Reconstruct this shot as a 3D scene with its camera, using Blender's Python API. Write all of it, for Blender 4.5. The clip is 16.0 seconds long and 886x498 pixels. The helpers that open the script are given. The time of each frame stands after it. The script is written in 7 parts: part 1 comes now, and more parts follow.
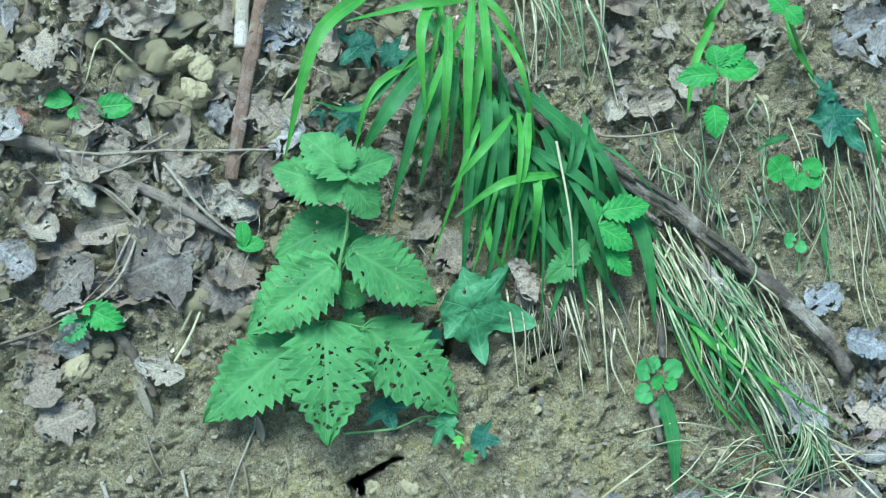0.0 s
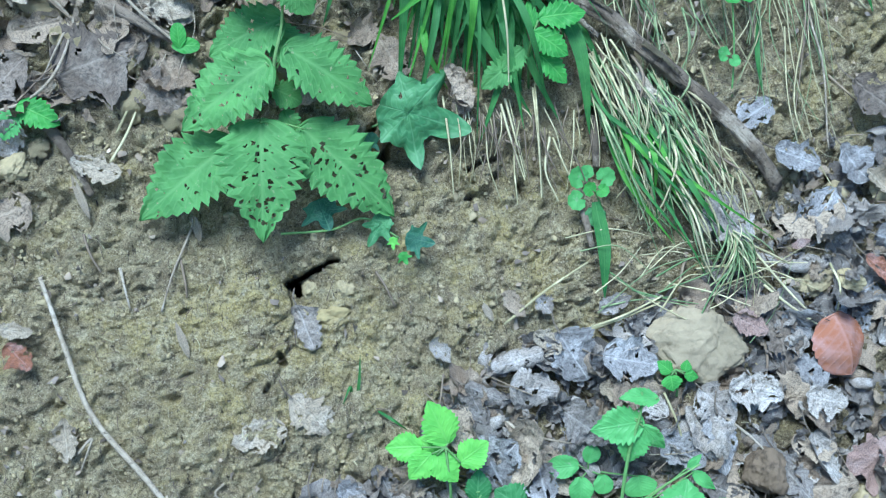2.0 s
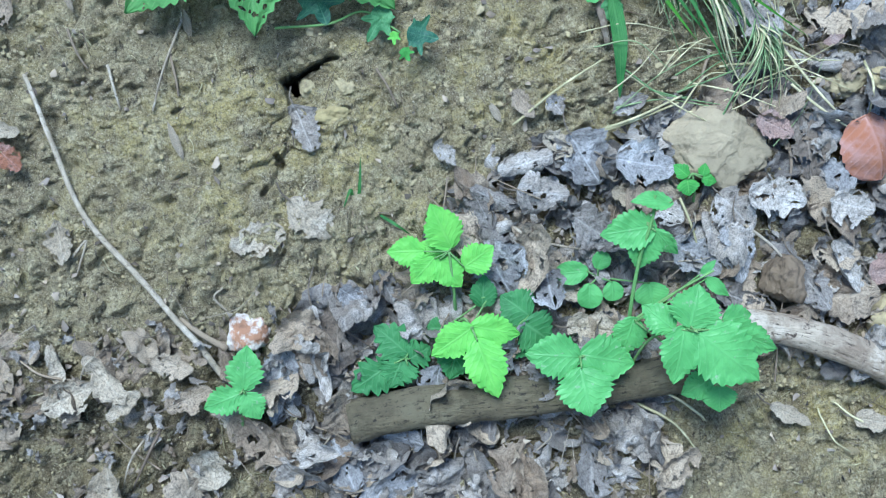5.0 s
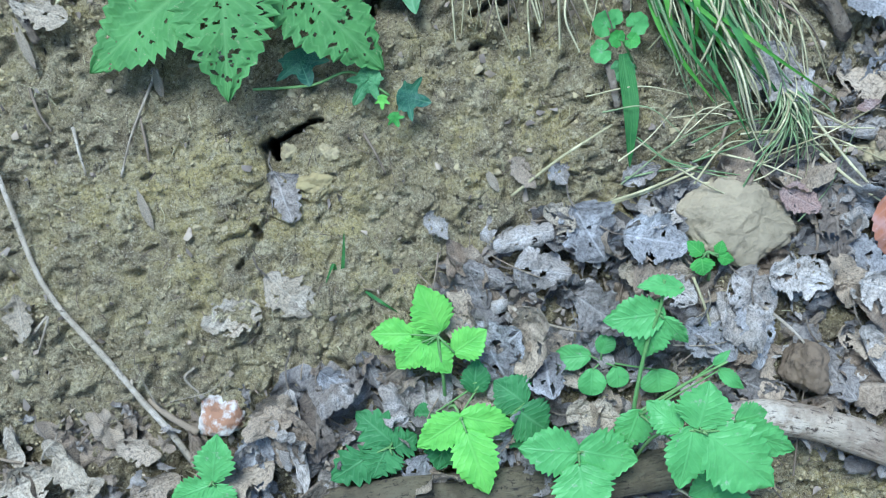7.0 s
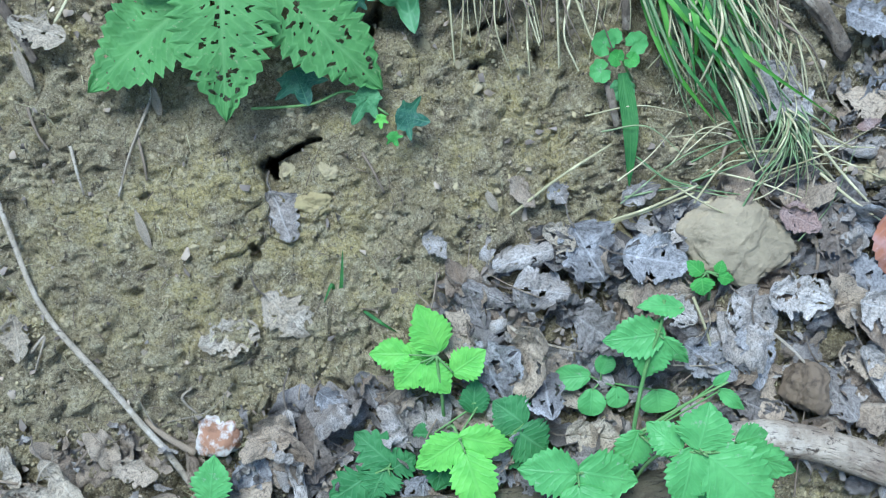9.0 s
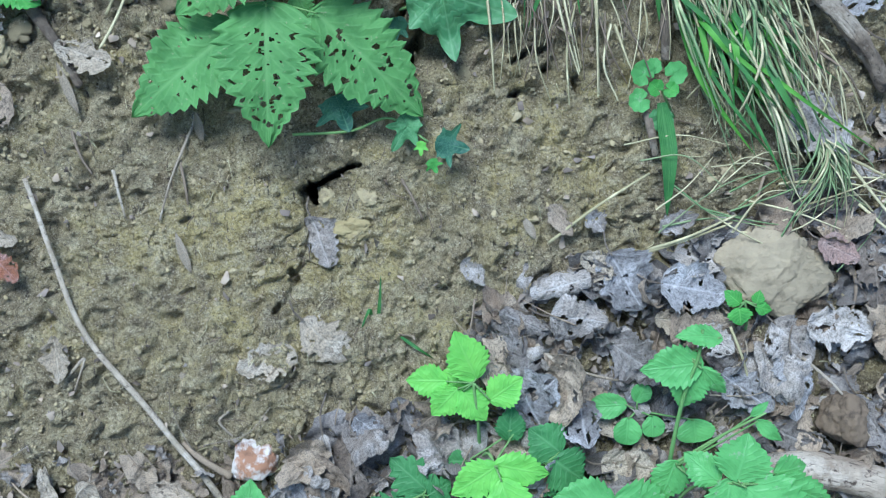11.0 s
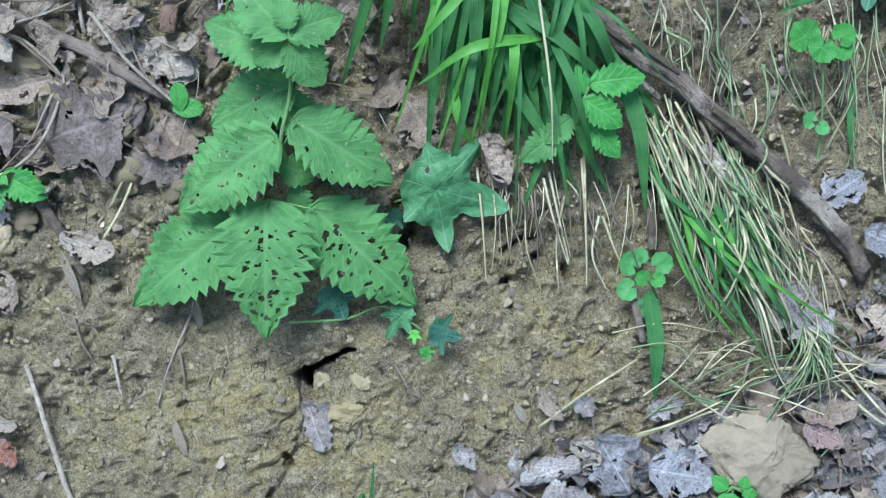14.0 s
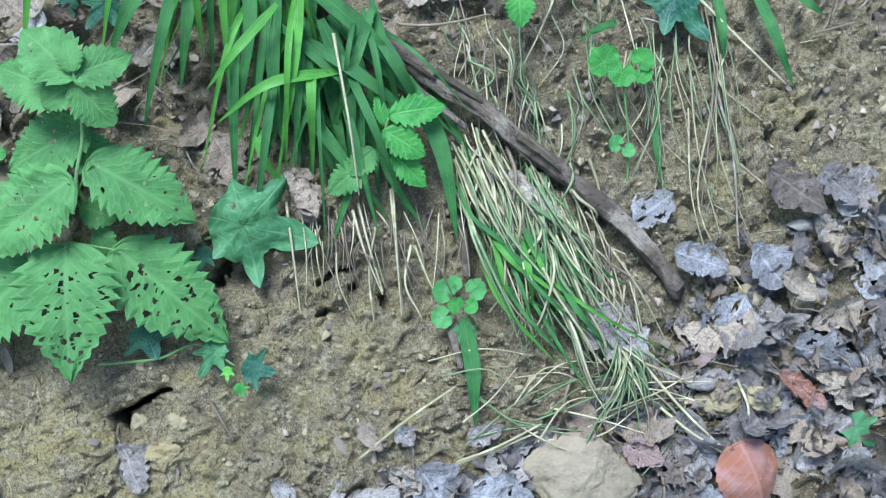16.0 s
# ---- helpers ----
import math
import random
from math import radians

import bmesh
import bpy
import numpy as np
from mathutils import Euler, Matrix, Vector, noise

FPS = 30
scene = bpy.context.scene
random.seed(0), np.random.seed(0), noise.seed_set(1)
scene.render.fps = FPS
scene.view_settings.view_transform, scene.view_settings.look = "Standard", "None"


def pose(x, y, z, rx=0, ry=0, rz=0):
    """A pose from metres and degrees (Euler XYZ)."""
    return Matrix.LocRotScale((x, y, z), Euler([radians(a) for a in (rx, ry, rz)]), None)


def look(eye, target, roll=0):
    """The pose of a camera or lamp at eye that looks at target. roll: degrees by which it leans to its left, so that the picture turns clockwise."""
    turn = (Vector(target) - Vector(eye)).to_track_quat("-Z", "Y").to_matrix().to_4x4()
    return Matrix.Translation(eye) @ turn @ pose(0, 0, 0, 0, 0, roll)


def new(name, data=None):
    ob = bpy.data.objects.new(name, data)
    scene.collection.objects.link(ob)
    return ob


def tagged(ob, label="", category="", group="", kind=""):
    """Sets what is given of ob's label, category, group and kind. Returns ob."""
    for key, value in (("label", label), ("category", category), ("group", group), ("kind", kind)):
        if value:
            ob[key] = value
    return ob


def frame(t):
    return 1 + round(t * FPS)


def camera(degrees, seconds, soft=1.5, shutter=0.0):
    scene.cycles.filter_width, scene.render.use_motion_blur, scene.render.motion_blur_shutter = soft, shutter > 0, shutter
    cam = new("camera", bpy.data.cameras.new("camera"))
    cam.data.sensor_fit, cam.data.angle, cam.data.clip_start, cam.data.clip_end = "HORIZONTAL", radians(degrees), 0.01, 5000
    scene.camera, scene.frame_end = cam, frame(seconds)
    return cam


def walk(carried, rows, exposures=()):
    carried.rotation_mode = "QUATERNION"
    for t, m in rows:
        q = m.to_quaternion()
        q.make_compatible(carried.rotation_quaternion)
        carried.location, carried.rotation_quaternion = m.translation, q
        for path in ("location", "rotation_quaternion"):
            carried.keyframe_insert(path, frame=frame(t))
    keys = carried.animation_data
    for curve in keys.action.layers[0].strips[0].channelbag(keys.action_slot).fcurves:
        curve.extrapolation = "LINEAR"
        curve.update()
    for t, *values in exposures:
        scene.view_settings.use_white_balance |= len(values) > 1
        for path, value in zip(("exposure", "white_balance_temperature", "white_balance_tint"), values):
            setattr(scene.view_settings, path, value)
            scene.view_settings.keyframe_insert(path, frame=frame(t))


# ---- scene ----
# ---------------------------------------------------------------- camera
cam = camera(45.00, 16.0, soft=1.15)
ROWS = [
    (0, -0.1503, -0.6044, 1.0966, 58.000, 0.000, -9.198),
    (0.5, -0.1450, -0.6355, 1.0800, 57.428, -0.543, -10.419),
    (1, -0.1378, -0.6491, 1.0667, 56.598, -0.743, -10.847),
    (1.5, -0.1330, -0.6487, 1.0655, 54.833, -1.211, -10.647),
    (2, -0.1338, -0.6635, 1.0350, 52.931, -1.319, -10.436),
    (2.5, -0.1277, -0.6628, 1.0367, 52.154, -1.325, -10.243),
    (3, -0.1243, -0.6719, 1.0252, 51.393, -1.135, -10.338),
    (3.5, -0.1270, -0.6780, 1.0158, 49.863, -1.029, -10.133),
    (4, -0.1232, -0.6888, 1.0021, 48.424, -1.002, -9.985),
    (4.2, -0.1242, -0.6946, 0.9944, 47.453, -0.784, -10.039),
    (6.3, -0.0568, -0.5659, 0.9880, 41.771, 0.893, -6.984),
    (6.5, -0.0563, -0.5643, 0.9903, 41.909, 0.877, -7.013),
    (7, -0.0554, -0.5588, 0.9953, 42.637, 0.704, -6.707),
    (7.5, -0.0548, -0.5573, 0.9948, 42.737, 0.684, -6.837),
    (8, -0.0530, -0.5538, 0.9970, 42.904, 0.595, -6.680),
    (8.5, -0.0521, -0.5514, 0.9972, 43.056, 0.631, -6.689),
    (9, -0.0543, -0.5528, 0.9967, 43.283, 0.655, -6.703),
    (11.5, -0.0723, -0.5460, 1.0069, 44.616, 0.798, -5.265),
    (12, -0.0739, -0.5408, 1.0139, 44.847, 0.756, -4.969),
    (12.5, -0.0768, -0.5393, 1.0161, 45.075, 0.687, -4.856),
    (13, -0.0778, -0.5384, 1.0188, 45.273, 0.523, -4.947),
    (13.5, -0.0658, -0.5212, 1.0490, 47.456, 0.627, -5.306),
    (14, -0.0643, -0.5079, 1.0739, 48.409, 0.279, -5.592),
    (14.5, -0.0388, -0.5107, 1.0756, 47.889, -0.211, -6.487),
    (15, -0.0022, -0.5230, 1.0692, 48.239, 0.073, -7.660),
    (15.5, 0.0231, -0.5279, 1.0698, 49.406, 0.266, -7.850),
    (16, 0.0448, -0.5278, 1.0720, 50.425, 0.726, -8.658),
]
EXPOSURES = [(0.0, 0.6, 4660, -8), (1.0, 0.64, 4660, -3), (3.0, 0.64, 4740, 5), (6.5, 0.51, 4770, 5), (9.0, 0.47, 4800, 6), (12.0, 0.38, 4890, 8), (13.3, 0.36, 4900, 7), (14.2, 0.5, 4920, 11), (16.0, 0.6, 4920, 11)]
walk(cam, [(t, pose(x, y, z, rx, ry, rz)) for t, x, y, z, rx, ry, rz in ROWS], EXPOSURES)

# ---------------------------------------------------------------- light
world = bpy.data.worlds.new("woodland_sky")
scene.world = world
world.use_nodes = True
wn = world.node_tree
sky = wn.nodes.new("ShaderNodeTexSky")
sky.sky_type = "NISHITA"
sky.sun_disc = False
sky.sun_elevation = radians(74)
sky.sun_rotation = radians(227)
wn.nodes["Background"].inputs["Strength"].default_value = 0.145
wn.links.new(sky.outputs[0], wn.nodes["Background"].inputs["Color"])
sun = new("sun", bpy.data.lights.new("sun", "SUN"))
sun.data.energy = 5.0
sun.data.angle = radians(28)
sun.data.color = (1.0, 0.95, 0.86)
sun.matrix_world = look((-0.60, -0.55, 3.2), (0, 0, 0.4))

# ---------------------------------------------------------------- bank frame
SLOPE = radians(48.0)
EU = Vector((1, 0, 0))
EV = Vector((0, math.cos(SLOPE), math.sin(SLOPE)))
EH = Vector((0, -math.sin(SLOPE), math.cos(SLOPE)))
ORIGIN = Vector((0, 0, 0.45))


def B(u, v, h=0.0):
    """A place on the bank: along it, up it, and out from it."""
    return ORIGIN + EU * u + EV * v + EH * h


def bump(u, v, cu, cv, ru, rv, a, turn=0.0):
    c, s = math.cos(turn), math.sin(turn)
    x, y = (u - cu) * c + (v - cv) * s, -(u - cu) * s + (v - cv) * c
    return a * math.exp(-(x / ru) ** 2 - (y / rv) ** 2)


HOLE = (-0.1165, 0.0382, 0.0000)
NOOK = (-0.0239, 0.1357, 0.0000)
SHADE_PIT = (-0.0266, 0.2560, 0.0000)


def pit(u, v, cu, cv, ru, rv, a, turn=0.0):
    """A hollow with a sharp ragged rim."""
    c, s = math.cos(turn), math.sin(turn)
    x, y = ((u - cu) * c + (v - cv) * s) / ru, (-(u - cu) * s + (v - cv) * c) / rv
    r = math.hypot(x, y)
    if r > 1.6:
        return 0.0
    r += 0.50 * noise.noise(Vector((u * 160, v * 160, 3))) + 0.4 * noise.noise(Vector((u * 420, v * 420, 3)))
    f = min(1.0, max(0.0, (1.15 - r) / 0.4))
    return a * f * f * (3 - 2 * f)


PITS = (
    (-0.1333, -0.0195, 0.0032, 0.0062, -0.016, 0.4), (-0.1465, -0.0417, 0.0030, 0.0048, -0.012, -0.5), (-0.3086, -0.0375, 0.0050, 0.0024, -0.007, 0.2), (-0.2072, 0.0279, 0.0046, 0.0020, -0.005, 0.6),
    (-0.0344, 0.1400, 0.0050, 0.0160, -0.030, -0.45), (0.0434, 0.1277, 0.0120, 0.0028, -0.014, 0.5), (0.0837, 0.1047, 0.0034, 0.0060, -0.018, 0.2), (0.0376, 0.1013, 0.0052, 0.0034, -0.014, 0.1), (0.0624, 0.1327, 0.0080, 0.0026, -0.012, 0.3),
    (-0.0420, 0.1640, 0.0090, 0.0040, -0.020, 0.9), (0.0620, 0.1180, 0.0036, 0.0030, -0.012, 0.9), (0.4050, 0.2000, 0.0040, 0.0080, -0.014, -0.3), (0.4350, 0.2100, 0.0090, 0.0040, -0.014, 0.7))


def hollow(u, v):
    """The slumped wedge beside the burrow: sharp at its scarp and roof, running out downhill."""
    k = 0.0022 * noise.noise(Vector((u * 130, v * 130, 5)))
    f = (v - 0.0444) / -0.0639
    side = u - (-0.1275 + 0.0075 * math.sin(f * 3.4) - 0.004 * f) + k
    roof = 0.0444 + (u + 0.1288) * 0.264 - v + k
    if side < 0 or roof < 0:
        return 0.0
    edge = min(1.0, side / 0.0030) * min(1.0, roof / 0.0030)
    return -0.026 * edge * math.exp(-side / 0.024 - roof / 0.040)


def relief(u, v):
    """The bank's larger forms: swells, hollows, the burrow mouth."""
    h = bump(u, v, -0.16, -0.08, 0.12, 0.07, 0.016)
    h += bump(u, v, 0.30, -0.02, 0.16, 0.10, -0.006)
    h += bump(u, v, 0.08, 0.09, 0.10, 0.05, -0.006)
    h += bump(u, v, -0.02, 0.17, 0.14, 0.06, 0.006)
    h += pit(u, v, HOLE[0] + 0.001, HOLE[1] + 0.001, 0.0042, 0.0085, -0.12, 0.3)
    h += pit(u, v, -0.1000, 0.0510, 0.0150, 0.0024, -0.06, 0.40) + pit(u, v, -0.0840, 0.0575, 0.0070, 0.0018, -0.02, 0.0)
    h += bump(u, v, -0.1050, 0.0670, 0.026, 0.011, 0.009, 0.27)
    h += bump(u, v, -0.1580, 0.0120, 0.034, 0.050, 0.009)
    h += hollow(u, v)
    for cu, cv, ru, rv, a, turn in PITS:
        h += pit(u, v, cu, cv, ru, rv, a, turn)
    h += bump(u, v, NOOK[0], NOOK[1], 0.022, 0.012, -0.022)
    h += bump(u, v, SHADE_PIT[0], SHADE_PIT[1], 0.05, 0.03, -0.016)
    return h


def fresh_clay(u, v):
    """Where yellow clay lies bare: worn patches with ragged edges."""
    p = Vector((u, v, 0.0))
    k = bump(u, v, -0.158, 0.020, 0.032, 0.036, 0.9) + bump(u, v, -0.19, -0.01, 0.10, 0.06, 0.9) + bump(u, v, -0.10, -0.02, 0.06, 0.05, 0.6) + bump(u, v, 0.06, 0.05, 0.10, 0.07, 0.75) + bump(u, v, -0.33, 0.10, 0.05, 0.04, 0.6) + bump(u, v, 0.40, 0.18, 0.07, 0.07, 0.6) + bump(u, v, 0.29, -0.28, 0.12, 0.05, 0.9)
    k += 0.7 * noise.noise(p * 24) + 0.5 * noise.noise(p * 70)
    return min(1.0, max(0.0, k * 1.3))


def crumbly(u, v):
    """How crumbly the soil is: 0 on the smooth worn clay, 1 on the loose slopes."""
    smooth = bump(u, v, -0.17, 0.01, 0.16, 0.09, 1.0) + bump(u, v, 0.06, 0.06, 0.12, 0.05, 0.6)
    return max(0.18, 1.0 - smooth)


def ground(u, v):
    """The soil's height over the bank's plane."""
    p = Vector((u, v, 0.0))
    c = crumbly(u, v)
    h = relief(u, v)
    h += 0.0060 * noise.noise(p * 14)
    h += 0.0050 * noise.noise(p * 37 + Vector((3, 1, 5))) * (0.5 + 0.6 * c)
    q = p + Vector((noise.noise(p * 60), noise.noise(p * 60 + Vector((7, 7, 7))), 0)) * 0.010
    d = noise.voronoi(q * 55)[0]
    h += (0.0110 * c + 0.0045) * (0.45 - d[0])
    h -= 0.0035 * max(0.0, 1 - (d[1] - d[0]) / 0.09) * max(0.0, noise.noise(p * 11 + Vector((2, 8, 3))) + 0.15)
    d = noise.voronoi(q * 150)[0]
    h += (0.0048 * c + 0.0042) * (0.45 - d[0])
    k = noise.noise(p * 85 + Vector((9, 4, 1)))
    h += 0.0040 * k * abs(k)
    h += 0.0022 * noise.noise(p * 210)
    d, near = noise.voronoi(q * 40 + Vector((4, 2, 0)))
    luck = noise.cell(near[0] * 91)
    if luck > 0.45 and c > 0.3:
        f = max(0.0, 1 - d[0] / (0.30 + 0.25 * luck))
        h += 0.0055 * c * f * (2 - f)
    elif luck < -0.72:
        f = min(1.0, max(0.0, (0.30 + 0.25 * k - d[0]) / 0.2))
        h -= 0.0070 * f
    return h


EDGE = ((-0.3617, -0.1353), (-0.1780, -0.1314), (-0.0716, -0.1212), (0.0274, -0.0382), (0.1473, -0.0216), (0.2385, 0.0186), (0.3237, 0.0759), (0.3616, 0.1200), (0.4909, 0.1471))


def litter_line(u):
    """The upper edge of the leaf litter at the foot of the bank."""
    for a, b in zip(EDGE[:-1], EDGE[1:]):
        if a[0] <= u <= b[0]:
            return a[1] + (b[1] - a[1]) * (u - a[0]) / (b[0] - a[0])
    return EDGE[0][1] if u < EDGE[0][0] else EDGE[-1][1]


def bare_foot(u, v):
    """The strip of trodden clay below the pale log, free of litter."""
    return u > 0.16 and v < -0.207 - max(0.0, u - 0.24) * 0.50


def humus_shade(u, v):
    """Leaf mould under the litter, with a ragged edge; its dark also paints shade between leaves."""
    p = Vector((u, v, 3.0))
    k = (0.1 if bare_foot(u, v) else 0.9) * min(1.0, max(0.0, (litter_line(u) - v) / 0.03)) + 0.4 * noise.noise(p * 20) + 0.3 * noise.noise(p * 60) - 0.15
    return min(1.0, max(0.0, k))


# ---------------------------------------------------------------- materials
def shader(name):
    m = bpy.data.materials.new(name)
    m.use_nodes = True
    return m, m.node_tree.nodes, m.node_tree.links, m.node_tree.nodes["Principled BSDF"]


def mixer(n, l, fac, a, b, kind="MIX"):
    x = n.new("ShaderNodeMix")
    x.data_type = "RGBA"
    x.blend_type = kind
    for slot, v in ((0, fac), (6, a), (7, b)):
        if hasattr(v, "links"):
            l.new(v, x.inputs[slot])
        else:
            x.inputs[slot].default_value = v if slot == 0 else (*v, 1)
    return x.outputs[2]


def ramp(n, l, src, lo, hi):
    r = n.new("ShaderNodeMapRange")
    r.inputs["From Min"].default_value, r.inputs["From Max"].default_value = lo, hi
    l.new(src, r.inputs["Value"])
    return r.outputs[0]


def grain(n, l, scale, detail=4, rough=0.6, where="Object", stretch=None):
    c = n.new("ShaderNodeTexCoord")
    t = n.new("ShaderNodeTexNoise")
    t.inputs["Scale"].default_value, t.inputs["Detail"].default_value, t.inputs["Roughness"].default_value = scale, detail, rough
    src = c.outputs[where]
    if stretch:
        g = n.new("ShaderNodeMapping")
        g.inputs["Scale"].default_value = stretch
        l.new(src, g.inputs["Vector"])
        src = g.outputs[0]
    l.new(src, t.inputs["Vector"])
    return t.outputs["Fac"]


def relief_of(n, l, b, src, strength, dist):
    x = n.new("ShaderNodeBump")
    x.inputs["Strength"].default_value, x.inputs["Distance"].default_value = strength, dist
    l.new(src, x.inputs["Height"])
    l.new(x.outputs[0], b.inputs["Normal"])


def soil_material():
    """Ochre clay: bare yellow patches, crumbs of many tones, dark specks, leaf mould with painted litter shade."""
    m, n, l, b = shader("clay_soil")
    at_clay = n.new("ShaderNodeAttribute")
    at_clay.attribute_name = "fresh_clay"
    at_humus_shade = n.new("ShaderNodeAttribute")
    at_humus_shade.attribute_name = "humus_shade"
    c = mixer(n, l, at_clay.outputs["Fac"], (0.49, 0.41, 0.225), (0.64, 0.53, 0.215))
    c = mixer(n, l, ramp(n, l, grain(n, l, 34, 5, 0.65), 0.36, 0.60), (0.33, 0.27, 0.155), c)
    c = mixer(n, l, ramp(n, l, grain(n, l, 75, 7, 0.8), 0.50, 0.62), c, (0.72, 0.63, 0.37))
    c = mixer(n, l, ramp(n, l, grain(n, l, 210, 6, 0.75), 0.575, 0.65), c, (0.085, 0.07, 0.05))
    c = mixer(n, l, ramp(n, l, grain(n, l, 18, 7, 0.8), 0.60, 0.70), c, (0.15, 0.122, 0.085))
    threads = ramp(n, l, grain(n, l, 240, 5, 0.7, "Object", (1.0, 0.25, 0.25)), 0.60, 0.68)
    c = mixer(n, l, threads, c, (0.11, 0.088, 0.06))
    c = mixer(n, l, ramp(n, l, grain(n, l, 420, 5, 0.8), 0.40, 0.56), mixer(n, l, 1.0, c, (0.40, 0.39, 0.38), "MULTIPLY"), c)
    c = mixer(n, l, ramp(n, l, grain(n, l, 620, 4, 0.75), 0.56, 0.66), c, (0.74, 0.66, 0.45))
    # darkens the soil for mould and for shade in the litter's gaps
    c = mixer(n, l, at_humus_shade.outputs["Fac"], c, mixer(n, l, 1.0, c, (0.60, 0.58, 0.55), "MULTIPLY"))
    l.new(c, b.inputs["Base Color"])
    b.inputs["Roughness"].default_value = 0.9
    b.inputs["Specular IOR Level"].default_value = 0.25
    h = n.new("ShaderNodeMath")
    h.operation = "MULTIPLY_ADD"
    l.new(grain(n, l, 480, 5, 0.75), h.inputs[0])
    h.inputs[1].default_value = 0.42
    l.new(grain(n, l, 130, 8, 0.82), h.inputs[2])
    relief_of(n, l, b, h.outputs[0], 1.0, 0.011)
    return m


def clod_material(name, a, c2, dark, crust=None):
    m, n, l, b = shader(name)
    o = n.new("ShaderNodeObjectInfo")
    g = n.new("ShaderNodeNewGeometry")
    add = n.new("ShaderNodeMath")
    add.operation = "FRACT"
    s = n.new("ShaderNodeMath")
    s.operation = "ADD"
    l.new(o.outputs["Random"], s.inputs[0])
    l.new(g.outputs["Random Per Island"], s.inputs[1])
    l.new(s.outputs[0], add.inputs[0])
    c = mixer(n, l, add.outputs[0], a, c2)
    c = mixer(n, l, ramp(n, l, grain(n, l, 110, 5, 0.7), 0.5, 0.72), c, dark)
    c = mixer(n, l, ramp(n, l, grain(n, l, 30, 4), 0.45, 0.7), c, tuple(min(1, x * 1.35) for x in a))
    if crust:
        c = mixer(n, l, ramp(n, l, grain(n, l, 42, 5, 0.65), 0.41, 0.49), c, crust)
    l.new(c, b.inputs["Base Color"])
    b.inputs["Roughness"].default_value = 0.9
    b.inputs["Specular IOR Level"].default_value = 0.25
    relief_of(n, l, b, grain(n, l, 260, 7, 0.8), 0.9, 0.0035)
    return m


def leaf_material(name, col, vein, dark, gloss=0.45, through_light=0.35, veins=9, slant=0.55, vary=0.5, spots=(0.3, 0.3, 0.2), spot=0.0, ribs=0, wrinkle=0.6):
    """Living leaf: midrib and side veins along the leaf's own length, mottling and some light let through."""
    m, n, l, b = shader(name)
    uvn = n.new("ShaderNodeUVMap")
    sep = n.new("ShaderNodeSeparateXYZ")
    l.new(uvn.outputs[0], sep.inputs[0])

    def math2(op, a, c, clamp=False):
        x = n.new("ShaderNodeMath")
        x.operation = op
        x.use_clamp = clamp
        for i, v in enumerate((a, c)):
            if v is None:
                continue
            if hasattr(v, "links"):
                l.new(v, x.inputs[i])
            else:
                x.inputs[i].default_value = v
        return x.outputs[0]
    t = math2("ABSOLUTE", math2("MULTIPLY", math2("SUBTRACT", sep.outputs[1], 0.5), 2.0), None)
    rib = ramp(n, l, t, 0.10, 0.0)
    ph = math2("FRACT", math2("MULTIPLY", math2("SUBTRACT", sep.outputs[0], math2("MULTIPLY", t, slant * 0.5)), veins), None)
    side = ramp(n, l, math2("ABSOLUTE", math2("SUBTRACT", ph, 0.5), None), 0.22, 0.0)
    lines = math2("MAXIMUM", rib, math2("MULTIPLY", side, 0.5), True)
    mott = ramp(n, l, grain(n, l, 60, 4), 0.40, 0.60)
    o = n.new("ShaderNodeObjectInfo")
    c = mixer(n, l, mott, dark, col)
    c = mixer(n, l, math2("MULTIPLY", o.outputs["Random"], vary), c, dark)
    c = mixer(n, l, math2("MULTIPLY", lines, 0.55), c, vein)
    if spot:
        c = mixer(n, l, math2("MULTIPLY", ramp(n, l, grain(n, l, 170, 4, 0.7), 0.62, 0.70), spot), c, spots)
    if ribs:
        furrow = math2("ABSOLUTE", math2("SUBTRACT", math2("FRACT", math2("MULTIPLY", sep.outputs[1], ribs), None), 0.5), None)
        c = mixer(n, l, math2("MULTIPLY", ramp(n, l, furrow, 0.18, 0.0), 0.5), c, dark)
        c = mixer(n, l, ramp(n, l, grain(n, l, 3, 5, 0.7, "UV", (3.0, 9.0, 1.0)), 0.56, 0.72), c, vein)
        lines = math2("MAXIMUM", lines, math2("MULTIPLY", furrow, 1.2), True)
    l.new(c, b.inputs["Base Color"])
    b.inputs["Roughness"].default_value = gloss
    b.inputs["Specular IOR Level"].default_value = 0.22
    hgt = math2("ADD", math2("MULTIPLY", lines, -0.8), math2("MULTIPLY", grain(n, l, 240, 3), wrinkle))
    relief_of(n, l, b, hgt, 0.45, 0.0011)
    tr = n.new("ShaderNodeBsdfTranslucent")
    l.new(mixer(n, l, 1.0, c, (1.0, 1.0, 0.55), "MULTIPLY"), tr.inputs[0])
    mx = n.new("ShaderNodeMixShader")
    mx.inputs[0].default_value = through_light
    l.new(b.outputs[0], mx.inputs[1])
    l.new(tr.outputs[0], mx.inputs[2])
    l.new(mx.outputs[0], n["Material Output"].inputs["Surface"])
    return m


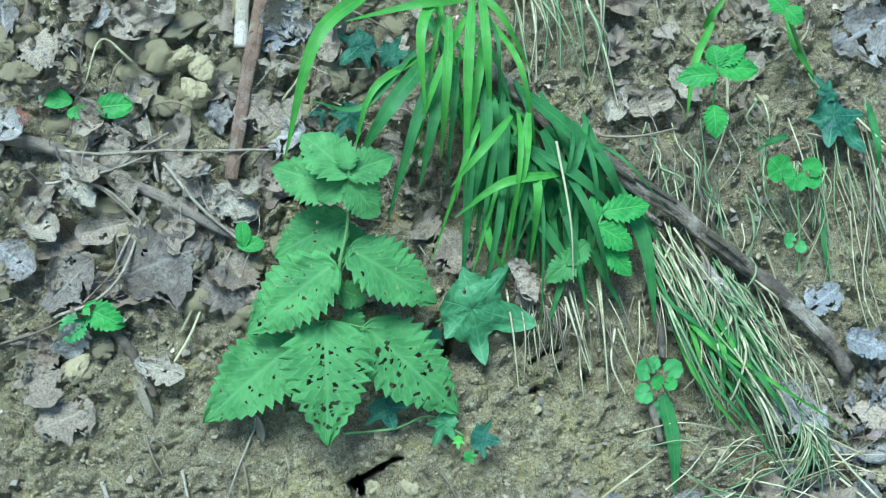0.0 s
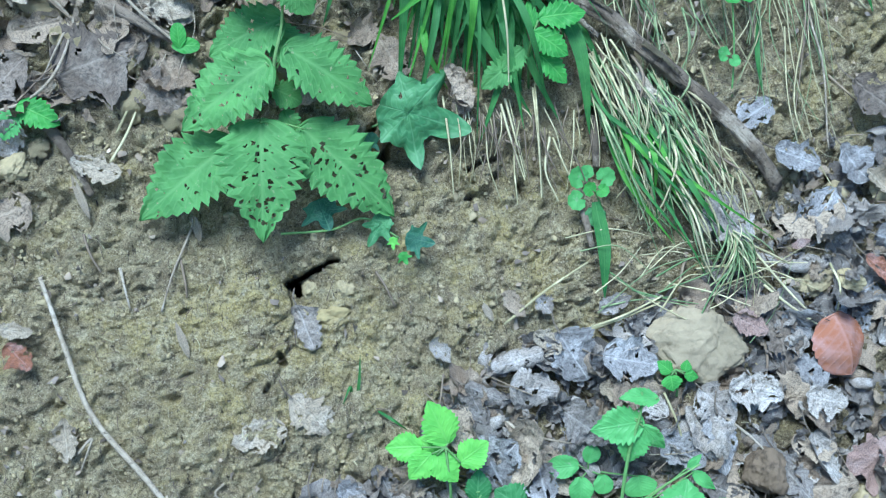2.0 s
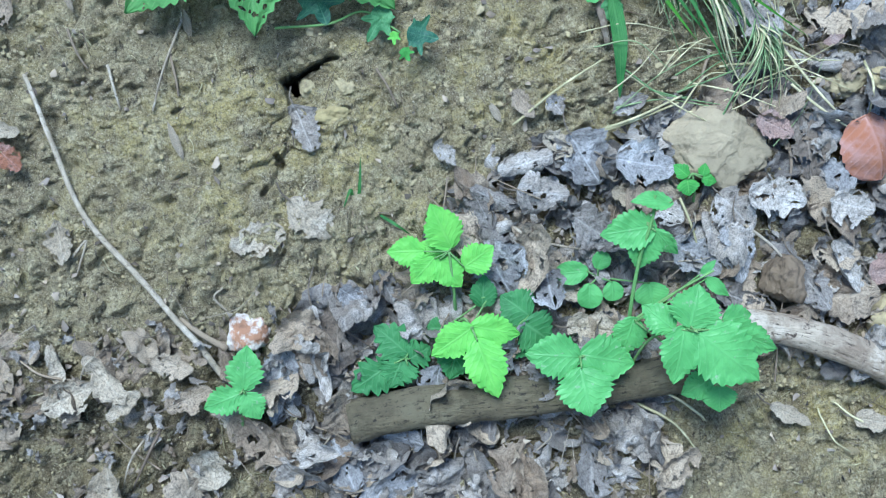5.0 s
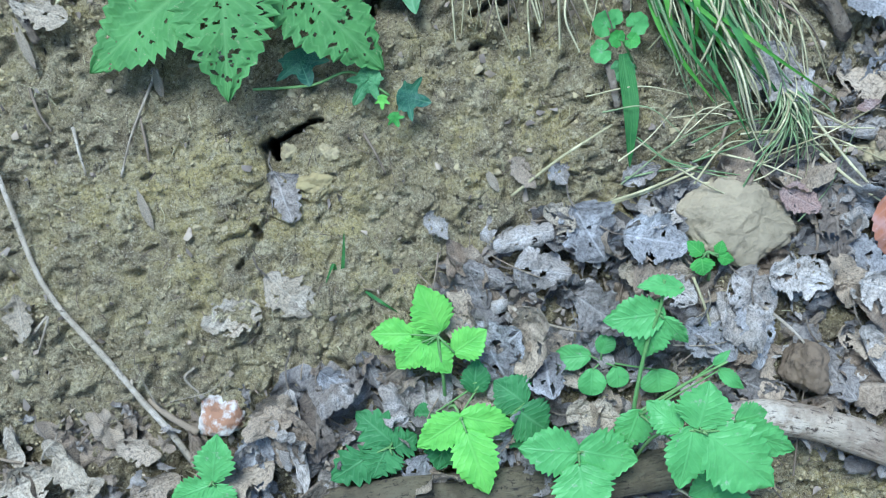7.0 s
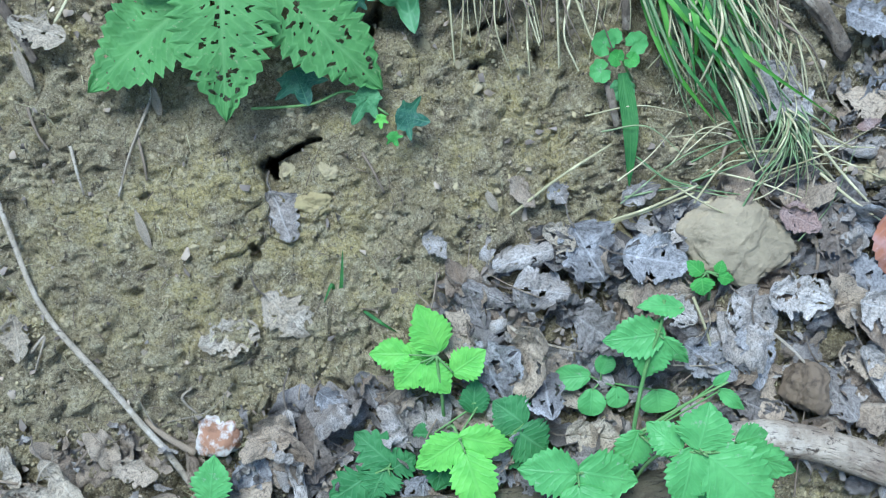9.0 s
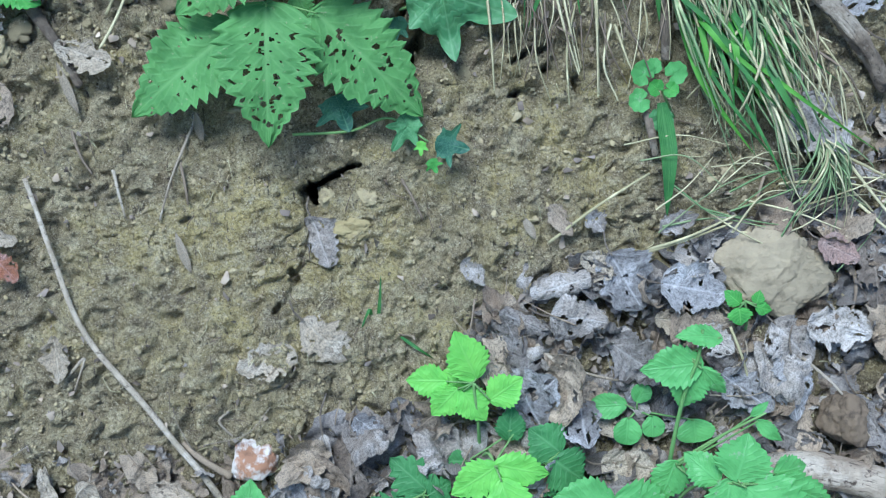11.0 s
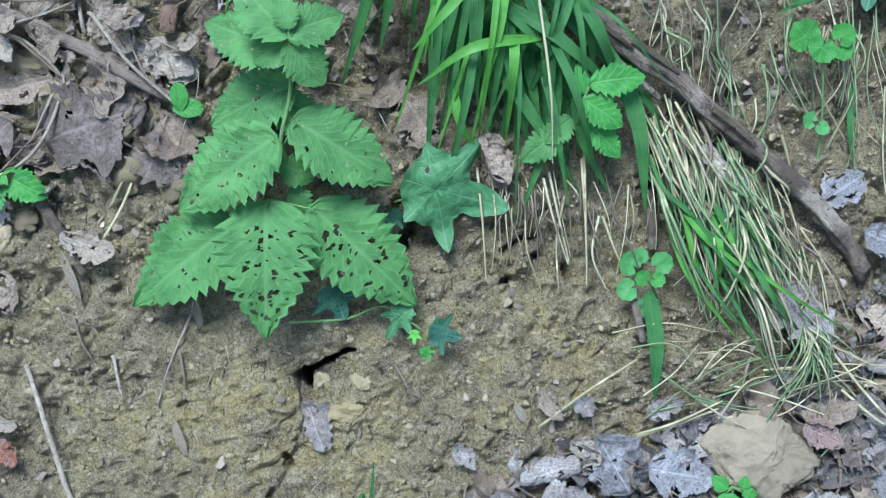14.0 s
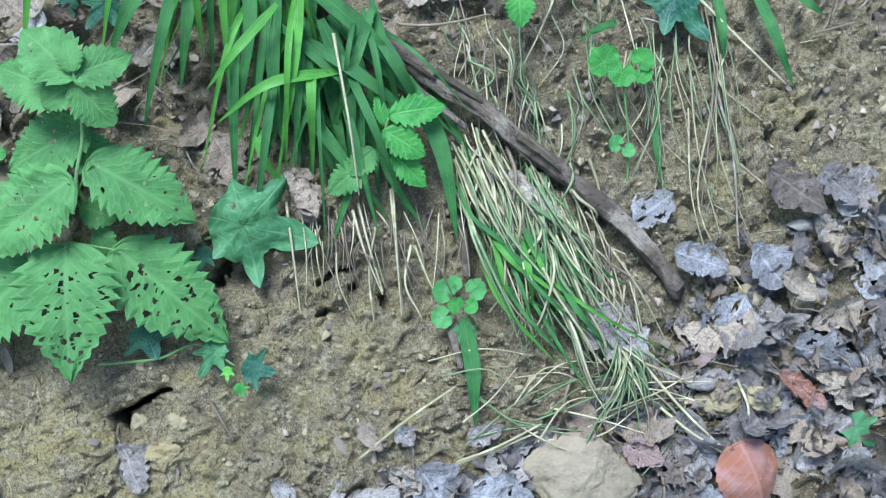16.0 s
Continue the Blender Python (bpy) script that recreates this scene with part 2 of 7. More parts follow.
def dead_material(name, a, c2, dark, pale, gloss=0.6):
    """Dry fallen leaf: each one its own tone, with stains, pale bloom and fine wrinkles."""
    m, n, l, b = shader(name)
    o = n.new("ShaderNodeObjectInfo")
    g = n.new("ShaderNodeNewGeometry")
    s = n.new("ShaderNodeMath")
    s.operation = "ADD"
    f = n.new("ShaderNodeMath")
    f.operation = "FRACT"
    l.new(o.outputs["Random"], s.inputs[0])
    l.new(g.outputs["Random Per Island"], s.inputs[1])
    l.new(s.outputs[0], f.inputs[0])
    c = mixer(n, l, f.outputs[0], a, c2)
    c = mixer(n, l, ramp(n, l, grain(n, l, 1.6, 5, 0.65, "UV"), 0.50, 0.72), c, pale)
    c = mixer(n, l, ramp(n, l, grain(n, l, 3.2, 6, 0.7, "UV"), 0.57, 0.70), c, dark)
    c = mixer(n, l, ramp(n, l, grain(n, l, 11, 4, 0.7, "UV"), 0.60, 0.68), c, dark)
    c = mixer(n, l, ramp(n, l, grain(n, l, 24, 5, 0.75, "UV"), 0.40, 0.56), mixer(n, l, 1.0, c, (0.46, 0.45, 0.44), "MULTIPLY"), c)
    vein = n.new("ShaderNodeAttribute")
    vein.attribute_name = "vein"
    c = mixer(n, l, vein.outputs["Fac"], c, mixer(n, l, 0.35, c, pale))
    l.new(c, b.inputs["Base Color"])
    b.inputs["Roughness"].default_value = gloss
    b.inputs["Specular IOR Level"].default_value = 0.4
    h = n.new("ShaderNodeMath")
    h.operation = "MULTIPLY_ADD"
    l.new(vein.outputs["Fac"], h.inputs[0])
    h.inputs[1].default_value = 0.2
    l.new(grain(n, l, 9, 7, 0.75, "UV"), h.inputs[2])
    relief_of(n, l, b, h.outputs[0], 0.8, 0.004)
    return m


def bark_material(name, a, c2, dark, pale, big=40, gloss=0.85, deep=0.006):
    """Weathered wood or bark: patches, long cracks and pale bare spots."""
    m, n, l, b = shader(name)
    st = grain(n, l, 8, 6, 0.7, "UV", (1.0, 4.0, 1.0))
    c = mixer(n, l, ramp(n, l, grain(n, l, big, 5, 0.7), 0.40, 0.60), a, c2)
    c = mixer(n, l, ramp(n, l, grain(n, l, big * 0.7, 6, 0.7, "Object"), 0.53, 0.62), c, pale)
    c = mixer(n, l, ramp(n, l, st, 0.56, 0.66), c, dark)
    c = mixer(n, l, ramp(n, l, grain(n, l, big * 5, 5, 0.7), 0.58, 0.66), c, dark)
    l.new(c, b.inputs["Base Color"])
    b.inputs["Roughness"].default_value = gloss
    h = n.new("ShaderNodeMath")
    h.operation = "SUBTRACT"
    l.new(grain(n, l, big * 3.5, 7, 0.75), h.inputs[0])
    l.new(st, h.inputs[1])
    relief_of(n, l, b, h.outputs[0], 1.0, deep)
    return m


def fibre_material(name, a, c2, dark, gloss=0.6, lengthwise=(1, 14, 1), scale=26, deep=0.0012):
    m, n, l, b = shader(name)
    o = n.new("ShaderNodeObjectInfo")
    g = n.new("ShaderNodeNewGeometry")
    s = n.new("ShaderNodeMath")
    s.operation = "ADD"
    f = n.new("ShaderNodeMath")
    f.operation = "FRACT"
    l.new(o.outputs["Random"], s.inputs[0])
    l.new(g.outputs["Random Per Island"], s.inputs[1])
    l.new(s.outputs[0], f.inputs[0])
    c = mixer(n, l, f.outputs[0], a, c2)
    st = grain(n, l, scale, 5, 0.65, "UV", lengthwise)
    c = mixer(n, l, ramp(n, l, st, 0.5, 0.7), c, dark)
    c = mixer(n, l, ramp(n, l, grain(n, l, 45, 4), 0.55, 0.75), c, tuple(min(1, x * 1.5) for x in c2))
    l.new(c, b.inputs["Base Color"])
    b.inputs["Roughness"].default_value = gloss
    relief_of(n, l, b, st, 0.7, deep)
    return m


SOIL = soil_material()
FLAKE = clod_material("clay_flake", (0.31, 0.26, 0.15), (0.47, 0.395, 0.21), (0.16, 0.13, 0.085))
CLOD = clod_material("clay_clod", (0.33, 0.275, 0.155), (0.48, 0.40, 0.21), (0.16, 0.13, 0.085))
YELLOW_CLOD = clod_material("yellow_clay_clod", (0.34, 0.28, 0.13), (0.39, 0.32, 0.15), (0.22, 0.18, 0.095))
STONE = clod_material("sandy_stone", (0.32, 0.265, 0.165), (0.37, 0.31, 0.20), (0.22, 0.18, 0.11))
BROWN_STONE = clod_material("brown_stone", (0.15, 0.112, 0.07), (0.20, 0.15, 0.095), (0.06, 0.046, 0.032))
RED_STONE = clod_material("rusty_white_stone", (0.33, 0.18, 0.10), (0.40, 0.25, 0.155), (0.20, 0.11, 0.065), (0.62, 0.57, 0.49))
NETTLE = leaf_material("nettle_leaf", (0.122, 0.282, 0.075), (0.172, 0.335, 0.11), (0.078, 0.196, 0.051), 0.65, 0.25, 8, 0.8, 0.4, (0.28, 0.31, 0.16), 0.7, 0, 0.8)
SPROUT = leaf_material("young_leaf", (0.11, 0.36, 0.06), (0.22, 0.50, 0.12), (0.07, 0.25, 0.045), 0.5, 0.35, 6)
BRIGHT = leaf_material("bright_bramble_leaf", (0.23, 0.56, 0.09), (0.24, 0.54, 0.11), (0.17, 0.46, 0.07), 0.45, 0.35, 7, 0.7, 0.3)
BRAMBLE = leaf_material("bramble_leaf", (0.15, 0.385, 0.11), (0.15, 0.37, 0.115), (0.105, 0.295, 0.078), 0.42, 0.25, 7, 0.7, 0.45, (0.3, 0.33, 0.25), 0.5)
IVY = leaf_material("ivy_leaf", (0.045, 0.13, 0.06), (0.13, 0.24, 0.13), (0.022, 0.075, 0.045), 0.5, 0.1, 5, 0.6, 0.4)
DEEP = leaf_material("dark_bramble_leaf", (0.075, 0.215, 0.065), (0.13, 0.28, 0.11), (0.045, 0.145, 0.042), 0.55, 0.2, 6, 0.7, 0.4)
IVY_BIG = leaf_material("broad_ivy_leaf", (0.088, 0.215, 0.078), (0.16, 0.30, 0.14), (0.055, 0.155, 0.055), 0.5, 0.15, 5, 0.6, 0.2)
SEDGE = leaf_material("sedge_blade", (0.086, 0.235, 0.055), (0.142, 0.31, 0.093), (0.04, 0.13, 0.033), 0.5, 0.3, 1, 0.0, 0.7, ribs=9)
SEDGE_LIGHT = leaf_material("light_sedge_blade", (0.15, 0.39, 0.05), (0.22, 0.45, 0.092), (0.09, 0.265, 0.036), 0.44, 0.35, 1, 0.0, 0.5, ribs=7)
STRAW = fibre_material("dry_grass", (0.34, 0.305, 0.15), (0.63, 0.58, 0.33), (0.20, 0.17, 0.085))
GREENSTRAW = fibre_material("half_dry_grass", (0.14, 0.25, 0.085), (0.34, 0.38, 0.18), (0.10, 0.15, 0.065))
STEM = fibre_material("green_stem", (0.12, 0.26, 0.06), (0.18, 0.30, 0.09), (0.09, 0.17, 0.05))
BARK = bark_material("grey_bark", (0.14, 0.108, 0.072), (0.29, 0.23, 0.155), (0.04, 0.031, 0.022), (0.50, 0.425, 0.31), 34, 0.85, 0.006)
STICKWOOD = bark_material("weathered_stick", (0.17, 0.132, 0.09), (0.29, 0.235, 0.165), (0.07, 0.054, 0.038), (0.38, 0.32, 0.235), 45, 0.85, 0.003)
TWIG = bark_material("dry_twig", (0.32, 0.265, 0.18), (0.46, 0.39, 0.275), (0.15, 0.12, 0.08), (0.56, 0.49, 0.37), 50, 0.8, 0.0015)
ROOT = fibre_material("dark_root", (0.16, 0.12, 0.08), (0.30, 0.235, 0.15), (0.07, 0.055, 0.04), 0.85)
PALEWOOD = bark_material("pale_bare_wood", (0.28, 0.215, 0.145), (0.55, 0.46, 0.33), (0.09, 0.064, 0.042), (0.64, 0.56, 0.43), 26, 0.75, 0.005)
LOGWOOD = bark_material("mossy_log", (0.11, 0.09, 0.045), (0.195, 0.16, 0.085), (0.038, 0.03, 0.017), (0.22, 0.19, 0.105), 30, 0.9, 0.009)
REDWOOD = bark_material("reddish_stick", (0.25, 0.15, 0.09), (0.36, 0.235, 0.145), (0.10, 0.06, 0.04), (0.42, 0.32, 0.22), 50, 0.85, 0.005)
DEAD_GREY = dead_material("grey_dead_leaf", (0.235, 0.203, 0.162), (0.45, 0.405, 0.335), (0.09, 0.076, 0.062), (0.66, 0.62, 0.55), 0.5)
DEAD_BROWN = dead_material("brown_dead_leaf", (0.23, 0.172, 0.112), (0.43, 0.35, 0.24), (0.08, 0.06, 0.042), (0.45, 0.375, 0.265))
DEAD_PALE = dead_material("pale_dead_leaf", (0.34, 0.28, 0.185), (0.46, 0.39, 0.275), (0.19, 0.145, 0.095), (0.56, 0.50, 0.38))
DEAD_BLUE = dead_material("blue_grey_dead_leaf", (0.185, 0.175, 0.16), (0.33, 0.318, 0.298), (0.055, 0.051, 0.046), (0.62, 0.61, 0.58), 0.42)
UMBER = dead_material("umber_dead_leaf", (0.125, 0.098, 0.07), (0.235, 0.19, 0.14), (0.05, 0.039, 0.028), (0.36, 0.31, 0.24))
DEAD_DARK = dead_material("wet_dark_leaf", (0.115, 0.10, 0.082), (0.25, 0.223, 0.188), (0.038, 0.033, 0.027), (0.42, 0.395, 0.35), 0.45)
# pinkish base and pale flecks paint the sky's sheen onto the rust-orange leaf
BEECH_LEAF = leaf_material("fallen_beech_leaf", (0.32, 0.18, 0.14), (0.33, 0.195, 0.155), (0.27, 0.115, 0.06), 0.16, 0.05, 7, 0.6, 0.1, (0.50, 0.36, 0.32), 0.4)
# the pale pink here is the same painted sheen, over rust brown
RUST = dead_material("rusty_beech_leaf", (0.29, 0.13, 0.07), (0.31, 0.145, 0.085), (0.21, 0.085, 0.042), (0.48, 0.34, 0.30), 0.2)
PINK = dead_material("pinkish_dead_leaf", (0.33, 0.22, 0.17), (0.37, 0.26, 0.21), (0.22, 0.13, 0.09), (0.47, 0.38, 0.33), 0.4)


# ---------------------------------------------------------------- builders
def link_mesh(name, verts, faces, mat, uvs=None, smooth=True):
    me = bpy.data.meshes.new(name)
    me.from_pydata([tuple(p) for p in verts], [], faces)
    me.materials.append(mat)
    if uvs is not None:
        lay = me.uv_layers.new(name="UVMap")
        flat = [c for f in faces for i in f for c in uvs[i]]
        lay.data.foreach_set("uv", flat)
    if smooth:
        me.polygons.foreach_set("use_smooth", [True] * len(faces))
    me.update()
    return me


def thing(name, at, label, category, group=""):
    e = new(name)
    e.empty_display_size = 0.02
    e.location = at
    return tagged(e, label, category, group)


def part(name, me, parent, label=""):
    """A mesh made in world places, hung under its thing or part."""
    ob = new(name, me)
    ob.parent = parent
    m = Matrix.Identity(4)
    p = parent
    if parent.type == "MESH":
        p = None
    while p is not None:
        m = m @ Matrix.Translation(p.location) if p.type == "EMPTY" else m
        p = p.parent
    ob.matrix_parent_inverse = m.inverted()
    return tagged(ob, label) if label else ob


def axes(base, tip, roll=0.0, up=None):
    x = (tip - base)
    x.normalize()
    n = (up or EH).copy()
    y = n.cross(x).normalized()
    z = x.cross(y).normalized()
    if roll:
        r = Matrix.Rotation(radians(roll), 3, x)
        y, z = r @ y, r @ z
    return x, y, z


def leaf_shape(a, b, teeth, depth, s, phase=0.0):
    """Half-width along the leaf, cut into uneven teeth that point to the tip."""
    top = (a / (a + b)) ** a * (b / (a + b)) ** b
    w = (max(s, 0.0) ** a) * (max(1 - s, 0.0) ** b) / top
    g = s * teeth + phase
    f = g % 1.0
    tooth = f / 0.76 if f < 0.76 else (1 - f) / 0.24
    tooth += 0.05 * math.sin(f * 18.8) * (depth > 0.2)
    return w * (1 - depth * (0.8 + 0.4 * noise.cell(Vector((int(g) * 3.7, phase * 9, teeth)))) * (1 - tooth))


def leaf_mesh(name, base, tip, width, mat, roll=0.0, a=0.42, b=0.85, teeth=11, depth=0.26, fold=0.22, droop=0.12, wave=0.03, holes=0, seed=1, cols=18, up=None, sag=0.0):
    """A toothed leaf from base to tip, folded along its midrib, bent, waved and, where eaten, holed."""
    rnd = random.Random(seed)
    x, y, z = axes(base, tip, roll, up)
    length = (tip - base).length
    if holes > 4:
        cols = 40
    rows = max(34, teeth * (16 if holes > 4 else 11))
    hs = [(rnd.uniform(0.15, 0.85), rnd.uniform(-0.85, 0.85), rnd.uniform(0.006, 0.030) if rnd.random() < 0.6 else rnd.uniform(0.005, 0.012)) for _ in range(int(holes * 1.6))]
    off = Vector((rnd.random() * 50, rnd.random() * 50, rnd.random() * 50))
    verts, uvs, faces = [], [], []
    for i in range(rows + 1):
        s = i / rows
        sides = [leaf_shape(a, b, teeth, depth, min(s, 0.9999), ph) * width / 2 for ph in (0.0, 0.37)]
        for j in range(cols + 1):
            t = 2 * j / cols - 1
            hw = sides[t < 0]
            fwd = s + 0.07 * abs(t) * (1 - s) * (1 if s > 0.06 else s / 0.06) - 0.05 * abs(t) * (1 - s) ** 6
            zz = fold * abs(t) * hw - droop * length * (s - 0.45) ** 2 * 1.6 + sag * length * s * s
            zz += wave * length * noise.noise(Vector((s * 4.0, t * 2.2, 0)) + off) * (0.4 + abs(t))
            zz -= 0.10 * hw * t * t
            verts.append(base + x * (fwd * length) + y * (t * hw) + z * zz)
            uvs.append((s, (t + 1) / 2))
    for i in range(rows):
        for j in range(cols):
            s, t = (i + 0.5) / rows, 2 * (j + 0.5) / cols - 1
            hw = leaf_shape(a, b, teeth, 0, s) * width / 2 / length
            if any((s - p) ** 2 + ((t - q) * hw) ** 2 < r * r * (0.6 + 0.8 * noise.noise(Vector((s * 60, t * 20, p))) ** 2) for p, q, r in hs):
                continue
            k = i * (cols + 1) + j
            faces.append((k, k + 1, k + cols + 2, k + cols + 1))
    return link_mesh(name, verts, faces, mat, uvs)


def lobe_radius(th, lobes, ragged, rnd_off, soft=2.0, least=0.0):
    r = least
    for ang, rad, wid in lobes:
        d = abs((th - ang + math.pi) % (2 * math.pi) - math.pi)
        r = max(r, rad * max(0.0, 1 - (d / wid) ** soft))
    return r * (1 + 1.7 * ragged * noise.noise(Vector((math.cos(th) * 1.7, math.sin(th) * 1.7, rnd_off))) + ragged * 0.8 * noise.noise(Vector((math.cos(th) * 4.5, math.sin(th) * 4.5, rnd_off))) + ragged * 0.35 * noise.noise(Vector((math.cos(th) * 22, math.sin(th) * 22, rnd_off))))


LOBES = {
    "ivy": ([(0, 1.0, 0.72), (1.05, 0.80, 0.62), (-1.05, 0.80, 0.62), (2.1, 0.56, 0.75), (-2.1, 0.56, 0.75)], 0.05, 1.2, 0.45),
    "round": ([(0, 1.0, 2.6), (1.3, 0.95, 1.9), (-1.3, 0.95, 1.9), (2.4, 0.8, 0.8), (-2.4, 0.8, 0.8)], 0.03, 2.5, 0.1),
    "maple": ([(0, 1.0, 0.75), (0.95, 0.92, 0.7), (-0.95, 0.92, 0.7), (1.9, 0.76, 0.6), (-1.9, 0.76, 0.6), (2.7, 0.5, 0.7), (-2.7, 0.5, 0.7)], 0.24, 1.3, 0.84),
    "poplar": ([(0, 1.0, 1.0), (1.25, 0.78, 0.95), (-1.25, 0.78, 0.95), (2.3, 0.70, 0.9), (-2.3, 0.70, 0.9), (3.14, 0.6, 0.9)], 0.22, 1.6, 0.76),
    "scrap": ([(0, 1.0, 0.9), (1.5, 0.6, 1.1), (-1.2, 0.6, 1.0), (2.6, 0.8, 0.8), (-2.4, 0.5, 1.0)], 0.42, 1.4, 0.5),
}


def lobed_mesh(name, kind, mat, m, seed=1, cup=0.1, curl=0.1, rings=7, spokes=72, scallop=0, holes=0, wide=1.0, thick=0.0):
    """A leaf grown round its stalk's end (lobed, round, or torn), of unit length along x, set by the matrix m."""
    rnd = random.Random(seed)
    lobes, ragged, soft, least = LOBES[kind]
    off = rnd.random() * 90
    crease = rnd.choice((-1.3, -0.8, 0.6, 1.0, 1.5, 2.0)) if kind in ("maple", "poplar", "scrap") and curl > 0.2 else 0.0
    ov = Vector((off, off * 0.7, 2))
    hs = [(rnd.uniform(0.25, 0.8), rnd.uniform(0, 6.28), rnd.uniform(0.04, 0.09)) for _ in range(holes)]
    verts, uvs, faces = [m @ Vector((0, 0, 0))], [(0.0, 0.5)], []
    for i in range(1, rings + 1):
        f = i / rings
        for j in range(spokes):
            th = 2 * math.pi * j / spokes
            r = lobe_radius(th, lobes, ragged, off, soft, least)
            if scallop:
                r *= 1 - 0.09 * abs(math.sin(th * scallop / 2)) ** 3
            r *= f
            px, py = r * math.cos(th), r * math.sin(th) * wide
            pz = cup * (px * px + py * py) + curl * noise.noise(Vector((px * 1.6, py * 1.6, 0)) + ov) * 1.6
            pz += curl * 0.5 * noise.noise(Vector((px * 4.5, py * 4.5, 4)) + ov) * f
            pz += curl * 1.1 * f ** 4 * noise.noise(Vector((math.cos(th) * 1.6, math.sin(th) * 1.6, 8)) + ov)
            if crease:
                pz += curl * 0.75 * (0.35 - abs(noise.noise(Vector((px * 2.6, py * 2.6, 6)) + ov))) + curl * 0.4 * (0.3 - abs(noise.noise(Vector((px * 6, py * 6, 2)) + ov)))
                bow = py * crease
                py, pz = math.sin(bow) / crease, pz + (1 - math.cos(bow)) / crease
            pz += curl * 0.30 * noise.noise(Vector((px * 11, py * 11, 4)) + ov)
            verts.append(m @ Vector((px, py, pz)))
            uvs.append((f, (0.5 + th * 3 / math.pi) % 1.0) if kind == "ivy" else (f, 0.5 + 0.5 * math.sin(th * 2.5) * f) if kind == "round" else (px + off, py + off * 0.3))
    ring = lambda i, j: 1 + (i - 1) * spokes + j % spokes
    for j in range(spokes):
        faces.append((0, ring(1, j), ring(1, j + 1)))
    for i in range(1, rings):
        for j in range(spokes):
            f, th = (i + 0.5) / rings, 2 * math.pi * (j + 0.5) / spokes
            if any((f * math.cos(th) - p * math.cos(q)) ** 2 + (f * math.sin(th) - p * math.sin(q)) ** 2 < r * r for p, q, r in hs):
                continue
            faces.append((ring(i, j), ring(i + 1, j), ring(i + 1, j + 1), ring(i, j + 1)))
    return link_mesh(name, verts, faces, mat, uvs)


def crinkled_leaf(name, mat, m, seed, wide=0.75, roll=1.2, bend=0.8, crumple=1.0, torn=0.12, teeth=14, rows=34, cols=22, holes=0):
    """A dry leaf of unit length along x: toothed, torn and rolled, with standing ribs and crumpled skin."""
    rnd = random.Random(seed)
    off = rnd.random() * 60
    ov = Vector((off, off * 0.7, 3))
    a, b = rnd.uniform(0.42, 0.62), rnd.uniform(0.5, 0.85)
    skew = rnd.uniform(-0.4, 0.4)
    hs = [(rnd.uniform(0.2, 0.85), rnd.uniform(-0.7, 0.7), rnd.uniform(0.025, 0.06)) for _ in range(holes)]
    verts, uvs, faces, veins = [], [], [], []
    for i in range(rows + 1):
        s = min(i / rows, 0.999)
        for j in range(cols + 1):
            t = 2 * j / cols - 1
            hw = leaf_shape(a, b, teeth, 0.13, s, 0.37 if t < 0 else 0.0) * wide / 2
            hw *= 1 + 0.55 * noise.noise(Vector((s * 3, (t > 0) * 3.0, 1)) + ov) + 0.35 * noise.noise(Vector((s * 9, (t > 0) * 3.0, 6)) + ov)
            y = t * hw
            fine = 0.5 + 0.5 * math.cos(2 * math.pi * (s * 5.5 - abs(t) * 1.5 + 0.25 * noise.noise(Vector((s * 4, t * 2, 8)) + ov)))
            x = s - 0.5
            z = crumple * (0.075 * noise.noise(Vector((x * 2.2, y * 2.2, 0)) + ov) + 0.055 * (0.3 - abs(noise.noise(Vector((x * 4.5, y * 4.5, 7)) + ov))) + 0.022 * noise.noise(Vector((x * 11, y * 11, 2)) + ov))
            z += 0.012 * fine * (1 - abs(t)) + 0.05 * crumple * abs(t) ** 4 * noise.noise(Vector((s * 7, t, 5)) + ov)
            k = roll * (1 + skew * (1 if t > 0 else -1)) * (1 + 0.8 * noise.noise(Vector((s * 2.0, 0, 9)) + ov)) / max(wide, 0.2) * 1.3
            k = k if abs(k) > 0.05 else 0.05
            y, z = math.sin(k * y) / k, z + (1 - math.cos(k * y)) / k
            if abs(bend) > 0.02:
                x, z = math.sin(bend * x) * (1 / bend - z), z * math.cos(bend * x) + (1 - math.cos(bend * x)) / bend
            verts.append(m @ Vector((x, y, z)))
            uvs.append((s + off, t * wide * 0.5 + off * 0.3))
            veins.append(1.0 if j == cols // 2 else max(0.0, fine * 6 - 5) * 0.4)
    for i in range(rows):
        for j in range(cols):
            s, t = (i + 0.5) / rows, 2 * (j + 0.5) / cols - 1
            if noise.noise(Vector((s * 4.5, t * 2.4, 4)) + ov) + 0.4 * noise.noise(Vector((s * 13, t * 7, 4)) + ov) > 0.62 - torn - 0.9 * max(0.0, abs(t) - 0.45) * (torn > 0):
                continue
            if any((s - p) ** 2 + ((t - q) * wide * 0.5) ** 2 < r * r for p, q, r in hs):
                continue
            k = i * (cols + 1) + j
            faces.append((k, k + 1, k + cols + 2, k + cols + 1))
    me = link_mesh(name, verts, faces, mat, uvs)
    me.attributes.new("vein", "FLOAT", "POINT").data.foreach_set("value", veins)
    return me


def set_matrix(centre, tip, roll=0.0, up=None, pitch=0.0):
    x, y, z = axes(centre, tip, roll, up)
    s = (tip - centre).length
    m = Matrix((x, y, z)).transposed().to_4x4()
    if pitch:
        m = m @ Matrix.Rotation(radians(-pitch), 4, "Y")
    return Matrix.Translation(centre) @ m @ Matrix.Scale(s, 4)


